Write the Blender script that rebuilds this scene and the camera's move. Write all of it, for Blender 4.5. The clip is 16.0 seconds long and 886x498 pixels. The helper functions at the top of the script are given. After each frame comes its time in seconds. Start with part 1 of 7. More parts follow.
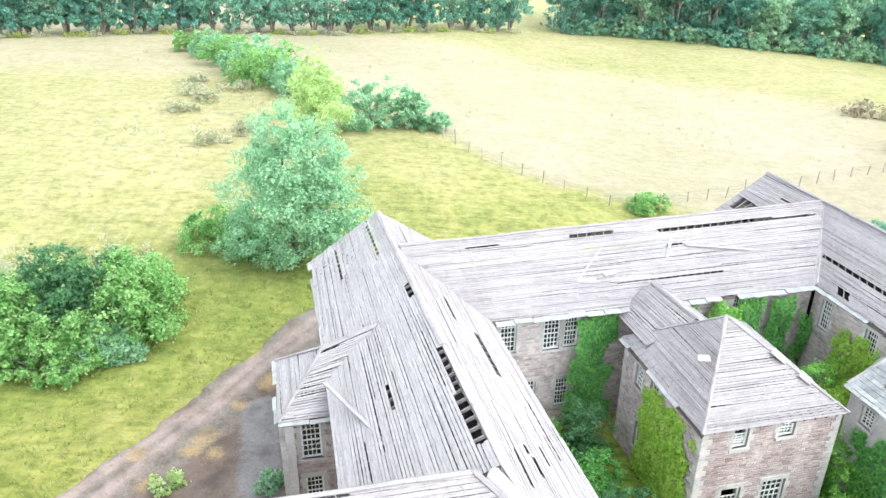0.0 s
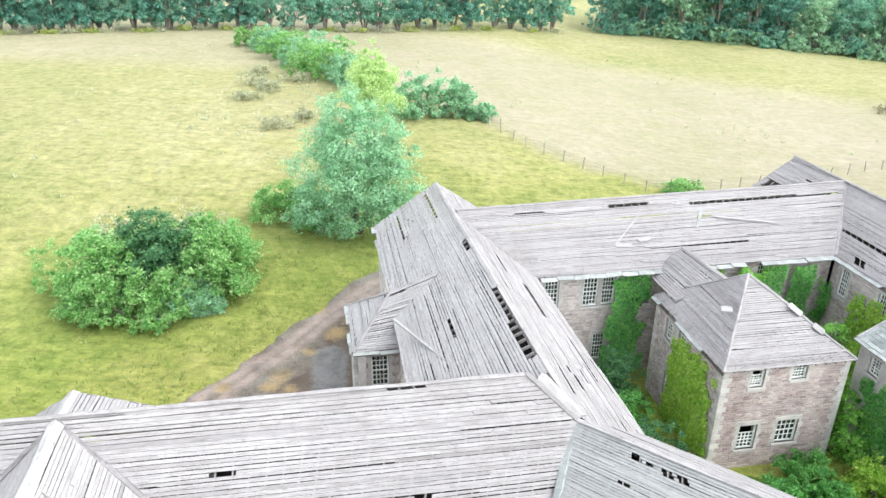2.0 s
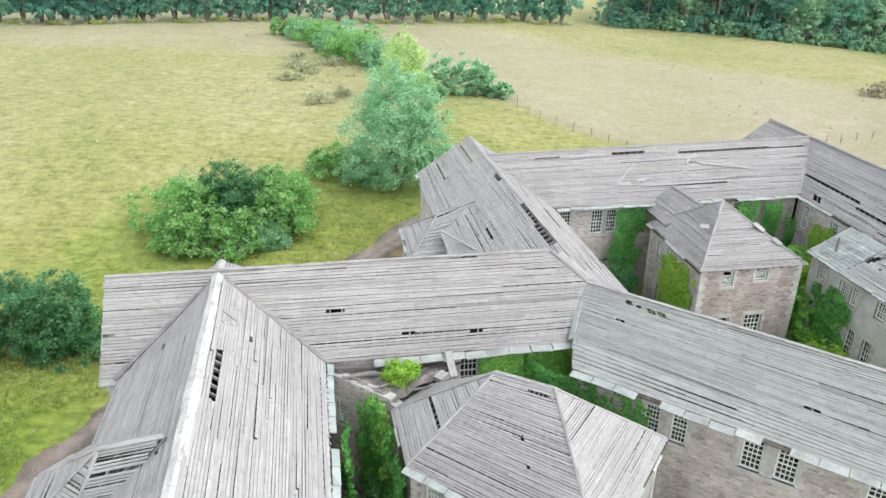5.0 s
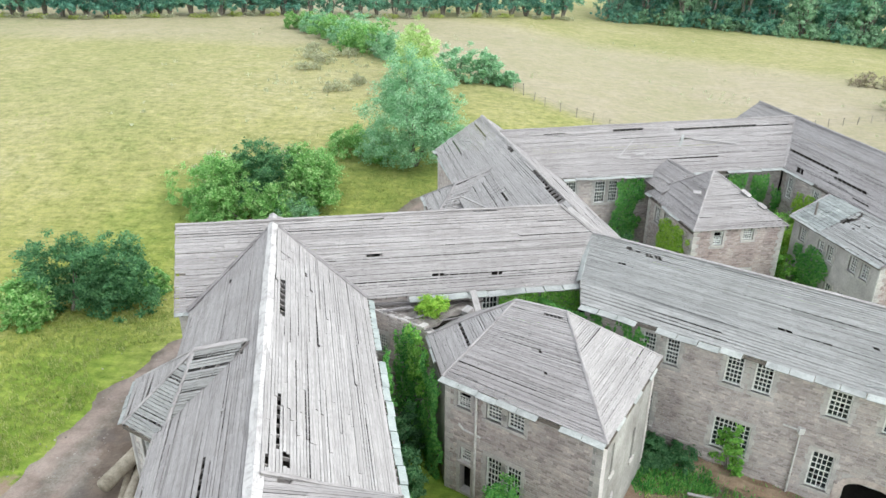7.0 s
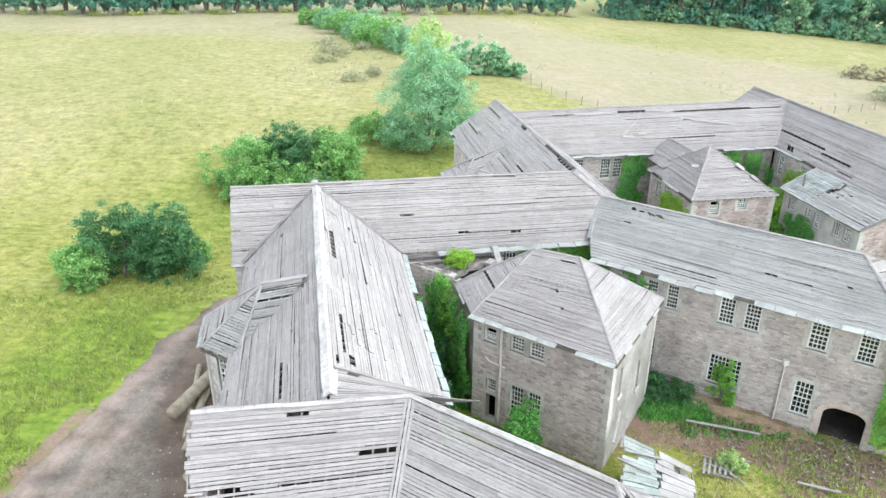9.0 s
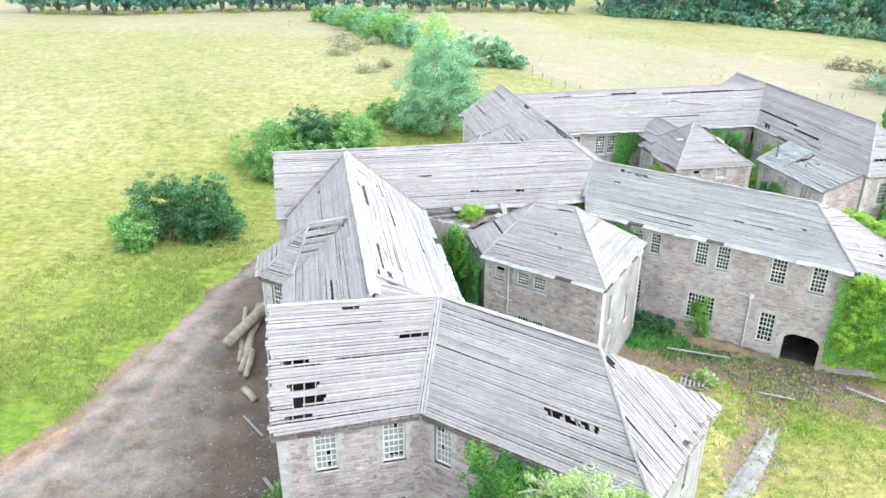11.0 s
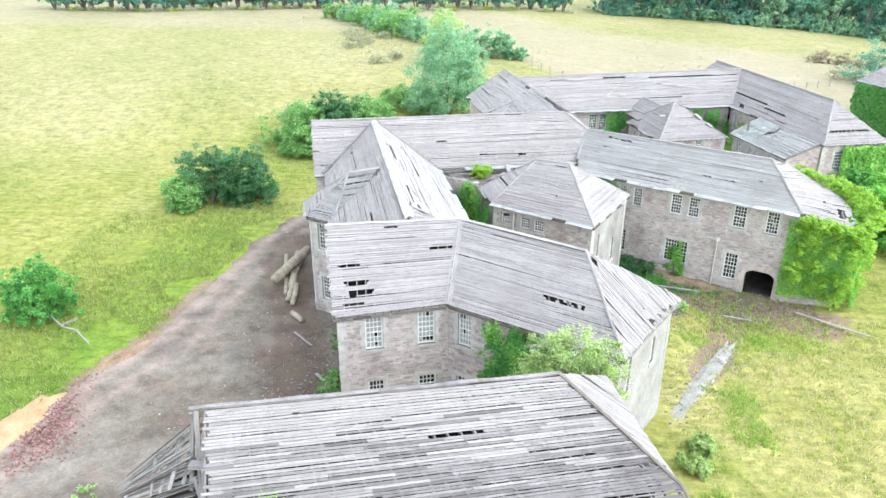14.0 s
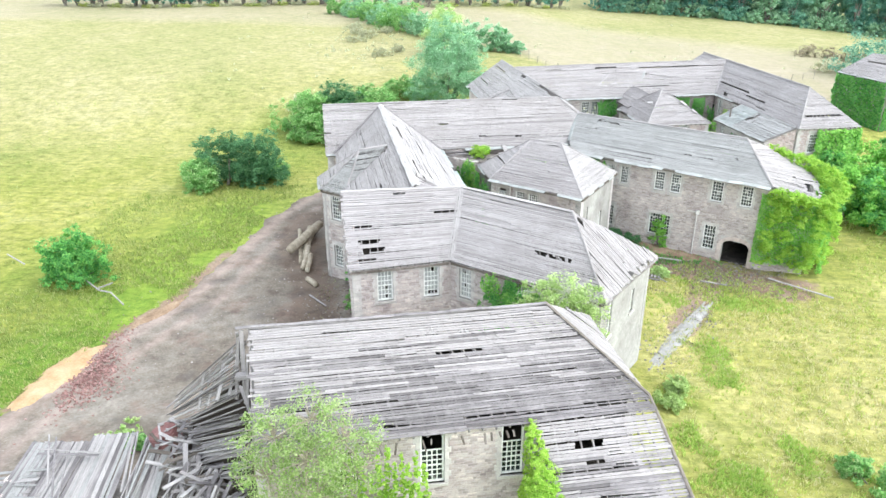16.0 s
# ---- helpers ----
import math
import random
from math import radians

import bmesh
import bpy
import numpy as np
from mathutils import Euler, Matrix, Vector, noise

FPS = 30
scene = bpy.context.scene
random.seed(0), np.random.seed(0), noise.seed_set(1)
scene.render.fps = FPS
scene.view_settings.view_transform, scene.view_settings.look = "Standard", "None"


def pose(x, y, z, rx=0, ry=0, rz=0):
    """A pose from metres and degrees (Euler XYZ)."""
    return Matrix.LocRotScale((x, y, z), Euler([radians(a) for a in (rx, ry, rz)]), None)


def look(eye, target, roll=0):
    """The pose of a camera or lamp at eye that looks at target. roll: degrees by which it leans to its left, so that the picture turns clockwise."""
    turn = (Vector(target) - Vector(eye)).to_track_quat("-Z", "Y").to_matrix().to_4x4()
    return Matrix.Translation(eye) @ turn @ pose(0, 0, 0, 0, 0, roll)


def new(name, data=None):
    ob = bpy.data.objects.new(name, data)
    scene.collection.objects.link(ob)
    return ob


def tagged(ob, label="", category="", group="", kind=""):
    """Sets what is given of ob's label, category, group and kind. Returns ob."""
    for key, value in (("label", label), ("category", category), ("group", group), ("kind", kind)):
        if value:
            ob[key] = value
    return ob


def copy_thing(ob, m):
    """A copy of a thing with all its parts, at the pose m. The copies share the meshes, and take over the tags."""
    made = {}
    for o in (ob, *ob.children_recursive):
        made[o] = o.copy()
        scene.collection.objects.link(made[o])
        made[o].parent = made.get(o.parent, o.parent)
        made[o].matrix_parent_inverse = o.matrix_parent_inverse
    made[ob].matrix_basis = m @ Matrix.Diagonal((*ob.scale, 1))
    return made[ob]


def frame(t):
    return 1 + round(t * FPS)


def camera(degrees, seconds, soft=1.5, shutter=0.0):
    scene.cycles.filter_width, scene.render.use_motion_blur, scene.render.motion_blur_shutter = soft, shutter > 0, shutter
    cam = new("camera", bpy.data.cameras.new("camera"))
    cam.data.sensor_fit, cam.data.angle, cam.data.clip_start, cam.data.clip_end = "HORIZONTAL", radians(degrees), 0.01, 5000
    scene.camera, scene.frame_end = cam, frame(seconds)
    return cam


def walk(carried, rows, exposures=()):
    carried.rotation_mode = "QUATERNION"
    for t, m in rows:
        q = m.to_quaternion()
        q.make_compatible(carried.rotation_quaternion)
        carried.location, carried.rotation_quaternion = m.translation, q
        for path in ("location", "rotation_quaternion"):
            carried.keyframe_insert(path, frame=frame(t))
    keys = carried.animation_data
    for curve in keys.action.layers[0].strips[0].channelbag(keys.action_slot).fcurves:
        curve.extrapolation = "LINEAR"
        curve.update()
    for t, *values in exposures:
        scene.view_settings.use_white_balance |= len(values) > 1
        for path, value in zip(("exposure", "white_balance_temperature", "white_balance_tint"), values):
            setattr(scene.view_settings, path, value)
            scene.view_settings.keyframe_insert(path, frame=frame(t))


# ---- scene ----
cam = camera(63.1, 16.0)
PATH = [
    (0, (-0.368, 0.491, 29.177), (-0.406, 2.307, 28.338), 0.4),
    (0.5, (-0.658, -0.724, 29.168), (-0.731, 1.091, 28.331), 0.5),
    (1, (-0.894, -2.107, 29.16), (-0.996, -0.292, 28.325), 0.5),
    (1.5, (-1.109, -3.746, 29.106), (-1.229, -1.932, 28.272), 0.5),
    (2, (-1.328, -5.565, 29.112), (-1.461, -3.752, 28.28), 0.4),
    (2.5, (-1.597, -7.583, 29.062), (-1.741, -5.769, 28.231), 0.4),
    (3, (-1.823, -9.581, 29.076), (-1.973, -7.768, 28.245), 0.5),
    (3.5, (-1.99, -11.821, 29.115), (-2.142, -10.009, 28.283), 0.4),
    (4, (-2.174, -13.933, 29.106), (-2.327, -12.12, 28.275), 0.4),
    (6.3, (-3.338, -22.518, 28.958), (-3.483, -20.707, 28.122), 0.4),
    (6.5, (-3.434, -23.142, 28.948), (-3.58, -21.33, 28.113), 0.4),
    (7, (-3.662, -24.493, 28.867), (-3.81, -22.681, 28.032), 0.4),
    (7.5, (-4.005, -25.903, 28.764), (-4.152, -24.09, 27.93), 0.4),
    (8, (-4.324, -27.324, 28.678), (-4.472, -25.512, 27.845), 0.3),
    (8.5, (-4.59, -28.943, 28.584), (-4.739, -27.131, 27.752), 0.3),
    (9, (-4.833, -30.642, 28.56), (-4.982, -28.83, 27.728), 0.3),
    (11.3, (-5.178, -40.274, 28.409), (-5.333, -38.459, 27.583), 0.0),
    (11.5, (-5.251, -41.067, 28.406), (-5.404, -39.253, 27.578), 0.1),
    (12, (-5.336, -42.936, 28.41), (-5.488, -41.121, 27.583), 0.1),
    (12.5, (-5.358, -44.813, 28.394), (-5.51, -42.998, 27.568), 0.1),
    (13, (-5.406, -46.493, 28.372), (-5.557, -44.677, 27.547), 0.1),
    (13.5, (-5.481, -48.083, 28.342), (-5.633, -46.266, 27.519), 0.1),
    (14, (-5.558, -49.491, 28.317), (-5.709, -47.673, 27.497), 0.1),
    (14.5, (-5.61, -51.049, 28.325), (-5.761, -49.23, 27.506), 0.1),
    (15, (-5.553, -52.533, 28.356), (-5.704, -50.715, 27.536), 0.1),
    (15.5, (-5.445, -53.996, 28.341), (-5.595, -52.179, 27.519), 0.1),
    (16, (-5.35, -55.314, 28.311), (-5.498, -53.497, 27.488), 0.1),
]
walk(cam, [(t, look(eye, target, roll)) for t, eye, target, roll in PATH],
     [(0.0, 2.17, 6320, 7), (1.5, 2.04, 6400, 6), (3.5, 1.66, 6560, 3), (6.5, 1.5, 6520, 3), (7.5, 1.56, 6480, 4), (9.0, 1.75, 6380, 4), (11.5, 2.0, 6180, 6), (14.0, 1.98, 6230, 5), (16.0, 1.96, 6350, 5)])

# ---- light ----
SUN_AZ, SUN_EL = radians(-16), radians(50)
world = bpy.data.worlds.new("sky")
scene.world = world
world.use_nodes = True
wt = world.node_tree
sky = wt.nodes.new("ShaderNodeTexSky")
sky.sky_type = 'NISHITA'
sky.sun_disc = False
sky.sun_elevation = SUN_EL
sky.sun_rotation = radians(90) - SUN_AZ
sky.air_density, sky.dust_density, sky.ozone_density = 1.0, 1.2, 1.0
wt.nodes["Background"].inputs[1].default_value = 0.197
hsv = wt.nodes.new("ShaderNodeHueSaturation")
hsv.inputs["Saturation"].default_value = 0.3
wt.links.new(sky.outputs[0], hsv.inputs["Color"])
wt.links.new(hsv.outputs[0], wt.nodes["Background"].inputs[0])
sl = bpy.data.lights.new("sun", 'SUN')
sl.energy, sl.angle, sl.color = 0.2, radians(70), (1.0, 0.97, 0.92)
so = new("sun", sl)
so.matrix_world = look((0, 0, 60), (-math.cos(SUN_AZ) * 40, -math.sin(SUN_AZ) * 40, 60 - 40 * math.tan(SUN_EL)))

# ---- small tools ----
R = random.Random(7)


def terrain(x, y):
    """Level round the buildings; beyond them a rise that is high in the west and dies out eastwards."""
    if y <= 40:
        return 0.0
    top = np.interp(x, (-60, -35, -15, 0, 14, 25, 35, 60, 80, 100, 150), (9, 8.5, 7.9, 6.9, 5.0, 4.0, 3.6, 2.8, 1.5, -0.4, -4.5))
    return float(top) * (1 - math.exp(-((y - 40) / 26) ** 1.3))


def mesh_ob(name, verts, faces, mat, parent=None, label="", uvs=None, smooth=False):
    me = bpy.data.meshes.new(name)
    me.from_pydata(verts, [], faces)
    if uvs is not None:
        lay = me.uv_layers.new(name="UVMap")
        lay.data.foreach_set("uv", np.asarray(uvs, dtype=np.float32).ravel())
    if smooth:
        me.polygons.foreach_set("use_smooth", [True] * len(me.polygons))
    me.materials.append(mat)
    ob = new(name, me)
    if parent is not None:
        ob.parent = parent
    if label:
        ob["label"] = label
    return ob


class Pile:
    """Collects boxes and quads into one mesh."""

    def __init__(self):
        self.v, self.f, self.uv = [], [], []

    def hexa(self, c, uv=None, faces=6):
        b = len(self.v)
        self.v.extend(c)
        fs = [(4, 5, 6, 7), (0, 1, 5, 4), (1, 2, 6, 5), (2, 3, 7, 6), (3, 0, 4, 7), (3, 2, 1, 0)][:faces]
        self.f.extend([tuple(b + i for i in q) for q in fs])
        if uv is None:
            L = (Vector(c[1]) - Vector(c[0])).length
            W = (Vector(c[3]) - Vector(c[0])).length
            uv = (0, 0, L, W)
        u0, v0, u1, v1 = uv
        t = [(u0, v0), (u1, v0), (u1, v1), (u0, v1)]
        for _ in fs:
            self.uv.extend(t)

    def box(self, m, sx, sy, sz):
        """A box of the given size, centred on m in x and y and standing on its origin in z."""
        x, y = sx / 2, sy / 2
        c = [m @ Vector(p) for p in ((-x, -y, 0), (x, -y, 0), (x, y, 0), (-x, y, 0), (-x, -y, sz), (x, -y, sz), (x, y, sz), (-x, y, sz))]
        o = R.random() * 50
        self.hexa(c, (o, o, o + sx, o + max(sy, sz)))

    def quad(self, a, b, c, d):
        n = len(self.v)
        self.v.extend([a, b, c, d])
        self.f.append((n, n + 1, n + 2, n + 3))
        L, W = (Vector(b) - Vector(a)).length, (Vector(d) - Vector(a)).length
        self.uv.extend([(0, 0), (L, 0), (L, W), (0, W)])

    def beam(self, a, b, w, h, up=(0, 0, 1)):
        a, b = Vector(a), Vector(b)
        d = (b - a).normalized()
        s = d.cross(Vector(up))
        if s.length < 1e-4:
            s = d.cross(Vector((1, 0, 0)))
        s.normalize()
        n = s.cross(d).normalized()
        s, n = s * w / 2, n * h / 2
        o = R.random() * 50
        self.hexa([a - s - n, b - s - n, b + s - n, a + s - n, a - s + n, b - s + n, b + s + n, a + s + n], (o, o, o + (b - a).length, o + w))

    def ob(self, name, mat, parent=None, label="", smooth=False):
        return mesh_ob(name, self.v, self.f, mat, parent, label, self.uv, smooth)


def empty(name, at=(0, 0, 0)):
    e = new(name)
    e.location = at
    e.empty_display_size = 0.5
    return e


def part(name, bm, material, parent, label=""):
    me = bpy.data.meshes.new(name)
    bm.to_mesh(me)
    bm.free()
    me.materials.append(material)
    ob = new(name, me)
    ob.parent = parent
    if label:
        ob["label"] = label
    return ob


# ---- materials ----
def mat(name, rough=0.85, spec=0.3):
    m = bpy.data.materials.new(name)
    m.use_nodes = True
    b = m.node_tree.nodes["Principled BSDF"]
    b.inputs["Roughness"].default_value = rough
    b.inputs["Specular IOR Level"].default_value = spec
    return m, m.node_tree, b


def node(t, kind, **kw):
    n = t.nodes.new(kind)
    for k, v in kw.items():
        n.inputs[k].default_value = v
    return n


def ramp(t, src, stops):
    r = t.nodes.new("ShaderNodeValToRGB")
    el = r.color_ramp.elements
    while len(el) < len(stops):
        el.new(0.5)
    for e, (p, c) in zip(el, stops):
        e.position, e.color = p, (*c, 1)
    t.links.new(src, r.inputs[0])
    return r.outputs[0]


def noise_of(t, vec, scale, detail=4, rough=0.6):
    n = node(t, "ShaderNodeTexNoise", Scale=scale, Detail=detail, Roughness=rough)
    if vec is not None:
        t.links.new(vec, n.inputs["Vector"])
    return n.outputs["Fac"]


def mix(t, f, a, b, blend='MIX'):
    n = t.nodes.new("ShaderNodeMix")
    n.data_type, n.blend_type = 'RGBA', blend
    for i, s in ((0, f), (6, a), (7, b)):
        if hasattr(s, "is_linked"):
            t.links.new(s, n.inputs[i])
        elif i == 0:
            n.inputs[0].default_value = s
        else:
            n.inputs[i].default_value = (*s, 1)
    return n.outputs[2]


def calc(t, op, a, b=0.0):
    n = t.nodes.new("ShaderNodeMath")
    n.operation = op
    for i, s in enumerate((a, b)):
        if hasattr(s, "is_linked"):
            t.links.new(s, n.inputs[i])
        else:
            n.inputs[i].default_value = s
    return n.outputs[0]


def bump(t, b, h, strength=0.4, dist=0.02):
    n = node(t, "ShaderNodeBump", Strength=strength, Distance=dist)
    t.links.new(h, n.inputs["Height"])
    t.links.new(n.outputs[0], b.inputs["Normal"])


def rnd(t):
    o = t.nodes.new("ShaderNodeObjectInfo").outputs["Random"]
    i = t.nodes.new("ShaderNodeNewGeometry").outputs["Random Per Island"]
    return calc(t, 'FRACT', calc(t, 'ADD', o, i))


def pos(t):
    return t.nodes.new("ShaderNodeNewGeometry").outputs["Position"]


def uvmap(t, scale):
    c = t.nodes.new("ShaderNodeTexCoord")
    mp = node(t, "ShaderNodeMapping", Scale=scale)
    t.links.new(c.outputs["UV"], mp.inputs[0])
    return mp.outputs[0]


def wood(name, dark, mid, light, stain, dirt=1.0):
    """Weathered softwood: grain along the board, dirty flecks and broad rain stains."""
    m, t, b = mat(name, 0.92, 0.12)
    dark, mid, light, stain = [(c[0] * 1.02, c[1] * 0.99, c[2] * 0.985) for c in (dark, mid, light, stain)]
    r = rnd(t)
    base = ramp(t, r, [(0.0, dark), (0.05, tuple((a + 2 * c) / 3 for a, c in zip(dark, mid))), (0.3, mid), (0.8, light), (1.0, tuple(c * 1.05 for c in light))])
    grain = noise_of(t, uvmap(t, (0.9, 44, 1)), 1.0, 7, 0.75)
    c = mix(t, 0.9, base, ramp(t, grain, [(0.3, (0.36, 0.35, 0.35)), (0.46, (0.97, 0.97, 0.97)), (0.75, (1.25, 1.25, 1.25))]), 'MULTIPLY')
    streak = noise_of(t, uvmap(t, (0.8, 11, 1)), 1.0, 5, 0.65)
    c = mix(t, 0.8, c, ramp(t, streak, [(0.3, (0.62, 0.6, 0.6)), (0.5, (1, 1, 1)), (0.7, (1.12, 1.12, 1.12))]), 'MULTIPLY')
    fleck = noise_of(t, uvmap(t, (3.2, 20, 1)), 1.0, 6, 0.8)
    c = mix(t, calc(t, 'MULTIPLY', ramp(t, fleck, [(0.53, (0, 0, 0)), (0.66, (1, 1, 1))]), 0.88), c, tuple(x * 0.45 for x in mid))
    p = pos(t)
    big = noise_of(t, p, 0.35, 6, 0.7)
    c = mix(t, calc(t, 'MULTIPLY', ramp(t, big, [(0.44, (0, 0, 0)), (0.66, (1, 1, 1))]), min(0.95, 0.55 * dirt)), c, mix(t, 0.6, c, stain))
    small = noise_of(t, p, 2.6, 5, 0.75)
    c = mix(t, calc(t, 'MULTIPLY', ramp(t, small, [(0.54, (0, 0, 0)), (0.7, (1, 1, 1))]), 0.5 * dirt), c, tuple(x * 0.6 for x in mid))
    t.links.new(c, b.inputs["Base Color"])
    bump(t, b, calc(t, 'ADD', grain, streak), 0.6, 0.015)
    return m


def mottled(name, cols, scale, rough=0.9, spec=0.25, bumpd=0.02, fine=12.0, vary=0.0, detail=5):
    m, t, b = mat(name, rough, spec)
    p = pos(t)
    f = noise_of(t, p, scale, detail, 0.65)
    n = len(cols)
    c = ramp(t, f, [(0.28 + 0.44 * i / max(1, n - 1), cols[i]) for i in range(n)])
    g = noise_of(t, p, fine, 4, 0.7)
    c = mix(t, 0.6, c, ramp(t, g, [(0.3, (0.72, 0.72, 0.72)), (0.7, (1.25, 1.25, 1.25))]), 'MULTIPLY')
    if vary:
        r = rnd(t)
        c = mix(t, vary, c, ramp(t, r, [(0, (0.48, 0.43, 0.42)), (0.3, (0.9, 0.82, 0.81)), (0.6, (1.0, 0.98, 0.97)), (0.85, (1.15, 1.08, 1.02)), (1, (1.45, 1.4, 1.34))]), 'MULTIPLY')
    t.links.new(c, b.inputs["Base Color"])
    if bumpd:
        bump(t, b, g, 0.6, bumpd)
    return m


def leafy(name, cols, trans=0.5):
    m, t, b = mat(name, 0.6, 0.3)
    p = pos(t)
    r = t.nodes.new("ShaderNodeNewGeometry").outputs["Random Per Island"]
    f = calc(t, 'ADD', calc(t, 'MULTIPLY', r, 0.55), calc(t, 'MULTIPLY', noise_of(t, p, 0.7, 3, 0.6), 0.5))
    c = ramp(t, f, [(0.2 + 0.6 * i / (len(cols) - 1), cols[i]) for i in range(len(cols))])
    t.links.new(c, b.inputs["Base Color"])
    tr = t.nodes.new("ShaderNodeBsdfTranslucent")
    t.links.new(c, tr.inputs[0])
    mx = node(t, "ShaderNodeMixShader", Fac=trans)
    t.links.new(b.outputs[0], mx.inputs[1])
    t.links.new(tr.outputs[0], mx.inputs[2])
    t.links.new(mx.outputs[0], t.nodes["Material Output"].inputs[0])
    return m


M_PLANK = wood("weathered_boards", (0.224, 0.212, 0.211), (0.297, 0.284, 0.282), (0.323, 0.31, 0.307), (0.181, 0.169, 0.166))
# bleached wood; also puts light-side brightness into some roof slopes
M_PALE = wood("bleached_lit_boards", (0.262, 0.252, 0.249), (0.332, 0.321, 0.317), (0.358, 0.347, 0.342), (0.225, 0.215, 0.21))
M_WHITE = wood("silvered_boards", (0.3, 0.293, 0.287), (0.4, 0.39, 0.383), (0.43, 0.42, 0.412), (0.27, 0.262, 0.254))
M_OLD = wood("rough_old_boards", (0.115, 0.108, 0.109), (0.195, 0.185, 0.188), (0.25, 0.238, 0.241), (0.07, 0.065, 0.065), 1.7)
M_MOSSY = wood("green_grey_boards", (0.207, 0.21, 0.205), (0.28, 0.283, 0.277), (0.306, 0.31, 0.304), (0.167, 0.171, 0.165))
M_TIMBER = wood("old_timber", (0.06, 0.05, 0.045), (0.12, 0.105, 0.09), (0.2, 0.18, 0.16), (0.08, 0.07, 0.06))
M_RAFTER = wood("grey_rafters", (0.13, 0.12, 0.115), (0.22, 0.207, 0.2), (0.28, 0.265, 0.258), (0.12, 0.11, 0.105))
M_LEAD = mottled("lead_sheet", [(0.21, 0.22, 0.212), (0.3, 0.312, 0.302), (0.39, 0.405, 0.392)], 1.2, 0.75, 0.25, 0.01, vary=0.3)
M_VERDIGRIS = mottled("green_stained_lead", [(0.25, 0.285, 0.275), (0.335, 0.375, 0.36), (0.42, 0.455, 0.438)], 1.2, 0.75, 0.25, 0.01, vary=0.3)
M_SLATE = mottled("blue_slate", [(0.155, 0.17, 0.166), (0.24, 0.259, 0.252), (0.33, 0.35, 0.342)], 1.5, 0.75, 0.25, 0.01, vary=0.4)
M_MORTAR = mottled("mortar", [(0.36, 0.332, 0.322), (0.46, 0.43, 0.416), (0.55, 0.52, 0.5)], 0.8, 0.95, 0.1, 0.03, 9.0)
M_STONE = mottled("rubble_stone", [(0.315, 0.273, 0.262), (0.436, 0.39, 0.373), (0.546, 0.503, 0.478)], 0.6, 0.92, 0.15, 0.03, 10.0, vary=0.6)
M_BROWNSTONE = mottled("brown_rubble_stone", [(0.27, 0.212, 0.2), (0.38, 0.315, 0.3), (0.49, 0.43, 0.41)], 0.6, 0.92, 0.15, 0.03, 10.0, vary=0.6)
M_DRESSED = mottled("dressed_stone", [(0.37, 0.347, 0.332), (0.48, 0.457, 0.436), (0.575, 0.55, 0.525)], 1.3, 0.9, 0.2, 0.015, 14.0, vary=0.25)
M_RENDER = mottled("old_render", [(0.2, 0.185, 0.175), (0.3, 0.288, 0.275), (0.4, 0.388, 0.37)], 0.5, 0.92, 0.15, 0.02, 6.0)
M_PINK = mottled("pinkish_stone", [(0.4, 0.32, 0.29), (0.54, 0.46, 0.42), (0.64, 0.57, 0.53)], 2.0, 0.92, 0.1, 0.02, 10.0, vary=0.3)
M_EARTH = mottled("bare_earth", [(0.17, 0.115, 0.075), (0.27, 0.19, 0.13), (0.38, 0.29, 0.2)], 1.2, 0.95, 0.1, 0.05, 8.0)
M_BRICKBAT = mottled("broken_brick", [(0.17, 0.1, 0.095), (0.28, 0.17, 0.155), (0.4, 0.28, 0.26)], 3.0, 0.92, 0.1, 0.02, 12.0, vary=0.6)
M_PAINT = mottled("old_white_paint", [(0.55, 0.55, 0.52), (0.74, 0.74, 0.71), (0.82, 0.82, 0.8)], 3.0, 0.6, 0.4, 0.005, 20.0)
# near-black colour stands in for shade inside the wings and the archway
M_UNLIT = mottled("unlit_interior", [(0.02, 0.02, 0.02), (0.05, 0.045, 0.04), (0.08, 0.07, 0.06)], 0.6, 0.95, 0.05, 0)
M_IRON = mottled("pale_iron", [(0.4, 0.38, 0.36), (0.58, 0.56, 0.54), (0.68, 0.66, 0.64)], 2.0, 0.6, 0.4, 0.005)
M_BARK = mottled("bark", [(0.1, 0.085, 0.07), (0.2, 0.175, 0.15), (0.3, 0.27, 0.23)], 2.0, 0.95, 0.1, 0.04, 8.0)
M_LOG = mottled("stripped_log", [(0.21, 0.175, 0.13), (0.34, 0.295, 0.23), (0.47, 0.42, 0.34)], 1.5, 0.9, 0.15, 0.03, 9.0)
M_SAND = mottled("orange_sand", [(0.31, 0.2, 0.105), (0.41, 0.285, 0.165), (0.48, 0.36, 0.23)], 0.8, 0.95, 0.1, 0.03, 7.0)
M_RUST = mottled("rust_red_metal", [(0.13, 0.06, 0.058), (0.2, 0.095, 0.09), (0.3, 0.17, 0.155)], 1.5, 0.75, 0.3, 0.01)
M_POST = mottled("fence_post", [(0.2, 0.17, 0.14), (0.28, 0.25, 0.21), (0.36, 0.33, 0.28)], 2.0, 0.95, 0.1, 0.01)
M_FLINT = mottled("broken_stone", [(0.16, 0.145, 0.135), (0.28, 0.26, 0.245), (0.42, 0.4, 0.38)], 2.0, 0.95, 0.1, 0.03, 8.0, vary=0.6)

m_glass, t_, b_ = mat("window_glass", 0.12, 0.5)
b_.inputs["Base Color"].default_value = (0.025, 0.03, 0.032, 1)
M_GLASS = m_glass
# pale base colour paints the sky's reflection in the front range's upper panes
m_skyglass, t_, b_ = mat("sky_pale_glass", 0.35, 0.5)
b_.inputs["Base Color"].default_value = (0.3, 0.31, 0.3, 1)
M_SKYGLASS = m_skyglass

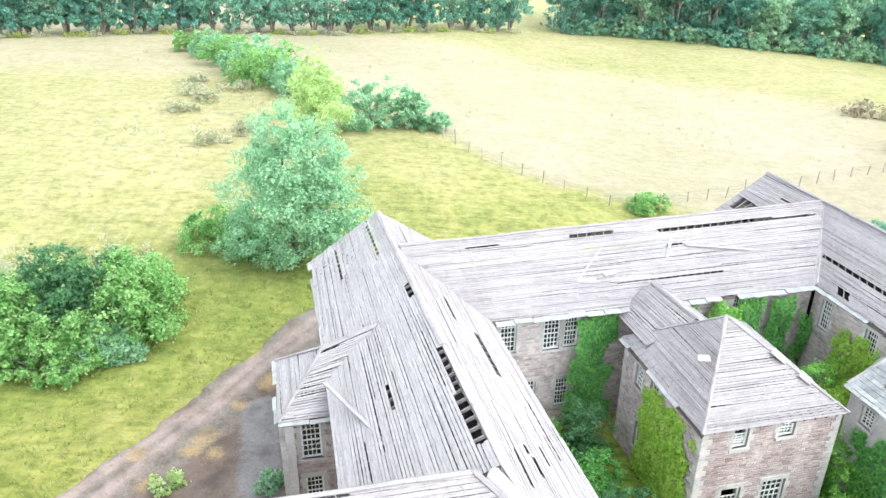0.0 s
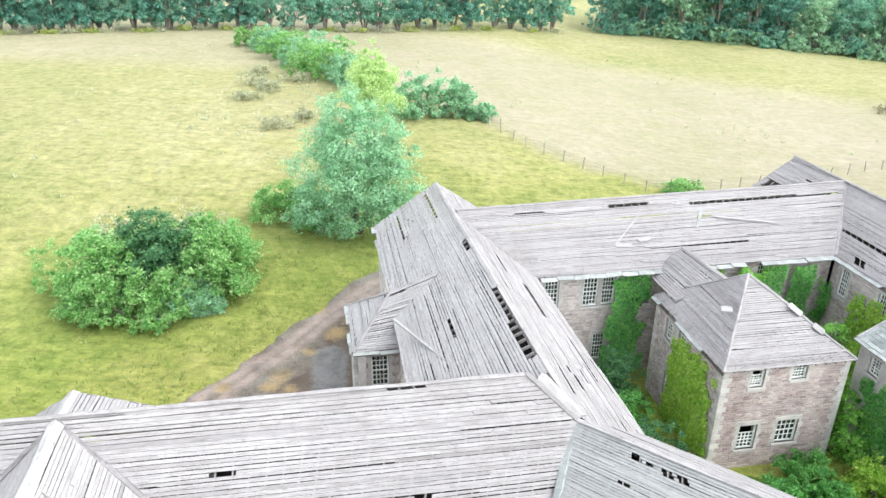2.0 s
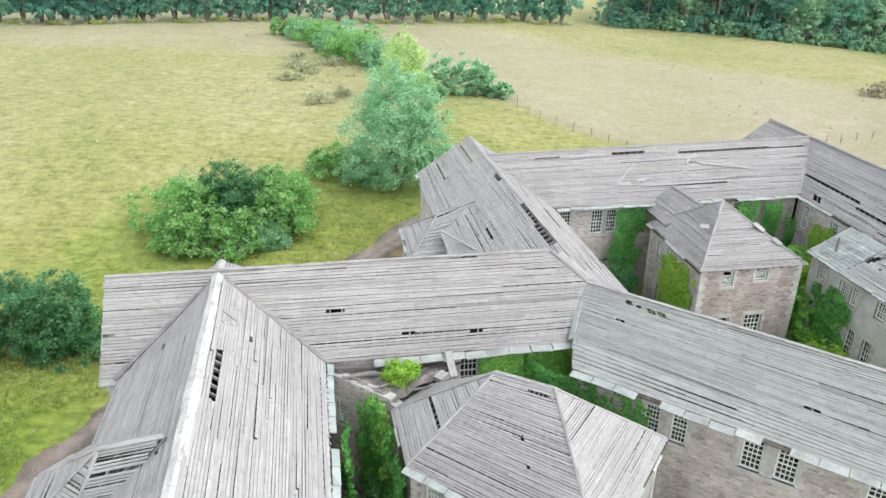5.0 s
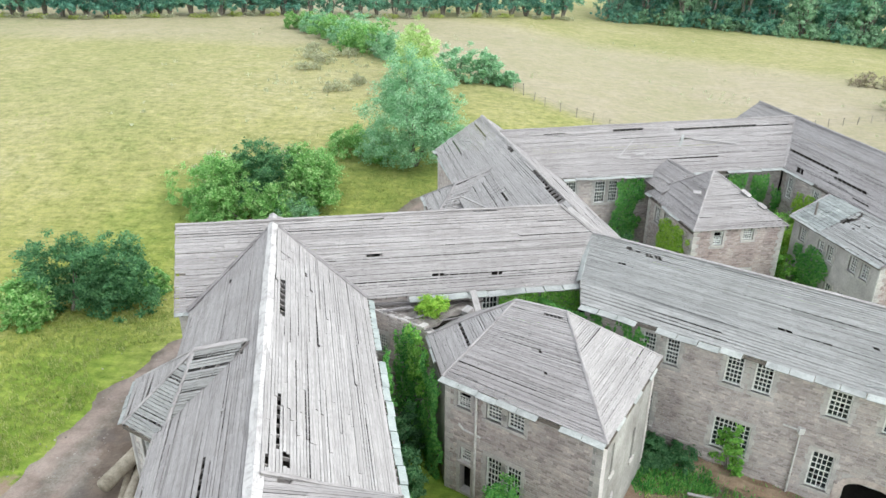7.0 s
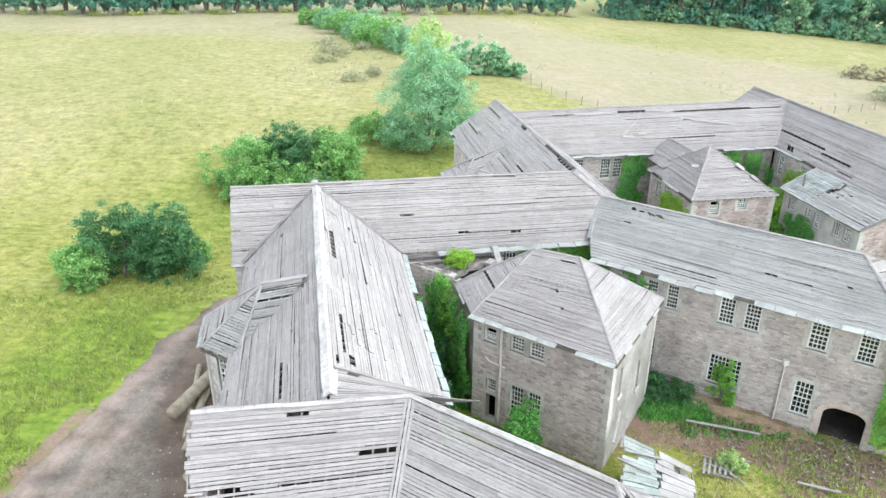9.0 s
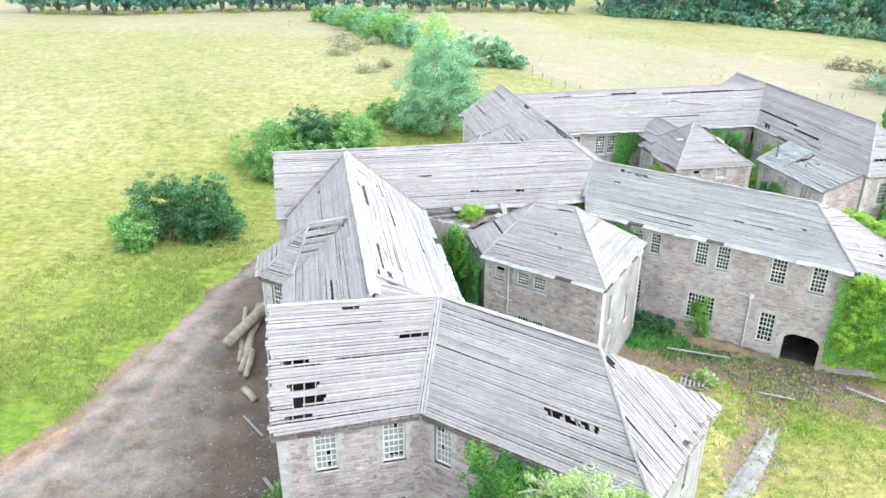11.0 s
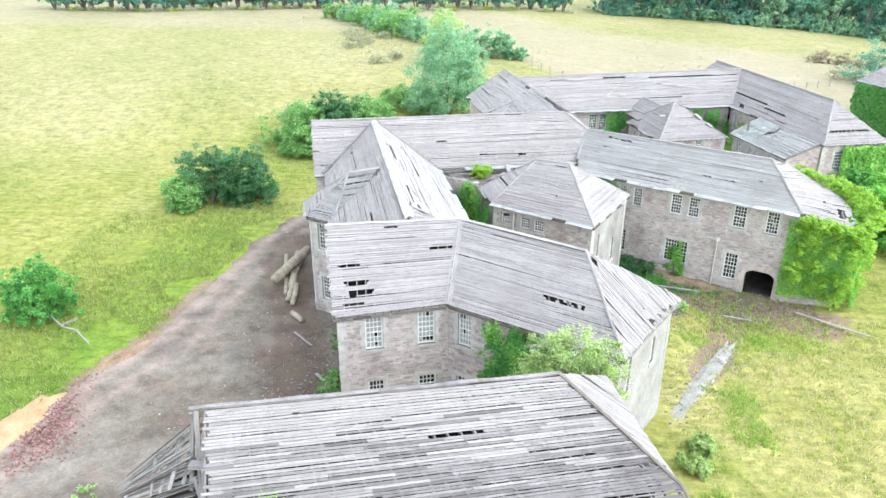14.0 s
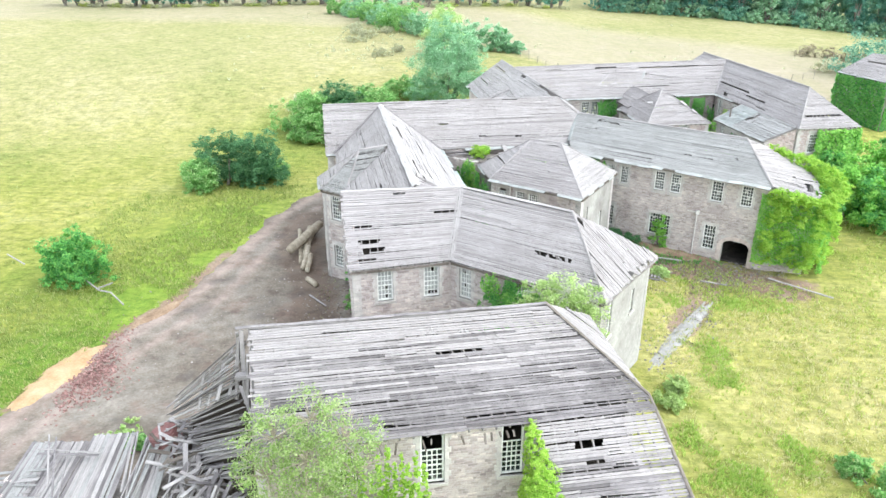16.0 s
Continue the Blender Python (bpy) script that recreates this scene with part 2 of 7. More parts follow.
L_IVY = leafy("ivy_leaves", [(0.06, 0.22, 0.06), (0.11, 0.34, 0.085), (0.18, 0.46, 0.11), (0.28, 0.56, 0.15)])
L_LIME = leafy("lime_ivy_leaves", [(0.12, 0.34, 0.06), (0.2, 0.47, 0.085), (0.3, 0.59, 0.115), (0.44, 0.7, 0.19)])
L_DARK = leafy("dark_shrub_leaves", [(0.042, 0.13, 0.055), (0.078, 0.205, 0.085), (0.12, 0.275, 0.12), (0.18, 0.36, 0.155)])
L_BUSH = leafy("shrub_leaves", [(0.11, 0.29, 0.075), (0.19, 0.42, 0.115), (0.3, 0.53, 0.175), (0.48, 0.64, 0.3)])
L_TREE = leafy("willow_leaves", [(0.16, 0.36, 0.18), (0.25, 0.48, 0.25), (0.35, 0.57, 0.35), (0.46, 0.66, 0.44)])
L_PALE = leafy("pale_leaves", [(0.3, 0.48, 0.15), (0.43, 0.6, 0.22), (0.56, 0.7, 0.31), (0.68, 0.77, 0.44)])
# far greens are shifted paler and bluer, distance haze put into the leaf colour
L_FAR = leafy("hazed_far_leaves", [(0.1, 0.28, 0.19), (0.16, 0.37, 0.26), (0.23, 0.45, 0.32), (0.33, 0.53, 0.38)])
L_FARD = leafy("hazed_dark_leaves", [(0.06, 0.2, 0.15), (0.1, 0.27, 0.2), (0.15, 0.34, 0.26), (0.22, 0.42, 0.31)])
L_FARP = leafy("hazed_pale_leaves", [(0.18, 0.36, 0.2), (0.26, 0.46, 0.27), (0.35, 0.54, 0.34), (0.45, 0.61, 0.42)])
L_FERN = leafy("rough_grass", [(0.26, 0.36, 0.07), (0.38, 0.46, 0.11), (0.48, 0.53, 0.16), (0.56, 0.57, 0.25)], 0.5)
L_BRUSH = leafy("dry_brush", [(0.36, 0.37, 0.22), (0.46, 0.46, 0.3), (0.54, 0.53, 0.38), (0.52, 0.57, 0.36)])
L_SAP = leafy("sapling_leaves", [(0.26, 0.4, 0.11), (0.37, 0.52, 0.17), (0.48, 0.61, 0.25), (0.6, 0.69, 0.36)])
L_SAPG = leafy("grey_sapling_leaves", [(0.18, 0.3, 0.08), (0.27, 0.4, 0.12), (0.36, 0.475, 0.18), (0.47, 0.56, 0.27)])
L_YELLOW = leafy("yellow_ivy_leaves", [(0.2, 0.41, 0.05), (0.31, 0.54, 0.07), (0.43, 0.64, 0.1), (0.56, 0.73, 0.18)])
L_STRAW = leafy("straw_grass", [(0.44, 0.45, 0.18), (0.53, 0.51, 0.23), (0.6, 0.56, 0.3), (0.66, 0.61, 0.38)], 0.5)
M_TWIG = mottled("pale_twigs", [(0.36, 0.36, 0.29), (0.48, 0.48, 0.4), (0.58, 0.58, 0.5)], 2.0, 0.9, 0.1, 0)
M_PAVE = mottled("worn_cement", [(0.2, 0.194, 0.178), (0.3, 0.292, 0.274), (0.4, 0.39, 0.37)], 0.9, 0.92, 0.1, 0.03, 5.0)
L_LITTER = leafy("dead_twigs", [(0.16, 0.12, 0.09), (0.26, 0.2, 0.15), (0.36, 0.3, 0.23), (0.3, 0.33, 0.14)], 0.2)
L_MEAD = leafy("meadow_grass", [(0.19, 0.28, 0.065), (0.28, 0.35, 0.095), (0.36, 0.4, 0.135), (0.44, 0.455, 0.2)], 0.5)
L_WEED = leafy("garden_weeds", [(0.22, 0.38, 0.07), (0.33, 0.49, 0.1), (0.44, 0.57, 0.14), (0.54, 0.62, 0.22)], 0.5)

# ---- ground ----
def ground_material():
    m, t, b = mat("meadow", 0.95, 0.1)
    p = pos(t)
    big = noise_of(t, p, 0.035, 4, 0.55)
    mid = noise_of(t, p, 0.3, 6, 0.72)
    fine = noise_of(t, p, 2.6, 6, 0.8)
    lay = node(t, "ShaderNodeMapping", Scale=(0.55, 2.2, 1.0), Rotation=(0, 0, radians(24)))
    t.links.new(p, lay.inputs[0])
    swath = noise_of(t, lay.outputs[0], 0.8, 6, 0.75)
    tuft = noise_of(t, p, 1.1, 5, 0.7)
    f = calc(t, 'ADD', calc(t, 'MULTIPLY', big, 0.36), calc(t, 'ADD', calc(t, 'MULTIPLY', mid, 0.34), calc(t, 'MULTIPLY', fine, 0.3)))
    green = ramp(t, f, [(0.38, (0.155, 0.2, 0.038)), (0.46, (0.238, 0.256, 0.06)), (0.53, (0.303, 0.297, 0.088)), (0.62, (0.37, 0.348, 0.15))])
    dry = ramp(t, f, [(0.37, (0.262, 0.255, 0.145)), (0.47, (0.315, 0.284, 0.182)), (0.55, (0.345, 0.299, 0.213)), (0.64, (0.375, 0.327, 0.245))])
    a = t.nodes.new("ShaderNodeAttribute")
    a.attribute_name = "dry"
    soil = ramp(t, f, [(0.35, (0.14, 0.1, 0.075)), (0.5, (0.27, 0.19, 0.14)), (0.65, (0.38, 0.3, 0.23))])
    s = t.nodes.new("ShaderNodeAttribute")
    s.attribute_name = "bare"
    lush = ramp(t, f, [(0.38, (0.095, 0.19, 0.03)), (0.5, (0.19, 0.28, 0.044)), (0.62, (0.3, 0.35, 0.078))])
    g = t.nodes.new("ShaderNodeAttribute")
    g.attribute_name = "lush"
    c = mix(t, a.outputs["Fac"], green, dry)
    c = mix(t, g.outputs["Fac"], c, lush)
    w = t.nodes.new("ShaderNodeAttribute")
    w.attribute_name = "straw"
    c = mix(t, w.outputs["Fac"], c, ramp(t, f, [(0.37, (0.29, 0.285, 0.09)), (0.47, (0.385, 0.36, 0.13)), (0.55, (0.45, 0.4, 0.175)), (0.64, (0.5, 0.45, 0.24))]))
    c = mix(t, calc(t, 'SUBTRACT', 0.75, calc(t, 'MULTIPLY', a.outputs["Fac"], 0.5)), c, ramp(t, swath, [(0.32, (0.5, 0.56, 0.46)), (0.5, (1, 1, 1)), (0.68, (1.34, 1.28, 1.26))]), 'MULTIPLY')
    c = mix(t, calc(t, 'SUBTRACT', 0.7, calc(t, 'MULTIPLY', a.outputs["Fac"], 0.45)), c, ramp(t, tuft, [(0.34, (0.46, 0.55, 0.42)), (0.52, (1, 1, 1)), (0.68, (1.3, 1.25, 1.2))]), 'MULTIPLY')
    edge = calc(t, 'ADD', s.outputs["Fac"], calc(t, 'MULTIPLY', calc(t, 'SUBTRACT', mid, 0.5), 1.2))
    c = mix(t, ramp(t, edge, [(0.42, (0, 0, 0)), (0.58, (1, 1, 1))]), c, soil)
    t.links.new(c, b.inputs["Base Color"])
    bump(t, b, calc(t, 'ADD', fine, calc(t, 'ADD', tuft, swath)), 0.9, 0.16)
    return m


def seg_dist(x, y, pts):
    best = np.full(x.shape, 1e9)
    for (ax, ay), (bx, by) in zip(pts[:-1], pts[1:]):
        dx, dy = bx - ax, by - ay
        k = np.clip(((x - ax) * dx + (y - ay) * dy) / (dx * dx + dy * dy), 0, 1)
        best = np.minimum(best, np.hypot(x - ax - k * dx, y - ay - k * dy))
    return best


def soft(d, a, b):
    k = np.clip((d - a) / (b - a), 0, 1)
    return k * k * (3 - 2 * k)


FENCE = [(-45.4, 122), (-25, 97.4), (-5, 85.4), (2.2, 75.8), (8.4, 71.4), (14.6, 67.3), (23, 69.6), (31.9, 73.2), (53.4, 83.1)]


def make_ground():
    xs = np.concatenate([np.linspace(-900, -130, 12), np.arange(-120, -70, 5), np.arange(-70, 60, 1.0), np.arange(60, 130, 5), np.linspace(140, 900, 12)])
    ys = np.concatenate([np.linspace(-500, -80, 10), np.arange(-70, 60, 1.0), np.arange(60, 130, 2), np.arange(130, 260, 8), np.linspace(270, 1500, 12)])
    X, Y = np.meshgrid(xs, ys)
    Z = np.vectorize(terrain)(X, Y)
    near = (np.abs(X) < 120) & (Y < 200) & (Y > -80)
    bumps = np.vectorize(lambda x, y: noise.noise((x * 0.12, y * 0.12, 0)) * 0.16 + noise.noise((x * 0.5, y * 0.5, 3)) * 0.07)(X, Y)
    house = soft(np.maximum(np.abs(X - 4) - 34, np.abs(Y - 8) - 45), 0, 12)
    Z = Z + np.where(near, bumps * (0.35 + 0.65 * house), 0)
    nx, ny = len(xs), len(ys)
    verts = np.stack([X.ravel(), Y.ravel(), Z.ravel()], 1)
    i = np.arange((ny - 1) * (nx - 1))
    r, c = i // (nx - 1), i % (nx - 1)
    a = r * nx + c
    faces = np.stack([a, a + 1, a + nx + 1, a + nx], 1)
    me = bpy.data.meshes.new("ground")
    me.from_pydata(verts.tolist(), [], faces.tolist())
    x, y = verts[:, 0], verts[:, 1]
    fx = np.interp(y, [40, 67, 71.4, 75.8, 85.4, 97.4, 122, 200], [30, 24, 8.4, 2.2, -5, -25, -45.4, -60])
    dry = soft(x - fx, -2, 3) * soft(y, 60, 68) * (0.3 + 0.7 * soft(-(y + 0.45 * x), -160, -125)) + 0.85 * soft(y, 84, 112) * soft(-x, 22, 36)
    # drier towards the far left; the beige also paints the distance haze there
    dry = np.maximum(dry, 0.5 * soft(y - 0.4 * x, 30, 100))
    bare = 0.68 * (1 - soft(seg_dist(x, y, [(3, 6), (6, 7), (10, 6.0), (16, 2.8), (20, 1.2)]), 1.0, 4.6))
    bare = np.maximum(bare, 0.62 * (1 - soft(seg_dist(x, y, [(9.0, -6), (11.5, -2), (13, 3)]), 0.6, 2.6)))
    bare = np.maximum(bare, 0.62 * (1 - soft(seg_dist(x, y, [(-36.2, -20), (-34.2, -12.6), (-31.5, -4.6), (-30.5, 4.8)]), 0.3, 1.6)))
    bare = np.maximum(bare, 1 - soft(seg_dist(x, y, [(-17, -36), (-15.5, -20), (-16.5, 8), (-18, 24)]), 5, 8))
    lush = 1 - soft(seg_dist(x, y, [(-37, -25), (-33, -2), (-32, 15), (-30, 24)]), 3, 9)
    lush = np.maximum(lush * soft(-y, -30, -12), 0.3 * (1 - soft(seg_dist(x, y, [(-14, 55), (-24, 47), (-36, 44), (-38, 21), (-42, -2)]), 4, 11)))
    lush *= 0.95
    patch = np.array([noise.noise((a * 0.16, c * 0.16, 4)) + 0.5 * noise.noise((a * 0.45, c * 0.45, 8)) if abs(a) < 60 and abs(c) < 60 else 0 for a, c in zip(x, y)])
    straw = soft(x, 4, 8) * soft(-y, -12, 2) * np.clip(0.55 + 0.9 * patch, 0, 1)
    lush = np.maximum(lush, 0.2 * (1 - soft(np.hypot(x - 8, y + 18), 3, 9)))
    for cx, cy in ((5, 27), (7, 33), (18.5, 25), (19, 33), (13, 24), (-8, 7), (5, 22)):
        lush = np.maximum(lush, 1 - soft(np.hypot(x - cx, y - cy), 2.5, 5))
    for key, val in (("dry", dry), ("bare", bare), ("lush", lush), ("straw", straw)):
        at = me.attributes.new(key, 'FLOAT', 'POINT')
        at.data.foreach_set("value", np.clip(val, 0, 1).astype(np.float32))
    me.polygons.foreach_set("use_smooth", [True] * len(me.polygons))
    me.materials.append(ground_material())
    ob = new("ground", me)
    tagged(ob, "rough yellow-green meadow running up to a dry pasture", "ground", kind="structure")


make_ground()


def track_material():
    m, t, b = mat("yard_gravel", 0.9, 0.2)
    p = pos(t)
    big = noise_of(t, p, 0.13, 4, 0.6)
    mid = noise_of(t, p, 0.8, 5, 0.7)
    fine = noise_of(t, p, 6.0, 4, 0.75)
    f = calc(t, 'ADD', calc(t, 'MULTIPLY', big, 0.5), calc(t, 'ADD', calc(t, 'MULTIPLY', mid, 0.3), calc(t, 'MULTIPLY', fine, 0.2)))
    c = ramp(t, f, [(0.36, (0.1, 0.078, 0.06)), (0.46, (0.155, 0.13, 0.105)), (0.55, (0.216, 0.192, 0.163)), (0.66, (0.29, 0.265, 0.232))])
    red = noise_of(t, p, 0.22, 4, 0.7)
    c = mix(t, calc(t, 'MULTIPLY', ramp(t, red, [(0.52, (0, 0, 0)), (0.66, (1, 1, 1))]), 0.6), c, (0.21, 0.14, 0.115))
    lane = t.nodes.new("ShaderNodeAttribute")
    lane.attribute_name = "lane"
    c = mix(t, calc(t, 'MULTIPLY', lane.outputs["Fac"], calc(t, 'ADD', mid, 0.15)), c, (0.34, 0.265, 0.23))
    mud = t.nodes.new("ShaderNodeAttribute")
    mud.attribute_name = "mud"
    wet = calc(t, 'ADD', mud.outputs["Fac"], calc(t, 'MULTIPLY', calc(t, 'SUBTRACT', mid, 0.5), 2.4))
    c = mix(t, calc(t, 'MULTIPLY', ramp(t, wet, [(0.4, (0, 0, 0)), (0.8, (1, 1, 1))]), 0.75), c, mix(t, big, (0.095, 0.068, 0.052), (0.18, 0.132, 0.102)))
    for key, tint in (("pad", (0.215, 0.212, 0.208)), ("ochre", (0.35, 0.25, 0.12))):
        at = t.nodes.new("ShaderNodeAttribute")
        at.attribute_name = key
        k = calc(t, 'ADD', at.outputs["Fac"], calc(t, 'MULTIPLY', calc(t, 'SUBTRACT', mid, 0.5), 1.4))
        k = calc(t, 'ADD', k, calc(t, 'MULTIPLY', calc(t, 'SUBTRACT', fine, 0.5), 1.2))
        c = mix(t, calc(t, 'MULTIPLY', ramp(t, k, [(0.4, (0, 0, 0)), (1.0, (1, 1, 1))]), 0.75), c, tint)
    pool = noise_of(t, p, 0.4, 3, 0.5)
    c = mix(t, calc(t, 'MULTIPLY', ramp(t, pool, [(0.58, (0, 0, 0)), (0.7, (1, 1, 1))]), 0.5), c, (0.1, 0.088, 0.082))
    blot = noise_of(t, p, 0.55, 7, 0.62)
    c = mix(t, 0.75, c, ramp(t, blot, [(0.34, (0.62, 0.6, 0.58)), (0.5, (1, 1, 1)), (0.66, (1.22, 1.21, 1.2))]), 'MULTIPLY')
    c = mix(t, 0.35, c, ramp(t, fine, [(0.3, (0.66, 0.66, 0.66)), (0.7, (1.25, 1.25, 1.25))]), 'MULTIPLY')
    t.links.new(c, b.inputs["Base Color"])
    bump(t, b, calc(t, 'ADD', fine, mid), 0.6, 0.05)
    return m


def make_track():
    """The gravel yard and the track that runs on behind the wings."""
    left_y = [-45, -20.6, -12.6, -4.6, 4.8, 14.1, 20.6, 31.9, 34.3, 39.5, 42.7, 47.2, 52]
    left_x = [-40, -36.2, -34.2, -31.3, -30.3, -29.2, -27.0, -21.5, -20.2, -17.8, -15.9, -13.0, -8]
    right_y = [-45, -16, -15, -6, 8, 20, 30, 36, 42, 47, 52]
    right_x = [-14, -12, -14, -16, -20, -18, -9, -8.5, -9, -6.5, -1]
    ys = np.arange(-45, 50, 0.35)
    cols = 70
    verts, faces = [], []
    for j, y in enumerate(ys):
        n = noise.noise((0, y * 0.35, 5)) * 0.8 + noise.noise((4, y * 1.1, 2)) * 0.4
        far = max(0.0, -36 - y) ** 1.5 * 0.3
        x0 = np.interp(y, left_y, left_x) + n + far
        x1 = np.interp(y, right_y, right_x) + n - far
        for i in range(cols + 1):
            x = x0 + (max(x1, x0 + 0.5) - x0) * i / cols
            low = 0.12 * max(0.0, 1 - min(i, cols - i) / 2)
            z = terrain(x, y) + 0.05 - low + noise.noise((x * 0.5, y * 0.5, 3)) * 0.05 + noise.noise((x * 0.12, y * 0.12, 0)) * 0.1 + noise.noise((x * 1.6, y * 1.6, 9)) * 0.03
            verts.append((x, y, z))
            if i and j:
                k = len(verts) - 1
                faces.append((k - cols - 2, k - cols - 1, k, k - 1))
    ob = mesh_ob("road", verts, faces, track_material(), smooth=True)
    va = np.array(verts)
    e = va[:, 0] - np.interp(va[:, 1], left_y, left_x)
    lane = np.exp(-((e - 1.0) / 0.8) ** 2) + 0.8 * np.exp(-((e - 3.4) / 0.6) ** 2)
    ruts = np.minimum(seg_dist(va[:, 0], va[:, 1], [(-24.2, 25), (-20.7, 31.9), (-17.9, 36.7), (-14.7, 42.8), (-11, 47.4), (-6, 52)]), seg_dist(va[:, 0], va[:, 1], [(-22.8, 24.5), (-19.6, 30.8), (-17.7, 35), (-15.9, 38.6), (-13.6, 42.8), (-10, 47), (-5, 51)]))
    lane = np.where(va[:, 1] > 26, 1.25 * np.exp(-(ruts / 0.42) ** 2), lane)
    at = ob.data.attributes.new("lane", 'FLOAT', 'POINT')
    at.data.foreach_set("value", np.clip(lane, 0, 1).astype(np.float32))
    mx, my = va[:, 0], va[:, 1]
    mud = 1 - soft(seg_dist(mx, my, [(-18.2, -16), (-18.8, -9), (-20.5, -2), (-23.2, 3), (-25.2, 9), (-25, 14)]), 0.8, 3.2)
    mud = np.maximum(mud, 0.9 * (1 - soft(seg_dist(mx, my, [(-20.5, 14), (-22.5, 18), (-17.5, 28), (-12, 35), (-11, 42)]), 1.2, 4.0)))
    mud = np.maximum(mud, 0.7 * (1 - soft(seg_dist(mx, my, [(-21.5, -24), (-23.5, -21)]), 0.8, 2.2)))
    at = ob.data.attributes.new("mud", 'FLOAT', 'POINT')
    at.data.foreach_set("value", mud.astype(np.float32))
    ochre = np.zeros(len(mx))
    for cx, cy, r_ in ((-15.6, 35.6, 1.3), (-16.1, 34.2, 1.0), (-12.9, 41.1, 1.2), (-14.4, 38.7, 0.9), (-14.5, 34.0, 0.8), (-19.2, 33.8, 0.9), (-14.9, 43.9, 0.9), (-17.6, 31.4, 0.9), (-11.9, 42.8, 0.9)):
        ochre = np.maximum(ochre, 1 - soft(np.hypot(mx - cx, my - cy), 0.2 * r_, 1.3 * r_))
    pad = 1 - soft(seg_dist(mx, my, [(-12.8, 38.4), (-12.1, 35.0), (-11.2, 31.5)]), 0.9, 1.8)
    for key, val in (("ochre", ochre), ("pad", pad)):
        at = ob.data.attributes.new(key, 'FLOAT', 'POINT')
        at.data.foreach_set("value", val.astype(np.float32))
    tagged(ob, "grey and reddish gravel yard narrowing to a dirt track", "road", kind="structure")


make_track()


# ---- building tools ----
def on(poly, key, k):
    """The point of a polyline at which its running key reaches k."""
    for (p, a), (q, b) in zip(zip(poly[:-1], key[:-1]), zip(poly[1:], key[1:])):
        if k <= b or q is poly[-1]:
            f = (k - a) / (b - a) if b != a else 0
            return Vector(p).lerp(Vector(q), min(1, max(0, f)))


def keys_of(poly, mode):
    if mode == 'z':
        z0, z1 = poly[0][2], poly[-1][2]
        return [(z0 - p[2]) / (z0 - z1) for p in poly]
    d = [0.0]
    for p, q in zip(poly[:-1], poly[1:]):
        d.append(d[-1] + (Vector(q) - Vector(p)).length)
    return [x / d[-1] for x in d]


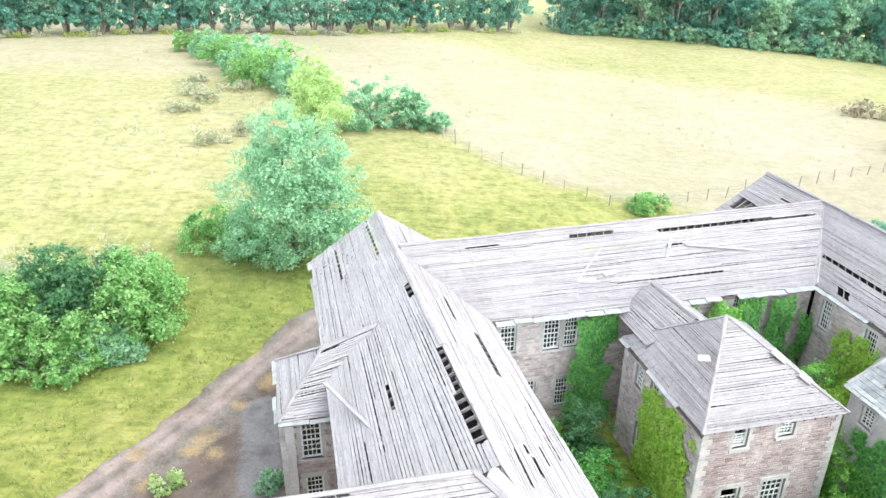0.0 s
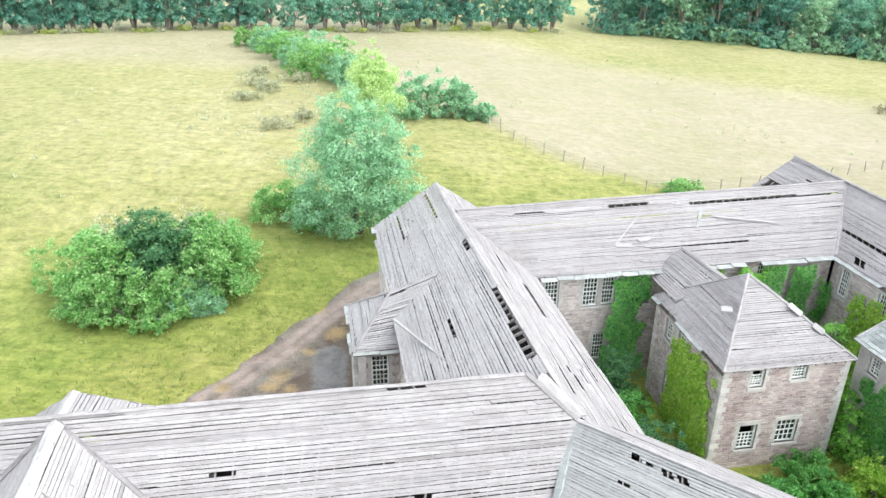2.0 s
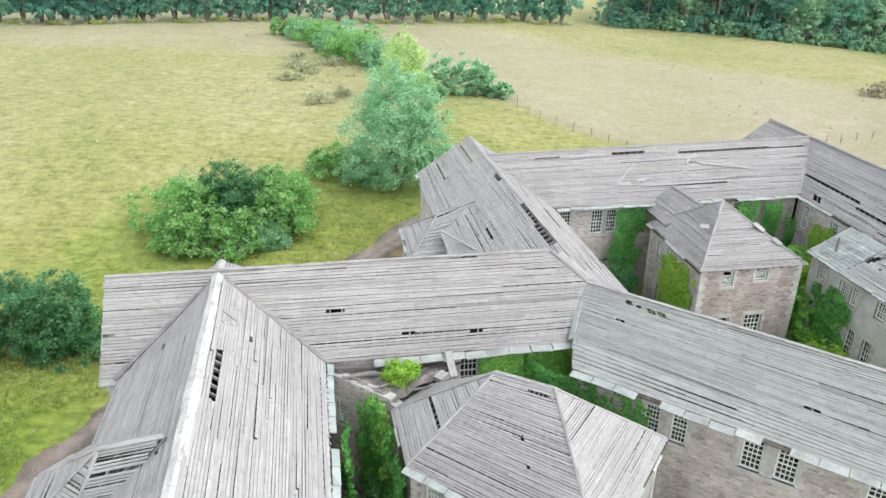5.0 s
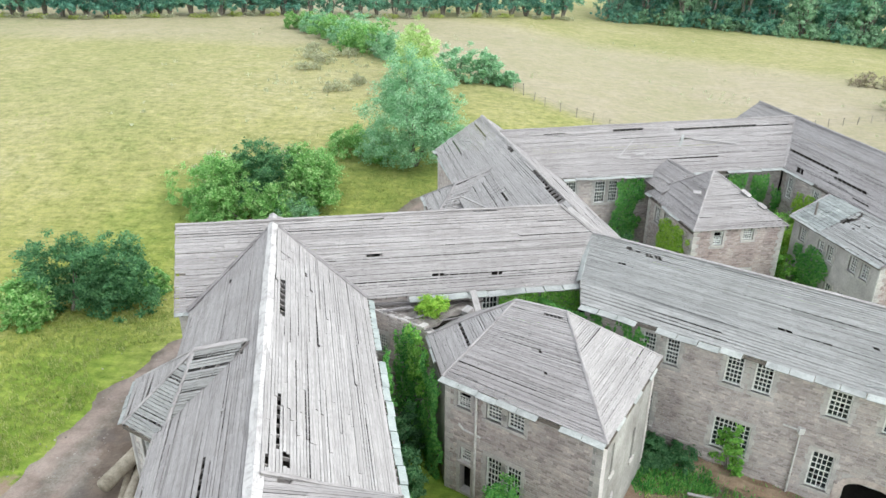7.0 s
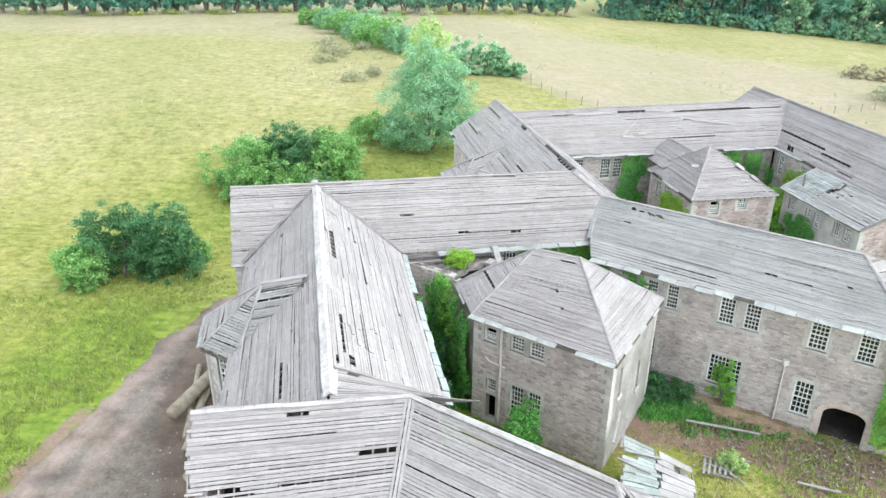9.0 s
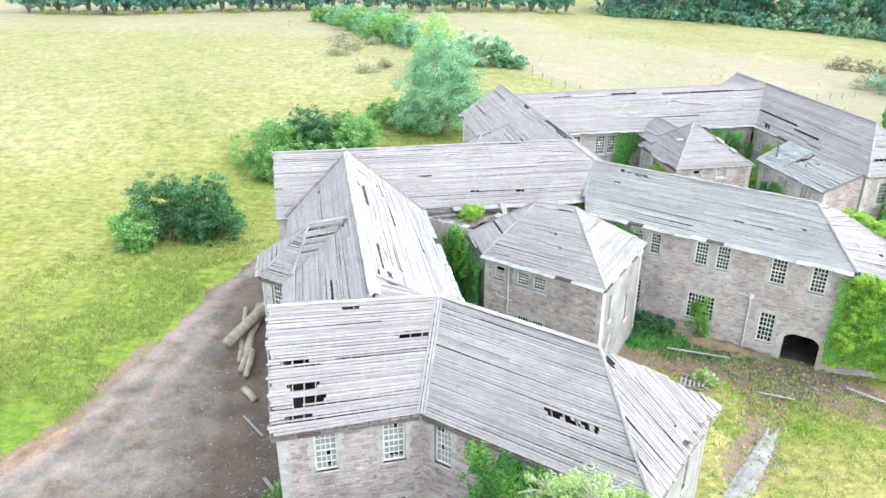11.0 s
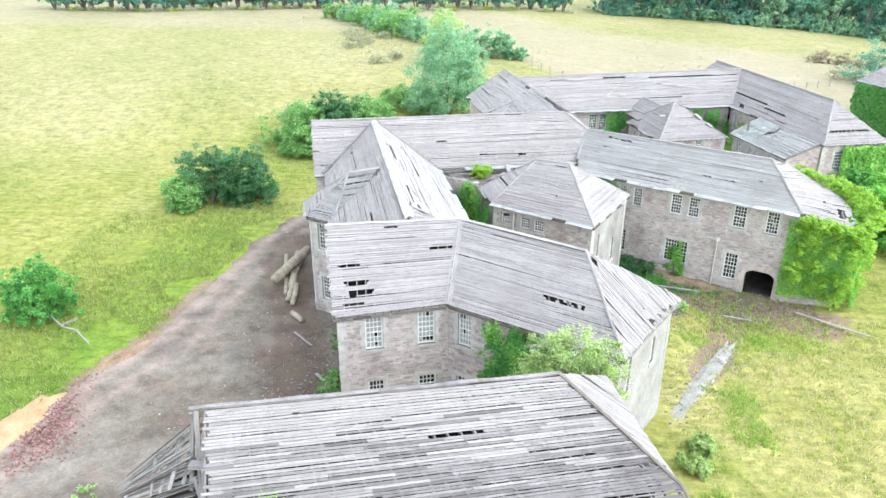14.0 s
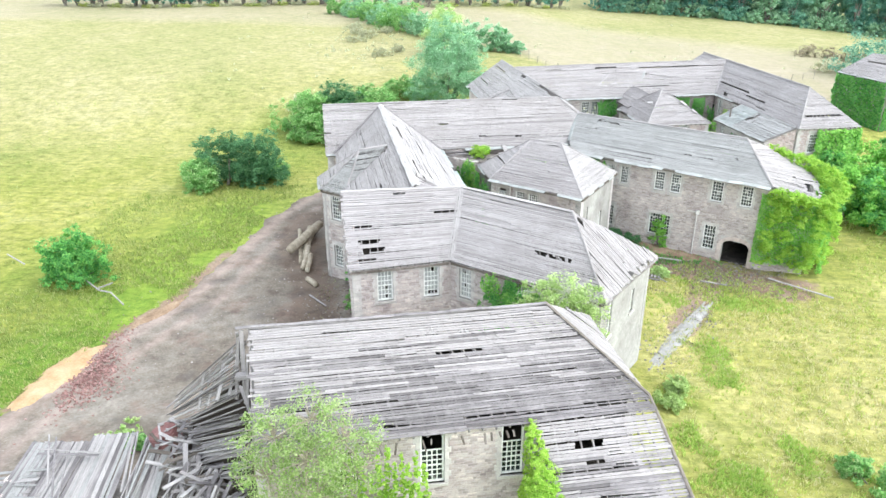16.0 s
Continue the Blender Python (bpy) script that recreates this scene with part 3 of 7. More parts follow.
def roof_face(roof, A, B, holes=(), mode='z', width=0.168, singles=0, rafters=True, gap=0.018, ragged=0.05, loose=0.02, material=None, long=(4.0, 9.0), sag=0.05, debris=0.012, lower=None):
    """Boards laid row by row between the edge lines A and B, which both run from the ridge to the eaves."""
    material = material or M_PLANK
    ka, kb = keys_of(A, mode), keys_of(B, mode)
    depth = max((Vector(A[0]) - Vector(A[-1])).length, (Vector(B[0]) - Vector(B[-1])).length) if mode == 'z' else (Vector(A[0]) - Vector(A[-1])).length
    rows = max(3, int(depth / width))
    seed = R.random() * 100
    pile, worn, made = Pile(), Pile(), 0
    age = random.Random(31)
    for k in range(rows):
        row_gap = gap / (depth / rows) * R.choice((0.5, 0.7, 0.9, 1.1, 1.5, 2.1))
        t0, t1 = (k + 0.0) / rows, (k + 1.0) / rows
        a0, a1, b0, b1 = on(A, ka, t0), on(A, ka, t1), on(B, kb, t0), on(B, kb, t1)
        L = ((a0 - b0).length + (a1 - b1).length) / 2
        if L < 0.15:
            continue
        cuts = [0.0]
        s = R.uniform(0.5, long[1])
        while s < L - 0.7:
            cuts.append(s / L)
            s += R.uniform(*long)
        cuts.append(1.0)
        tm = (t0 + t1) / 2
        for c0, c1 in zip(cuts[:-1], cuts[1:]):
            spans = [(c0, c1)]
            for h0, h1, k0, k1 in holes:
                if k0 <= tm <= k1:
                    nxt = []
                    for x0, x1 in spans:
                        if h1 <= x0 or h0 >= x1:
                            nxt.append((x0, x1))
                        else:
                            if h0 > x0:
                                nxt.append((x0, h0 + R.uniform(-0.1, 0.1) / L))
                            if h1 < x1:
                                nxt.append((h1 + R.uniform(-0.1, 0.1) / L, x1))
                    spans = nxt
            for x0, x1 in spans:
                if (x1 - x0) * L < 0.12:
                    continue
                if R.random() < (loose - 0.03) * 0.35 and (x1 - x0) * L < 3:
                    continue
                e0 = R.uniform(-ragged, ragged) / L if x0 < 0.001 else 0.0015 / L
                e1 = R.uniform(-ragged, ragged) / L if x1 > 0.999 else -0.0015 / L
                f0, f1 = x0 + e0, x1 + e1
                g0, g1 = row_gap * R.choice((0.5, 0.8, 1, 1, 1.4, 2.3)), row_gap * R.choice((0.5, 0.8, 1, 1, 1.4, 2.3))

                def at(f, kk):
                    return (a0.lerp(a1, kk)).lerp(b0.lerp(b1, kk), f)
                q = [at(f0, 0), at(f1, 0), at(f1, 1 - g1), at(f0, 1 - g0)]
                n = (q[1] - q[0]).cross(q[3] - q[0])
                if n.z < 0:
                    n = -n
                n.normalize()
                mid = (q[0] + q[2]) / 2
                dip = noise.noise((mid.x * 0.22 + seed, mid.y * 0.22, mid.z * 0.22)) * sag
                lift0, lift1 = R.uniform(0, 0.01), R.uniform(0, 0.01)
                if R.random() < loose:
                    lift1 += R.uniform(0.02, 0.12)
                tilt = R.uniform(0, 0.014)
                up = [n * (dip + lift0), n * (dip + lift1), n * (dip + lift1 + tilt), n * (dip + lift0 + tilt)]
                low = [q[i] + up[i] for i in range(4)]
                top = [p + n * 0.026 for p in low]
                o = R.random() * 60
                uv = (o, o, o + (x1 - x0) * L, o + width)
                c = low + top
                if (q[1] - q[0]).cross(q[3] - q[0]).z < 0:
                    c = [c[1], c[0], c[3], c[2], c[5], c[4], c[7], c[6]]
                old = lower and age.random() < (tm - 0.15) * 1.5
                if made < singles:
                    one = Pile()
                    one.hexa(c, uv)
                    one.ob("plank", lower if old else material, roof)
                    made += 1
                else:
                    (worn if old else pile).hexa(c, uv)
    area = depth * max((Vector(A[-1]) - Vector(B[-1])).length, (Vector(A[0]) - Vector(B[0])).length)
    dp = Pile()
    for _ in range(int(area * debris)):
        k, f = R.uniform(0.08, 0.95), R.uniform(0.05, 0.95)
        p, q = on(A, ka, k).lerp(on(B, kb, k), f), on(A, ka, min(1, k + 0.04)).lerp(on(B, kb, min(1, k + 0.04)), f)
        side = (on(B, kb, k) - on(A, ka, k))
        if side.length < 0.8:
            continue
        side.normalize()
        down = (q - p).normalized() if (q - p).length > 1e-4 else Vector((0, 0, -1))
        n = side.cross(down)
        n = -n if n.z < 0 else n
        an = R.uniform(0, 6.28)
        d = side * math.cos(an) + down * math.sin(an)
        ln = R.choice((0.2, 0.3, 0.5, 0.9, 1.5))
        p = p + n * (sag * 0.5 + 0.06)
        dp.beam(p - d * ln / 2, p + d * ln / 2, R.choice((0.05, 0.08, 0.2)), 0.02, n)
    if dp.f:
        dp.ob("roof_debris", M_LEAD if R.random() < 0.2 else M_PLANK, roof)["kind"] = "stuff"
    if pile.f:
        pile.ob("boarding", material, roof)["kind"] = "stuff"
    if worn.f:
        worn.ob("boarding", lower, roof)["kind"] = "stuff"
    if rafters:
        rp = Pile()
        n_r = max(2, int(max((Vector(A[-1]) - Vector(B[-1])).length, (Vector(A[0]) - Vector(B[0])).length) / 0.6))
        for i in range(n_r + 1):
            f = i / n_r
            pts = [on(A, ka, k).lerp(on(B, kb, k), f) - Vector((0, 0, 0.12)) for k in (0.0, 0.17, 0.33, 0.5, 0.66, 0.83, 0.99)]
            for p, q in zip(pts[:-1], pts[1:]):
                if (p - q).length > 0.2:
                    rp.beam(p, q, 0.06, 0.14)
        ob = rp.ob("rafter_frame", M_RAFTER, roof, "grey exposed roof rafters")
        ob["kind"] = "stuff"


def ridge_cap(roof, pts, w=0.24, material=None):
    """A folded capping board that follows a ridge or hip, slightly uneven."""
    v, f = [], []
    line = []
    for a, b in zip(pts[:-1], pts[1:]):
        a, b = Vector(a), Vector(b)
        n = max(1, int((b - a).length / 1.3))
        line += [a.lerp(b, i / n) for i in range(n)]
    line.append(Vector(pts[-1]))
    for i, p in enumerate(line):
        d = (line[min(i + 1, len(line) - 1)] - line[max(i - 1, 0)]).normalized()
        s = d.cross(Vector((0, 0, 1))).normalized() * w / 2 * R.uniform(0.85, 1.15)
        p = p + Vector((R.uniform(-0.02, 0.02), R.uniform(-0.02, 0.02), 0.06 + R.uniform(-0.02, 0.03)))
        drop = Vector((0, 0, -w * 0.28))
        t = Vector((0, 0, 0.035))
        v += [p - s + drop, p, p + s + drop, p + s + drop + t, p + t, p - s + drop + t]
        if i:
            k = len(v) - 12
            f += [(k + j, k + (j + 1) % 6, k + 6 + (j + 1) % 6, k + 6 + j) for j in range(6)]
    f += [(5, 4, 3, 2, 1, 0), tuple(range(len(v) - 6, len(v)))]
    uv = []
    for q in f:
        uv += [(k // 6 * 1.3, 0.03 * (k % 6)) for k in q]
    return mesh_ob("ridge_cap", v, f, material or M_PLANK, roof, "", uv)


def gutter(wing, a, b, missing=0.15, w=0.26, material=None):
    """Lead-covered eaves board in lengths, some of them gone."""
    a, b = Vector(a), Vector(b)
    d = (b - a).normalized()
    s = d.cross(Vector((0, 0, 1))).normalized()
    n = max(2, int((b - a).length / 1.1))
    p, q = Pile(), Pile()
    for i in range(n):
        p0, p1 = a.lerp(b, i / n), a.lerp(b, (i + 0.97) / n)
        if R.random() > missing:
            j = R.uniform(-0.05, 0.03)
            m0, m1 = p0 + s * (0.02 + j) + Vector((0, 0, -0.02 + R.uniform(-0.05, 0.02))), p1 + s * (0.02 + j) + Vector((0, 0, -0.02 + R.uniform(-0.05, 0.02)))
            o = s * w
            t = Vector((0, 0, 0.07))
            l = Vector((0, 0, -0.06))
            p = Pile()
            p.hexa([m0, m1, m1 + o + l, m0 + o + l, m0 + t, m1 + t, m1 + o + t * 0.6 + l, m0 + o + t * 0.6 + l])
            p.ob("gutter_length", material or M_LEAD, wing)
        q.beam(p0 - Vector((0, 0, 0.16)), p1 - Vector((0, 0, 0.16)), 0.05, 0.16)
    q.ob("eaves_board", M_TIMBER, wing)["kind"] = "stuff"


def wall_frame(p0, p1):
    d = Vector((p1[0] - p0[0], p1[1] - p0[1], 0))
    L = d.length
    d.normalize()
    return d, Vector((d.y, -d.x, 0)), L


def wall(wing, p0, p1, z1, openings=(), z0=-0.4, thick=0.5, stones=0, clad=True, quoins=(True, True), core=None, stone_mat=None):
    """A masonry wall from p0 to p1, its face to the right of that way; openings are (s0, s1, z0, z1)."""
    d, n, L = wall_frame(p0, p1)
    o = Vector((p0[0], p0[1], 0))
    xs = sorted({0, L, *[v for op in openings for v in op[:2]]})
    zs = sorted({z0, z1, *[v for op in openings for v in op[2:4]]})

    def void(i, j):
        if not (0 <= i < len(xs) - 1 and 0 <= j < len(zs) - 1):
            return True
        x, z = (xs[i] + xs[i + 1]) / 2, (zs[j] + zs[j + 1]) / 2
        return any(a < x < b and c < z < e for a, b, c, e in [op[:4] for op in openings])
    P = lambda s, z, k: o + d * s - n * k + Vector((0, 0, z))
    pl = Pile()
    for i in range(len(xs) - 1):
        for j in range(len(zs) - 1):
            if void(i, j):
                continue
            a, b, c, e = xs[i], xs[i + 1], zs[j], zs[j + 1]
            pl.quad(P(a, c, 0), P(b, c, 0), P(b, e, 0), P(a, e, 0))
            pl.quad(P(b, c, thick), P(a, c, thick), P(a, e, thick), P(b, e, thick))
            if void(i - 1, j):
                pl.quad(P(a, c, thick), P(a, c, 0), P(a, e, 0), P(a, e, thick))
            if void(i + 1, j):
                pl.quad(P(b, c, 0), P(b, c, thick), P(b, e, thick), P(b, e, 0))
            if void(i, j - 1):
                pl.quad(P(a, c, thick), P(b, c, thick), P(b, c, 0), P(a, c, 0))
            if void(i, j + 1):
                pl.quad(P(a, e, 0), P(b, e, 0), P(b, e, thick), P(a, e, thick))
    w = pl.ob("wall", core or M_MORTAR, wing)
    if not clad:
        return w
    rest, made = Pile(), 0
    z = 0.0
    blocked = [(a - 0.2, b + 0.2, c - 0.16, e + 0.26) for a, b, c, e in [op[:4] for op in openings]]
    while z < z1 - 0.1:
        h = min(R.uniform(0.085, 0.17), z1 - z)
        s = (0.33 if quoins[0] else 0) + R.uniform(-0.2, 0)
        end = L - (0.33 if quoins[1] else 0)
        s = max(s, 0.3 if quoins[0] else 0)
        while s < end - 0.08:
            e = min(s + R.uniform(0.16, 0.48), end)
            bad = False
            for a, b, c, f in blocked:
                if z + h > c and z < f and e > a and s < b:
                    if s < a - 0.12:
                        e = a
                    else:
                        s2 = b
                        bad = True
                    break
            if bad:
                s = s2
                continue
            k = R.uniform(0.006, 0.03)
            j = 0.007
            q = [P(s + j, z + j, 0), P(e - j, z + j, 0), P(e - j, z + h - j, 0), P(s + j, z + h - j, 0)]
            r = R.uniform(0, 0.018)
            f = [P(s + j + r, z + j + r, -k), P(e - j - R.uniform(0, 0.02), z + j + 0.01, -k * R.uniform(0.6, 1)), P(e - j - 0.01, z + h - j - 0.012, -k), P(s + j + 0.01, z + h - j - 0.01, -k * R.uniform(0.6, 1))]
            if made < stones and R.random() < 0.6:
                one = Pile()
                one.hexa(q + f, faces=5)
                one.ob("stone", stone_mat or M_STONE, w)
                made += 1
            else:
                rest.hexa(q + f, faces=5)
            s = e
        z += h
    if rest.f:
        rest.ob("stonework", stone_mat or M_STONE, w)["kind"] = "stuff"
    qp = Pile()
    for flag, base, sg in ((quoins[0], 0, 1), (quoins[1], L, -1)):
        z, k = 0.0, 0
        while flag and z < z1 - 0.1:
            h = min(0.32, z1 - z)
            ln = 0.52 if k % 2 else 0.32
            a, b = (base - 0.02, base + ln) if sg > 0 else (base - ln, base + 0.02)
            qp.hexa([P(a, z + 0.008, 0), P(b, z + 0.008, 0), P(b, z + h - 0.008, 0), P(a, z + h - 0.008, 0), P(a, z + 0.012, -0.045), P(b - 0.01, z + 0.012, -0.045), P(b - 0.01, z + h - 0.014, -0.045), P(a, z + h - 0.014, -0.045)], faces=5)
            z += h
            k += 1
    if qp.f:
        qp.ob("quoin_stonework", M_DRESSED, w, "pale dressed corner stones")["kind"] = "stuff"
    return w


def window(wing, p0, p1, op, nx=4, ny=6, surround=True, broken=0.1, half_open=False, depth=0.16, glass=None):
    """A white many-paned sash window in the opening op of the wall p0-p1."""
    d, n, L = wall_frame(p0, p1)
    o = Vector((p0[0], p0[1], 0))
    s0, s1, z0, z1 = op[:4]
    P = lambda s, z, k: o + d * s - n * k + Vector((0, 0, z))

    def bar(pl, a, b, c, e, k0, k1):
        pl.hexa([P(a, c, k1), P(b, c, k1), P(b, e, k1), P(a, e, k1), P(a, c, k0), P(b, c, k0), P(b, e, k0), P(a, e, k0)])
    fr = Pile()
    fw = 0.09
    bar(fr, s0, s0 + fw, z0, z1, depth - 0.05, depth + 0.08)
    bar(fr, s1 - fw, s1, z0, z1, depth - 0.05, depth + 0.08)
    bar(fr, s0 + fw, s1 - fw, z1 - fw, z1, depth - 0.05, depth + 0.08)
    bar(fr, s0 + fw, s1 - fw, z0, z0 + fw, depth - 0.05, depth + 0.08)
    w = fr.ob("window", M_PAINT, wing, "white many-paned sash window with dark glass")
    a, b, c, e = s0 + fw, s1 - fw, z0 + fw, z1 - fw
    if half_open:
        e = c + (e - c) * 0.62
        sh = Pile()
        bar(sh, a, b, e, e + 0.05, depth - 0.01, depth + 0.04)
        sh.ob("meeting_rail", M_PAINT, w)
    gb = Pile()
    half = min(0.025, 0.1 * (b - a) / nx)
    for i in range(1, nx):
        x = a + (b - a) * i / nx
        bar(gb, x - half, x + half, c, e, depth - 0.02, depth + 0.02)
    for j in range(1, ny):
        z = c + (e - c) * j / ny
        hw = 0.04 if j == ny // 2 else 0.023
        bar(gb, a, b, z - hw, z + hw, depth - 0.012, depth + 0.026)
    gb.ob("glazing_grid", M_PAINT, w)["kind"] = "stuff"
    gl = Pile()
    for i in range(nx):
        for j in range(ny):
            if R.random() < broken:
                continue
            x0, x1 = a + (b - a) * i / nx, a + (b - a) * (i + 1) / nx
            y0, y1 = c + (e - c) * j / ny, c + (e - c) * (j + 1) / ny
            k = depth + 0.012 + R.uniform(0, 0.006)
            gl.quad(P(x0, y0, k), P(x1, y0, k + R.uniform(-0.003, 0.003)), P(x1, y1, k), P(x0, y1, k))
    gl.ob("glass", glass or M_GLASS, w, "glass panes coloured pale for the reflected sky" if glass else "dark dusty glass panes")["kind"] = "stuff"
    sl = Pile()
    bar(sl, s0 - 0.16, s1 + 0.16, z0 - 0.15, z0, -0.1, depth + 0.05)
    sl.ob("sill", M_DRESSED, w, "pale stone sill")
    if surround:
        sr = Pile()
        bar(sr, s0 - 0.18, s1 + 0.18, z1, z1 + 0.26, -0.035, 0.1)
        for sg, base in ((-1, s0), (1, s1)):
            z, k = z0, 0
            while z < z1 - 0.05:
                h = min(0.34, z1 - z)
                ln = 0.3 if k % 2 else 0.18
                x0, x1 = (base - ln, base) if sg < 0 else (base, base + ln)
                bar(sr, x0, x1, z + 0.006, z + h - 0.006, -0.03, 0.1)
                z += h
                k += 1
        sr.ob("surround", M_DRESSED, w, "pale dressed stone window surround")["kind"] = "stuff"
    return w


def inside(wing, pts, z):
    """Boarded floors that close a wing inside, coloured near-black for the shade there."""
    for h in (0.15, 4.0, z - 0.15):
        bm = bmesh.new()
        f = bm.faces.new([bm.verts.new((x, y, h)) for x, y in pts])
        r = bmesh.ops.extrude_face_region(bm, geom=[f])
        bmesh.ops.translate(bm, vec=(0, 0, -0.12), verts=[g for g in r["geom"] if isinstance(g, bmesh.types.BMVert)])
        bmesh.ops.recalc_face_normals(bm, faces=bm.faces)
        part("floor_deck", bm, M_UNLIT, wing)


def pipe(wing, pts, r=0.06, material=None, name="downpipe", label="pale iron downpipe"):
    cu = bpy.data.curves.new(name, 'CURVE')
    cu.dimensions = '3D'
    cu.bevel_depth, cu.bevel_resolution = r, 2
    s = cu.splines.new('POLY')
    s.points.add(len(pts) - 1)
    for p, q in zip(s.points, pts):
        p.co = (*q, 1)
    cu.materials.append(material or M_IRON)
    tmp = bpy.data.objects.new(name, cu)
    scene.collection.objects.link(tmp)
    me = bpy.data.meshes.new_from_object(tmp.evaluated_get(bpy.context.evaluated_depsgraph_get()))
    bpy.data.objects.remove(tmp)
    ob = new(name, me)
    ob.parent = wing
    if label:
        ob["label"] = label
    return ob


def wing_of(label):
    e = empty("building_wing")
    tagged(e, label, "building", "wings of the derelict hospital")
    roof = empty("roof")
    roof.parent = e
    return e, roof

# ---- the wings ----
# wing across the middle of the site, with the long ridge
W_D, roof = wing_of("grey stone hospital wing with a long stripped board roof")
roof_face(roof, [(-22.9, 13.95, 12.0), (-21.95, 10.2, 8.1)], [(0.35, 19.65, 12.0), (2.43, 18.5, 10.65), (1.65, 16.2, 8.1)],
          holes=[(0.757, 0.818, 0.01, 0.045), (0.44, 0.478, 0.465, 0.495), (0.52, 0.59, 0.485, 0.5), (0.605, 0.637, 0.745, 0.775), (0.69, 0.745, 0.775, 0.79), (0.76, 0.785, 0.795, 0.82), (0.48, 0.498, 0.395, 0.412), (0.0, 0.028, 0.57, 0.6), (0.34, 0.4, 0.965, 1.0)], singles=300, loose=0.03)
roof_face(roof, [(0.35, 19.65, 12.0), (-0.6, 23.4, 8.1)], [(-22.9, 13.95, 12.0), (-23.85, 17.7, 8.1)], rafters=False)
ridge_cap(roof, [(-22.9, 13.95, 12.0), (0.35, 19.65, 12.0)])
ridge_cap(roof, [(0.35, 19.65, 12.0), (2.43, 18.5, 10.65)])
ridge_cap(roof, [(0.95, 20.05, 11.72), (2.62, 18.72, 10.66)], 0.85, M_PALE)
ridge_cap(roof, [(2.43, 18.5, 10.62), (1.6, 15.9, 8.45)], 0.62, M_LEAD)
gutter(W_D, (-8.8, 13.4, 8.1), (1.65, 16.25, 8.1), 0.2, 0.55)
gutter(W_D, (-21.95, 10.2, 8.1), (-21.0, 10.45, 8.1), 0.2)
dw = [(7.0, 8.05, 5.3, 7.9), (9.7, 10.6, 5.75, 7.9), (6.2, 7.2, 1.3, 3.5), (9.7, 10.6, 1.3, 3.5), (2.2, 3.1, 1.3, 3.5)]
P0, P1 = (-11.2, 13.2), (1.75, 16.6)
wall(W_D, P0, P1, 8.0, dw, quoins=(False, False))
for op in dw:
    window(W_D, P0, P1, op, half_open=False)
wall(W_D, (-22.9, 17.3), (-21.85, 10.6), 8.0, [(2.9, 3.9, 5.7, 7.7), (2.9, 3.9, 1.3, 3.4)])
for op in [(2.9, 3.9, 5.7, 7.7), (2.9, 3.9, 1.3, 3.4)]:
    window(W_D, (-22.9, 17.3), (-21.85, 10.6), op)
wall(W_D, (-21.85, 10.6), (-20.6, 10.9), 8.0)
wall(W_D, (-0.8, 23.0), (-22.9, 17.3), 8.0, clad=False)
gp = Pile()
gp.v += [(-22.9, 17.3, 8.0), (-21.85, 10.6, 8.0), (-22.72, 13.95, 11.75), (-22.5, 17.4, 8.0), (-21.5, 10.7, 8.0), (-22.4, 14.05, 11.75)]
gp.f += [(0, 1, 2), (5, 4, 3), (0, 2, 5, 3), (1, 4, 5, 2)]
gp.uv += [(0, 0)] * 14
gp.ob("gable", M_STONE, W_D)
inside(W_D, [(-22.3, 17), (-21.3, 11), (1.4, 16.9), (-0.6, 22.6)], 8.0)

# wing running from the middle range towards the front
W_C, roof = wing_of("stone wing with pale stripped roof boards and torn ridge")
# right slope gets paler boards than the left, its sunward brightness in the colour
roof_face(roof, [(-17.4, 15.4, 11.85), (-11.3, 13.6, 8.1)], [(-11.35, -6.0, 11.65), (-6.9, -3.2, 8.1)],
          holes=[(0.26, 0.292, 0.0, 0.035), (0.31, 0.48, 0.095, 0.135), (0.185, 0.21, 0.33, 0.36), (0.78, 0.93, 0.1, 0.118), (0.937, 0.975, 0.145, 0.175), (0.95, 0.98, 0.02, 0.05), (0.02, 0.95, 0.985, 1.0)], singles=300, loose=0.025, material=M_PALE)
roof_face(roof, [(-11.05, -8.0, 11.5), (-16.2, -8.4, 8.3)], [(-17.4, 15.4, 11.85), (-21.4, 11.5, 8.1)],
          holes=[(0.085, 0.2, 0.395, 0.42), (0.0, 0.06, 0.0, 0.025), (0.62, 0.685, 0.0, 0.02), (0.79, 0.9, 0.115, 0.135), (0.865, 0.882, 0.475, 0.5), (0.45, 0.47, 0.2, 0.22)], singles=200, loose=0.045)
ridge_cap(roof, [(-17.4, 15.4, 11.87), (-11.1, -7.8, 11.62)], 0.6, M_WHITE)
roof_face(roof, [(-11.35, -5.9, 11.6), (-11.1, -8.0, 11.5)], [(-6.9, -3.1, 8.35), (-8.0, -7.25, 11.42)], mode='len', holes=[(0.1, 0.2, 0.05, 0.2)], loose=0.12)
ridge_cap(roof, [(-11.35, -5.95, 11.66), (-7.4, -3.5, 8.7)], 0.2, M_PLANK)
roof_face(roof, [(-17.4, 15.4, 11.85), (-21.6, 14.0, 8.1)], [(-18.1, 17.6, 11.4), (-22.6, 18.6, 8.1)], rafters=False)
roof_face(roof, [(-18.1, 17.6, 11.4), (-12.8, 20.5, 8.1)], [(-17.4, 15.4, 11.85), (-12.2, 16, 8.1)], rafters=False, material=M_PALE)
roof_face(roof, [(-18.1, 17.6, 11.4), (-22.6, 18.6, 8.1)], [(-18.1, 17.6, 11.4), (-12.8, 20.5, 8.1)], rafters=False, material=M_PALE)
ridge_cap(roof, [(-17.4, 15.3, 11.9), (-18.1, 17.6, 11.45)], 0.5, M_PALE)
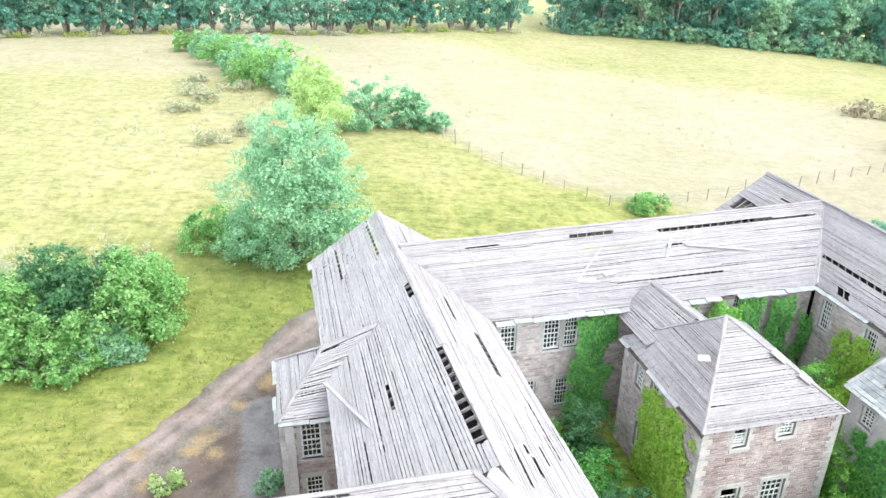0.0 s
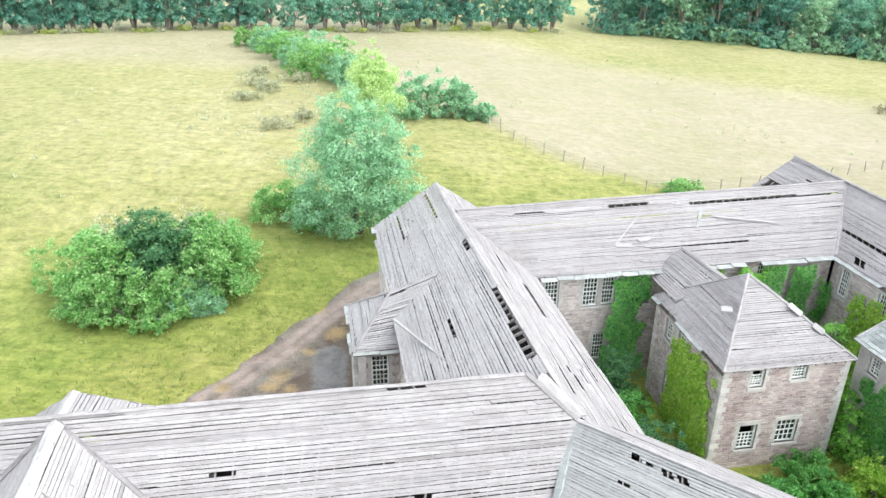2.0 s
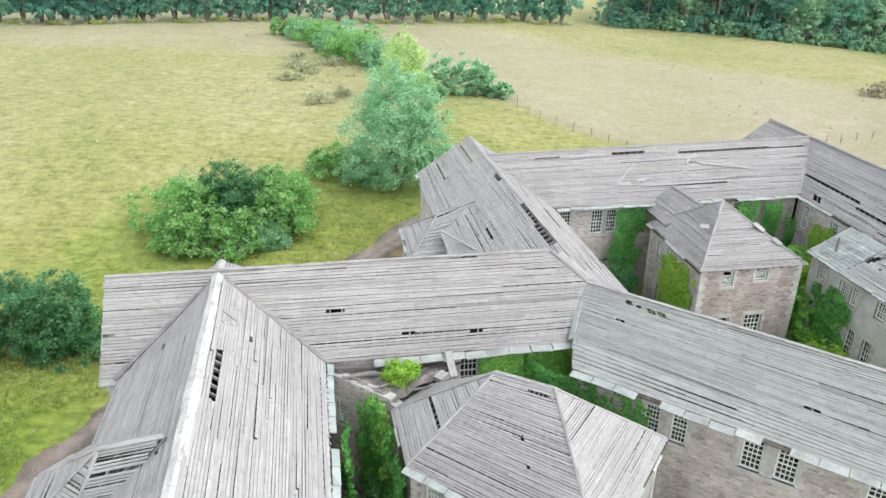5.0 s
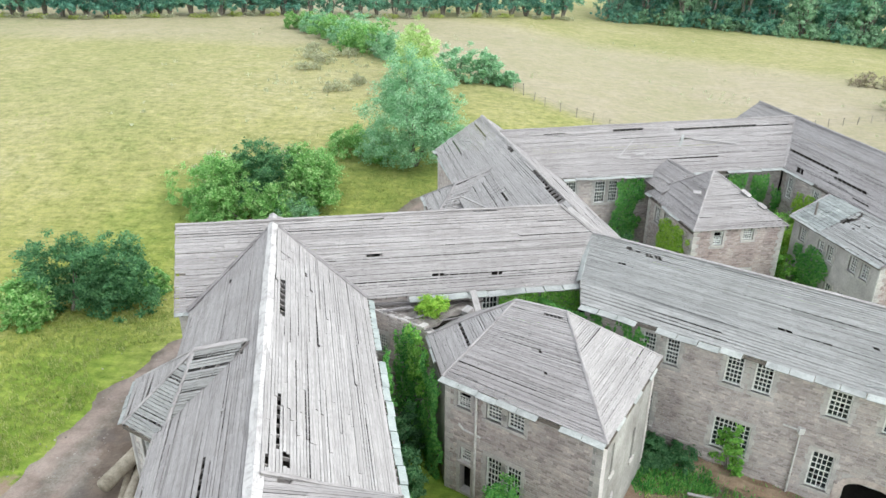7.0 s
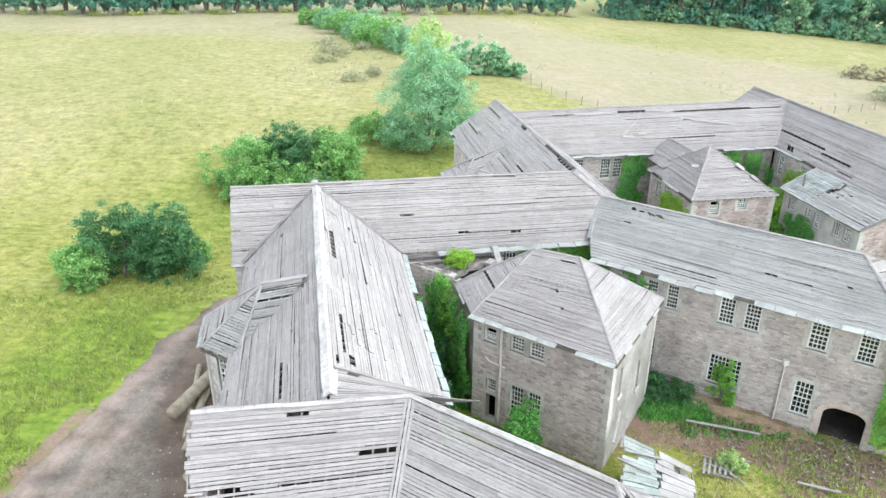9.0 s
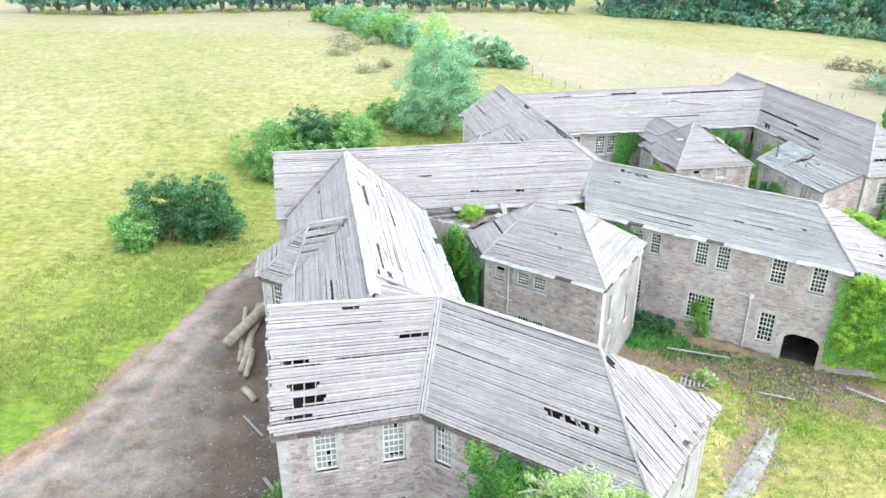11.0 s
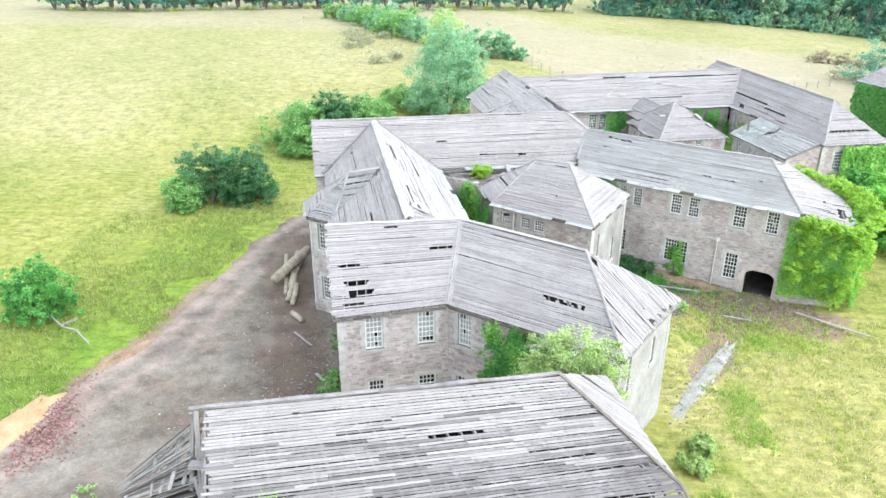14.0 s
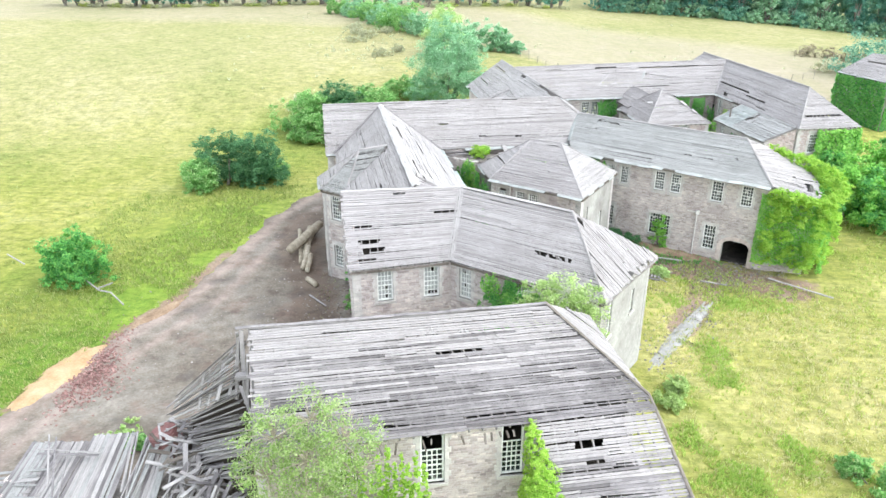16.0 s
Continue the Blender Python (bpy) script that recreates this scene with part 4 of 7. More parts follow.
for a, b in (((-17.3, 15.2, 11.9), (-11.2, 12.9, 8.25)), ((-17.3, 15.2, 11.9), (-21.2, 10.3, 8.25))):
    ridge_cap(roof, [a, b], 0.26, M_OLD)
gutter(W_C, (-6.9, -3.3, 8.05), (-11.25, 13.0, 8.05), 0.12, 0.34, M_VERDIGRIS)
P0, P1 = (-7.1, -3.4), (-11.35, 13.0)
cw = [(15.2, 16.2, 5.3, 7.0), (12.6, 13.6, 5.3, 7.0), (12.6, 13.6, 1.2, 3.4), (9.5, 10.5, 5.3, 7.3), (6.5, 7.5, 5.3, 7.3)]
wall(W_C, P0, P1, 8.0, cw, quoins=(False, False))
for op in cw:
    window(W_C, P0, P1, op)
P0, P1 = (-21.2, 11.0), (-16.2, -6.6)
cw = [(13.2, 14.2, 5.4, 7.5), (13.2, 14.2, 1.2, 3.4), (16.0, 17.0, 5.4, 7.5), (1.2, 2.2, 5.4, 7.5)]
wall(W_C, P0, P1, 8.0, cw, quoins=(False, False), stones=120)
for op in cw:
    window(W_C, P0, P1, op)
inside(W_C, [(-20.8, 12), (-11.6, 13.6), (-7.0, -5), (-15.8, -6.6)], 8.0)


def bay(wing, roof, corners, z, top, mats, gaps, stone_mat=None, wins=True):
    """A projecting bay: corners from its far root round to its near root."""
    for a, b in zip(corners[:-1], corners[1:]):
        d, n, L = wall_frame(a, b)
        q0, q1 = (Vector((*a, 0)) - n * 0.3), (Vector((*b, 0)) - n * 0.3)
        ops = [(L / 2 - 0.5, L / 2 + 0.5, z - 2.6, z - 0.5), (L / 2 - 0.45, L / 2 + 0.45, 1.2, 3.2)] if wins and L > 1.8 else []
        wall(wing, q0[:2], q1[:2], z - 0.1, ops, thick=0.4, stone_mat=stone_mat)
        for op in ops:
            window(wing, q0[:2], q1[:2], op)
        gutter(wing, (*a, z), (*b, z), 0.1, 0.2)
    ap = list(top)
    for i, (a, b) in enumerate(zip(corners[:-1], corners[1:])):
        ta, tb = (ap[0], ap[1]) if i == 0 else ((ap[1], ap[0]) if i == len(corners) - 2 else (ap[1], ap[1]))
        roof_face(roof, [ta, (*a, z)], [tb, (*b, z)], material=mats[i], gap=gaps[i], loose=0.1, ragged=0.1)
    ridge_cap(roof, [ap[0], ap[1]], 0.3)
    for c in corners[1:-1]:
        ridge_cap(roof, [ap[1], (*c, z)], 0.18)


bay(W_C, roof, [(-19.5, 6.4), (-21.05, 3.7), (-20.1, 0.4), (-17.85, -0.75), (-17.3, -0.5)], 8.1, [(-14.8, 2.8, 11.35), (-17.1, 2.2, 11.05)], (M_PLANK, M_PLANK, M_MOSSY, M_MOSSY), (0.02, 0.02, 0.03, 0.03))

# range that bends off to the right behind the garden
W_R, roof = wing_of("two-storey stone range with paired white windows and an archway")
roof_face(roof, [(2.43, 18.5, 10.65), (1.6, 15.9, 8.5), (1.45, 13.65, 8.05)], [(16.65, 9.6, 10.8), (17.7, 4.2, 8.05)],
          holes=[(0.14, 0.16, 0.09, 0.14), (0.17, 0.2, 0.1, 0.15), (0.21, 0.235, 0.11, 0.16), (0.245, 0.27, 0.12, 0.17), (0.12, 0.14, 0.35, 0.39), (0.62, 0.66, 0.62, 0.65), (0.88, 0.9, 0.5, 0.54)], singles=300, loose=0.02, material=M_MOSSY)
roof_face(roof, [(16.65, 9.6, 10.8), (21.8, 10.8, 8.05)], [(2.43, 18.5, 10.65), (5.0, 21.6, 8.05)], rafters=False)
roof_face(roof, [(17.7, 4.2, 8.05), (16.65, 9.6, 10.8)], [(21.6, 3.7, 7.05), (23.2, 9.2, 7.6), (18.6, 10.6, 9.9), (16.8, 9.7, 10.75)], mode='len', holes=[(0.74, 0.86, 0.1, 0.24), (0.88, 0.97, 0.08, 0.16), (0.5, 0.56, 0.3, 0.33)], material=M_PLANK, loose=0.08, ragged=0.2)
ridge_cap(roof, [(2.43, 18.5, 10.66), (16.65, 9.6, 10.82)])
ridge_cap(roof, [(16.65, 9.6, 10.82), (17.7, 4.2, 8.1)], 0.18)
gutter(W_R, (1.5, 13.6, 8.05), (17.6, 4.3, 8.05), 0.05, 0.48)
P0, P1 = (1.75, 13.65), (17.75, 5.05)
rw = [(3.6, 4.4, 5.75, 7.45), (4.95, 5.75, 5.75, 7.45), (8.25, 9.2, 5.75, 7.55), (9.75, 10.7, 5.75, 7.55), (13.4, 14.45, 5.65, 7.55), (15.95, 16.95, 5.65, 7.55), (8.2, 10.2, 1.35, 3.45), (13.3, 14.4, 1.0, 3.35), (3.8, 4.7, 1.3, 3.4)]
arch = (15.1, 17.4, -0.4, 2.25)
wall(W_R, P0, P1, 7.95, rw + [arch], stones=260, quoins=(False, True))
for i, op in enumerate(rw):
    window(W_R, P0, P1, op, nx=8 if op[1] - op[0] > 1.5 else 4)
d_, n_, L_ = wall_frame(P0, P1)
for i in range(11):
    a0, a1 = math.pi * i / 11, math.pi * (i + 1) / 11
    f = lambda a, r: Vector((*P0, 0)) + d_ * (16.25 - math.cos(a) * r) + Vector((0, 0, 1.75 + math.sin(a) * (r - 0.55)))
    ap = Pile()
    ap.hexa([f(a0, 1.15) - n_ * 0.05, f(a1, 1.15) - n_ * 0.05, f(a1, 1.5) - n_ * 0.05, f(a0, 1.5) - n_ * 0.05, f(a0, 1.15) + n_ * 0.05, f(a1, 1.15) + n_ * 0.05, f(a1, 1.5) + n_ * 0.05, f(a0, 1.5) + n_ * 0.05])
    ap.ob("arch_stone", M_PINK, W_R, "pinkish arch stone")
for s in (14.86, 17.64):
    for k in range(7):
        ap = Pile()
        ap.box(Matrix.Translation(Vector((*P0, 0)) + d_ * s + Vector((0, 0, k * 0.26))) @ Matrix.Rotation(math.atan2(d_.y, d_.x), 4, 'Z'), 0.42, 0.14, 0.25)
        ap.ob("jamb_stone", M_PINK, W_R, "pinkish jamb stone")
wall(W_R, (17.75, 5.05), (21.6, 4.5), 6.9, quoins=(False, True))
wall(W_R, (21.6, 4.5), (23.2, 9.3), 6.9, clad=False)
wall(W_R, (23.2, 9.3), (20.6, 11.5), 7.3, clad=False)
wall(W_R, (20.6, 11.5), (6, 20.6), 7.95, clad=False)
# back of the archway, near-black to paint the shade inside it
wall(W_R, (15.3, 7.4), (18.6, 12.2), 2.4, z0=-0.1, clad=False, core=M_UNLIT, thick=0.2)
inside(W_R, [(2, 14.2), (17.4, 5.6), (20.9, 10.9), (5, 20)], 7.95)
q = [Vector((*P0, 0)) + d_ * 12.55 + n_ * 0.1 + Vector((0, 0, z)) for z in (4.35, 0.2)]
pipe(W_R, [q[0] - d_ * 0.9 + Vector((0, 0, 0.05)), q[0], q[1]], 0.055)
hb = Pile()
hb.box(Matrix.Translation(q[0] - Vector((0, 0, 0.15))), 0.3, 0.25, 0.35)
hb.ob("hopper", M_IRON, W_R)

# front range with the bend
W_B, roof = wing_of("coursed rubble wing with a bent roof of lilac-grey boards")
roof_face(roof, [(-16.2, -9.2, 11.45), (-14.65, -14.75, 8.1)], [(-8.0, -7.35, 11.45), (-8.35, -12.55, 8.1)],
          holes=[(0.42, 0.47, 0.045, 0.08), (0.485, 0.53, 0.045, 0.08), (0.06, 0.24, 0.46, 0.485), (0.12, 0.3, 0.645, 0.69), (0.14, 0.35, 0.755, 0.785), (0.14, 0.2, 0.79, 0.83), (0.1, 0.28, 0.87, 0.895), (0.78, 0.98, 0.33, 0.35)], singles=240, ragged=0.14)
roof_face(roof, [(-8.0, -7.35, 11.45), (-8.35, -12.55, 8.1)], [(-0.55, -11.5, 11.4), (1.1, -17.7, 8.1)],
          holes=[(0.62, 0.645, 0.60, 0.64), (0.655, 0.685, 0.6, 0.645), (0.7, 0.73, 0.6, 0.645), (0.745, 0.775, 0.6, 0.645), (0.79, 0.82, 0.6, 0.645), (0.835, 0.86, 0.6, 0.645)], singles=260)
roof_face(roof, [(1.1, -17.7, 8.1), (3.2, -14.2, 8.1), (5.4, -10.7, 8.1)], [(1.05, -17.6, 8.2), (-0.55, -11.5, 11.4), (5.3, -10.75, 8.2)], mode='len', holes=[(0.84, 0.94, 0.47, 0.52), (0.03, 0.08, 0.5, 0.56), (0.04, 0.09, 0.62, 0.66), (0.06, 0.12, 0.70, 0.76), (0.05, 0.1, 0.8, 0.84), (0.2, 0.23, 0.55, 0.57)], material=M_PLANK, loose=0.06, ragged=0.12, gap=0.024)
roof_face(roof, [(-0.55, -11.5, 11.4), (5.4, -10.7, 8.1)], [(-8.0, -7.35, 11.45), (-4.2, -5.2, 8.1)], rafters=False)
roof_face(roof, [(-8.0, -7.35, 11.45), (-5.3, -3.2, 8.3)], [(-16.2, -9.2, 11.45), (-17.6, -4.4, 8.1)], rafters=False)
ridge_cap(roof, [(-16.2, -9.2, 11.46), (-8.0, -7.35, 11.46), (-0.55, -11.5, 11.42)], 0.28, M_PALE)
ridge_cap(roof, [(-0.55, -11.5, 11.42), (1.1, -17.7, 8.12)], 0.16, M_PLANK)
vp = Pile()
for s in (-0.13, 0.02, 0.17):
    vp.beam((-8.0 + s, -7.5, 11.42), (-8.35 + s, -12.6, 8.18), 0.11, 0.05)
vp.ob("valley_lining", M_PALE, roof)["kind"] = "stuff"
gutter(W_B, (-14.65, -14.75, 8.1), (-8.4, -12.6, 8.1), 1.0, 0.12)
gutter(W_B, (-8.3, -12.6, 8.1), (1.1, -17.7, 8.1), 1.0, 0.14)
P0, P1 = (-14.5, -14.4), (-8.3, -12.4)
bl = [(1.55, 2.6, 5.6, 7.75), (4.65, 5.7, 5.55, 7.75), (1.6, 2.6, 1.15, 3.4), (4.65, 5.75, 0.2, 3.35)]
wall(W_B, P0, P1, 8.0, bl, stones=300, quoins=(True, False))
for i, op in enumerate(bl):
    if i < 3:
        window(W_B, P0, P1, op, glass=M_SKYGLASS if i < 2 else None)
    else:
        window(W_B, P0, P1, (op[0], op[1], 1.95, 3.35), ny=4)
        db = Pile()
        d_, n_, L_ = wall_frame(P0, P1)
        c = Vector((*P0, 0)) + d_ * 5.2 - n_ * 0.2
        db.box(Matrix.Translation(c + Vector((0, 0, 0.2))) @ Matrix.Rotation(math.atan2(d_.y, d_.x), 4, 'Z'), 1.06, 0.06, 1.6)
        db.ob("blocked_door_panel", M_RENDER, W_B, "pale grey board filling a doorway")
P0, P1 = (-8.3, -12.4), (1.0, -17.2)
br = [(0.65, 1.55, 5.55, 7.7), (0.55, 1.65, 1.95, 3.35), (4.6, 5.6, 5.5, 7.7), (4.6, 5.6, 1.2, 3.4), (7.6, 8.6, 5.5, 7.7), (7.6, 8.6, 1.2, 3.4)]
wall(W_B, P0, P1, 8.0, br, stones=200, quoins=(False, True))
for op in br:
    window(W_B, P0, P1, op, ny=4 if op[2] > 1.8 and op[3] < 4 else 6, glass=M_SKYGLASS if op[2] > 5 else None)
P0, P1 = (1.0, -17.2), (4.95, -10.75)
bo = [(1.0, 1.6, 5.0, 7.4), (4.6, 5.1, 5.2, 6.8)]
wall(W_B, P0, P1, 8.0, bo, core=M_RENDER, clad=False)
for op in bo:
    window(W_B, P0, P1, op, nx=2, surround=False)
wall(W_B, (4.95, -10.75), (-4.0, -5.6), 8.0, core=M_RENDER, clad=False)
wall(W_B, (-16.9, -4.9), (-14.5, -14.4), 8.0, [(4.5, 5.5, 5.6, 7.6), (4.5, 5.5, 1.2, 3.4)], quoins=(False, True))
for op in [(4.5, 5.5, 5.6, 7.6), (4.5, 5.5, 1.2, 3.4)]:
    window(W_B, (-16.9, -4.9), (-14.5, -14.4), op)
inside(W_B, [(-16.5, -5.2), (-14.1, -14.0), (-8.4, -12), (0.6, -16.7), (4.4, -10.9), (-4.2, -6)], 8.0)
gp = Pile()
gp.v += [(-16.9, -4.9, 8.0), (-14.5, -14.4, 8.0), (-15.95, -9.2, 11.2), (-16.5, -4.8, 8.0), (-14.1, -14.3, 8.0), (-15.5, -9.1, 11.2)]
gp.f += [(0, 1, 2), (5, 4, 3), (0, 2, 5, 3), (1, 4, 5, 2)]
gp.uv += [(0, 0)] * 14
gp.ob("gable", M_STONE, W_B)

# small flat-roofed block in the corner of the near court
W_Q, roof = wing_of("low stone corner block with a caved-in flat roof")
P0, P1 = (-11.25, 13.0), (-7.6, 11.0)
qw = [(0.6, 1.4, 4.6, 6.0), (2.6, 3.4, 4.6, 6.0), (2.5, 3.3, 1.2, 3.2)]
wall(W_Q, P0, P1, 7.5, qw, quoins=(False, False))
for op in qw:
    window(W_Q, P0, P1, op)
wall(W_Q, (-7.6, 11.0), (-7.0, 10.4), 7.3, quoins=(False, False))
inside(W_Q, [(-11.2, 13.4), (-7.5, 11.4), (-5.6, 13.4), (-5.0, 14.6)], 7.2)
bm = bmesh.new()
bmesh.ops.create_grid(bm, x_segments=26, y_segments=18, size=1)
for v in bm.verts:
    f, k = (v.co.x + 1) / 2, (v.co.y + 1) / 2
    a = Vector((-11.2, 13.1, 7.5)).lerp(Vector((-7.3, 10.9, 7.5)), f)
    c = Vector((-10.6, 13.3, 7.5)).lerp(Vector((-4.2, 14.9, 7.4)), f)
    v.co = a.lerp(c, k) + Vector((0, 0, noise.noise((f * 6, k * 5, 4)) * 0.2 + noise.noise((f * 16, k * 14, 4)) * 0.1))
part("flat_roof", bm, M_FLINT, W_Q, "debris-strewn flat roof")
for a, c, w, h in (((-10.9, 12.9, 7.8), (-7.6, 13.5, 7.8), 0.16, 0.14), ((-5.0, 14.3, 8.3), (-4.6, 13.2, 7.5), 0.4, 0.08), ((-8.9, 13.5, 7.9), (-5.1, 14.25, 7.9), 0.42, 0.05), ((-6.6, 11.6, 7.7), (-5.6, 11.9, 7.75), 0.09, 0.09), ((-5.6, 11.9, 7.75), (-5.0, 11.75, 7.72), 0.09, 0.09), ((-5.4, 12.6, 7.65), (-5.05, 13.1, 7.75), 0.5, 0.3), ((-10.2, 12.2, 7.75), (-8.6, 12.9, 7.8), 0.2, 0.05), ((-9.6, 12.6, 7.75), (-7.4, 12.9, 7.8), 0.12, 0.1), ((-8.2, 11.7, 7.7), (-6.6, 12.9, 7.8), 0.14, 0.06)):
    lp = Pile()
    lp.beam(a, c, w, h)
    lp.ob("fallen_timber", M_PALE if w > 0.35 else M_OLD, W_Q)

# hipped pavilion in the near court
W_T, roof = wing_of("square stone pavilion with hipped board roof and sash windows")
t_f, t_r, t_l, t_bl, t_b1, t_b2 = (1.65, 1.8, 7.4), (5.5, 9.35, 7.4), (-6.2, 6.45, 7.4), (-7.35, 10.35, 7.4), (-2.2, 13.0, 7.4), (-5.7, 12.6, 7.4)
a1, a2 = (-2.5, 9.9, 10.15), (0.15, 8.9, 10.15)
roof_face(roof, [a1, t_l], [a2, t_f], holes=[(0.55, 0.86, 0.06, 0.085), (0.62, 0.66, 0.6, 0.63), (0.58, 0.6, 0.42, 0.45)], singles=200)
# right and left slopes in paler boards, their stronger light put into the colour
roof_face(roof, [a2, t_f], [a2, t_r], singles=120, material=M_PALE)
roof_face(roof, [a1, t_bl], [a1, t_l], loose=0.07, material=M_PALE)
roof_face(roof, [a2, t_r], [a1, t_b1], material=M_MOSSY)
roof_face(roof, [a1, t_b1], [a1, t_b2], material=M_MOSSY)
roof_face(roof, [a1, t_b2], [a1, t_bl])
ridge_cap(roof, [a1, a2], 0.18)
for p, c in ((a2, t_f), (a1, t_l), (a2, t_r), (a1, t_bl)):
    ridge_cap(roof, [p, c], 0.16)
gutter(W_T, t_l, t_f, 0.15, 0.36)
gutter(W_T, t_f, t_r, 0.8, 0.1)
gutter(W_T, t_bl, t_l, 0.5, 0.12)
P0, P1 = (-6.0, 6.6), (1.6, 2.15)
tw = [(0.72, 1.55, 5.75, 6.75), (2.5, 3.4, 5.75, 6.75), (3.75, 4.7, 5.75, 6.75), (0.95, 1.65, 0.2, 3.25), (2.6, 3.55, 1.1, 3.4), (3.8, 4.7, 1.1, 3.4)]
wall(W_T, P0, P1, 7.3, tw, stones=280)
for i, op in enumerate(tw):
    window(W_T, P0, P1, op if i != 3 else (0.95, 1.65, 2.3, 3.25), nx=4, ny=4 if i < 4 else 6, half_open=i == 0)
d_, n_, L_ = wall_frame(P0, P1)
b0 = Vector((*P0, 0)) + n_ * 0.1
pipe(W_T, [b0 + d_ * 1.95 + Vector((0, 0, 7.0)), b0 + d_ * 1.95 + Vector((0, 0, 0.3))], 0.07)
pipe(W_T, [b0 + d_ * 0.9 + Vector((0, 0, 4.75)), b0 + d_ * 1.2 + Vector((0, 0, 4.5)), b0 + d_ * 2.25 + Vector((0, 0, 4.45))], 0.06)
P0, P1 = (1.6, 2.15), (5.2, 9.2)
to = [(1.4, 1.75, 4.2, 6.1), (4.9, 5.35, 2.6, 4.6)]
wall(W_T, P0, P1, 7.3, to, core=M_RENDER, clad=False, quoins=(True, True))
for op in to:
    window(W_T, P0, P1, op, nx=1, ny=3, surround=False)
wall(W_T, (5.2, 9.2), (-2.2, 12.7), 7.3, clad=False)
wall(W_T, (-2.2, 12.7), (-5.5, 12.3), 7.3, clad=False)
wall(W_T, (-5.5, 12.3), (-7.1, 10.3), 7.3, clad=False)
wall(W_T, (-7.1, 10.3), (-6.0, 6.6), 7.3, core=M_RENDER, clad=False)
inside(W_T, [(-5.7, 6.8), (1.5, 2.6), (4.8, 9.1), (-2.2, 12.3), (-5.3, 12.0), (-6.7, 10.2)], 7.3)

# far court pavilion
W_U, roof = wing_of("square stone pavilion with a slipping hipped board roof")
c_fl, c_fr, c_bl, c_br, c_a = (11.4, 28.0, 7.0), (19.2, 29.9, 7.0), (9.3, 36.6, 7.0), (17.1, 38.5, 7.0), (13.9, 33.9, 10.1)
roof_face(roof, [c_a, c_fl], [c_a, c_fr], singles=100, loose=0.05, ragged=0.1)
roof_face(roof, [c_a, c_bl], [c_a, c_fl], singles=100, loose=0.05)
roof_face(roof, [c_a, c_fr], [c_a, c_br], loose=0.05)
roof_face(roof, [c_a, c_br], [c_a, c_bl])
for c in (c_fl, c_fr, c_bl):
    ridge_cap(roof, [c_a, c], 0.16)
roof_face(roof, [(11.36, 39.15, 9.3), (9.2, 38.6, 7.6)], [(13.0, 35.4, 9.0), (10.2, 34.8, 7.6)])
roof_face(roof, [(13.0, 35.4, 9.0), (15.2, 35.8, 7.6)], [(11.36, 39.15, 9.3), (13.9, 39.8, 7.6)])
ridge_cap(roof, [(11.36, 39.15, 9.32), (13.0, 35.4, 9.02)], 0.2)
P0, P1 = (11.55, 28.35), (18.95, 30.15)
uw = [(1.7, 2.5, 5.6, 6.75), (4.2, 5.05, 5.9, 6.8), (1.65, 2.75, 1.3, 3.0), (4.0, 5.3, 1.5, 3.1)]
wall(W_U, P0, P1, 6.95, uw, stones=160, stone_mat=M_BROWNSTONE)
for i, op in enumerate(uw):
    window(W_U, P0, P1, op, nx=4, ny=4, half_open=i in (0, 2))
P0, P1 = (9.55, 36.4), (11.55, 28.35)
uw = [(1.5, 2.3, 5.0, 6.4), (3.2, 4.1, 5.0, 6.5), (2.2, 3.0, 1.2, 3.0), (4.0, 4.8, 1.0, 3.0)]
wall(W_U, P0, P1, 6.95, uw)
for op in uw:
    window(W_U, P0, P1, op, nx=3, ny=5)
wall(W_U, (18.95, 30.15), (16.9, 38.2), 6.95, clad=False)
wall(W_U, (16.9, 38.2), (9.55, 36.4), 6.95, clad=False)
gutter(W_U, c_bl, c_fl, 0.3, 0.2)
for a, b, w in (((15.9, 32.3, 9.06), (16.5, 31.85, 8.66), 0.55), ((17.1, 31.45, 8.27), (17.6, 31.1, 7.95), 0.6), ((11.9, 31.6, 8.95), (12.5, 31.5, 9.0), 0.45)):
    dp = Pile()
    dp.beam(a, b, w, 0.05, (0.35, -0.3, 1))
    dp.ob("slipped_sheet", M_PALE, W_U)
inside(W_U, [(11.8, 28.7), (18.6, 30.4), (16.6, 37.8), (10, 36)], 6.9)

# the far wing that runs up from the middle range
W_G, roof = wing_of("stone wing with pale roof boards and rows of gaps")
roof_face(roof, [(1.3, 20.5, 11.5), (-4.3, 20.0, 8.1)], [(-5.6, 44.5, 11.45), (-10.1, 43.75, 8.1)],
          holes=[(0.06, 0.19, 0.0, 0.065), (0.19, 0.33, 0.0, 0.04), (0.23, 0.31, 0.5, 0.525), (0.53, 0.59, 0.03, 0.085), (0.79, 0.97, 0.19, 0.213), (0.79, 0.96, 0.63, 0.66)], singles=160, loose=0.05, material=M_PALE)
roof_face(roof, [(-5.6, 44.5, 11.45), (-1.0, 46.2, 8.1)], [(1.3, 20.5, 11.5), (2.6, 18.7, 10.6), (6.5, 18.6, 8.1)],
          holes=[(0.365, 0.457, 0.42, 0.44), (0.467, 0.614, 0.61, 0.645), (0.842, 0.921, 0.355, 0.378), (0.84, 0.88, 0.512, 0.533), (0.796, 0.839, 0.638, 0.66), (0.818, 0.832, 0.47, 0.49)], singles=160)
ridge_cap(roof, [(-5.6, 44.5, 11.47), (-0.95, 28.4, 11.5)], 0.3, M_PALE)
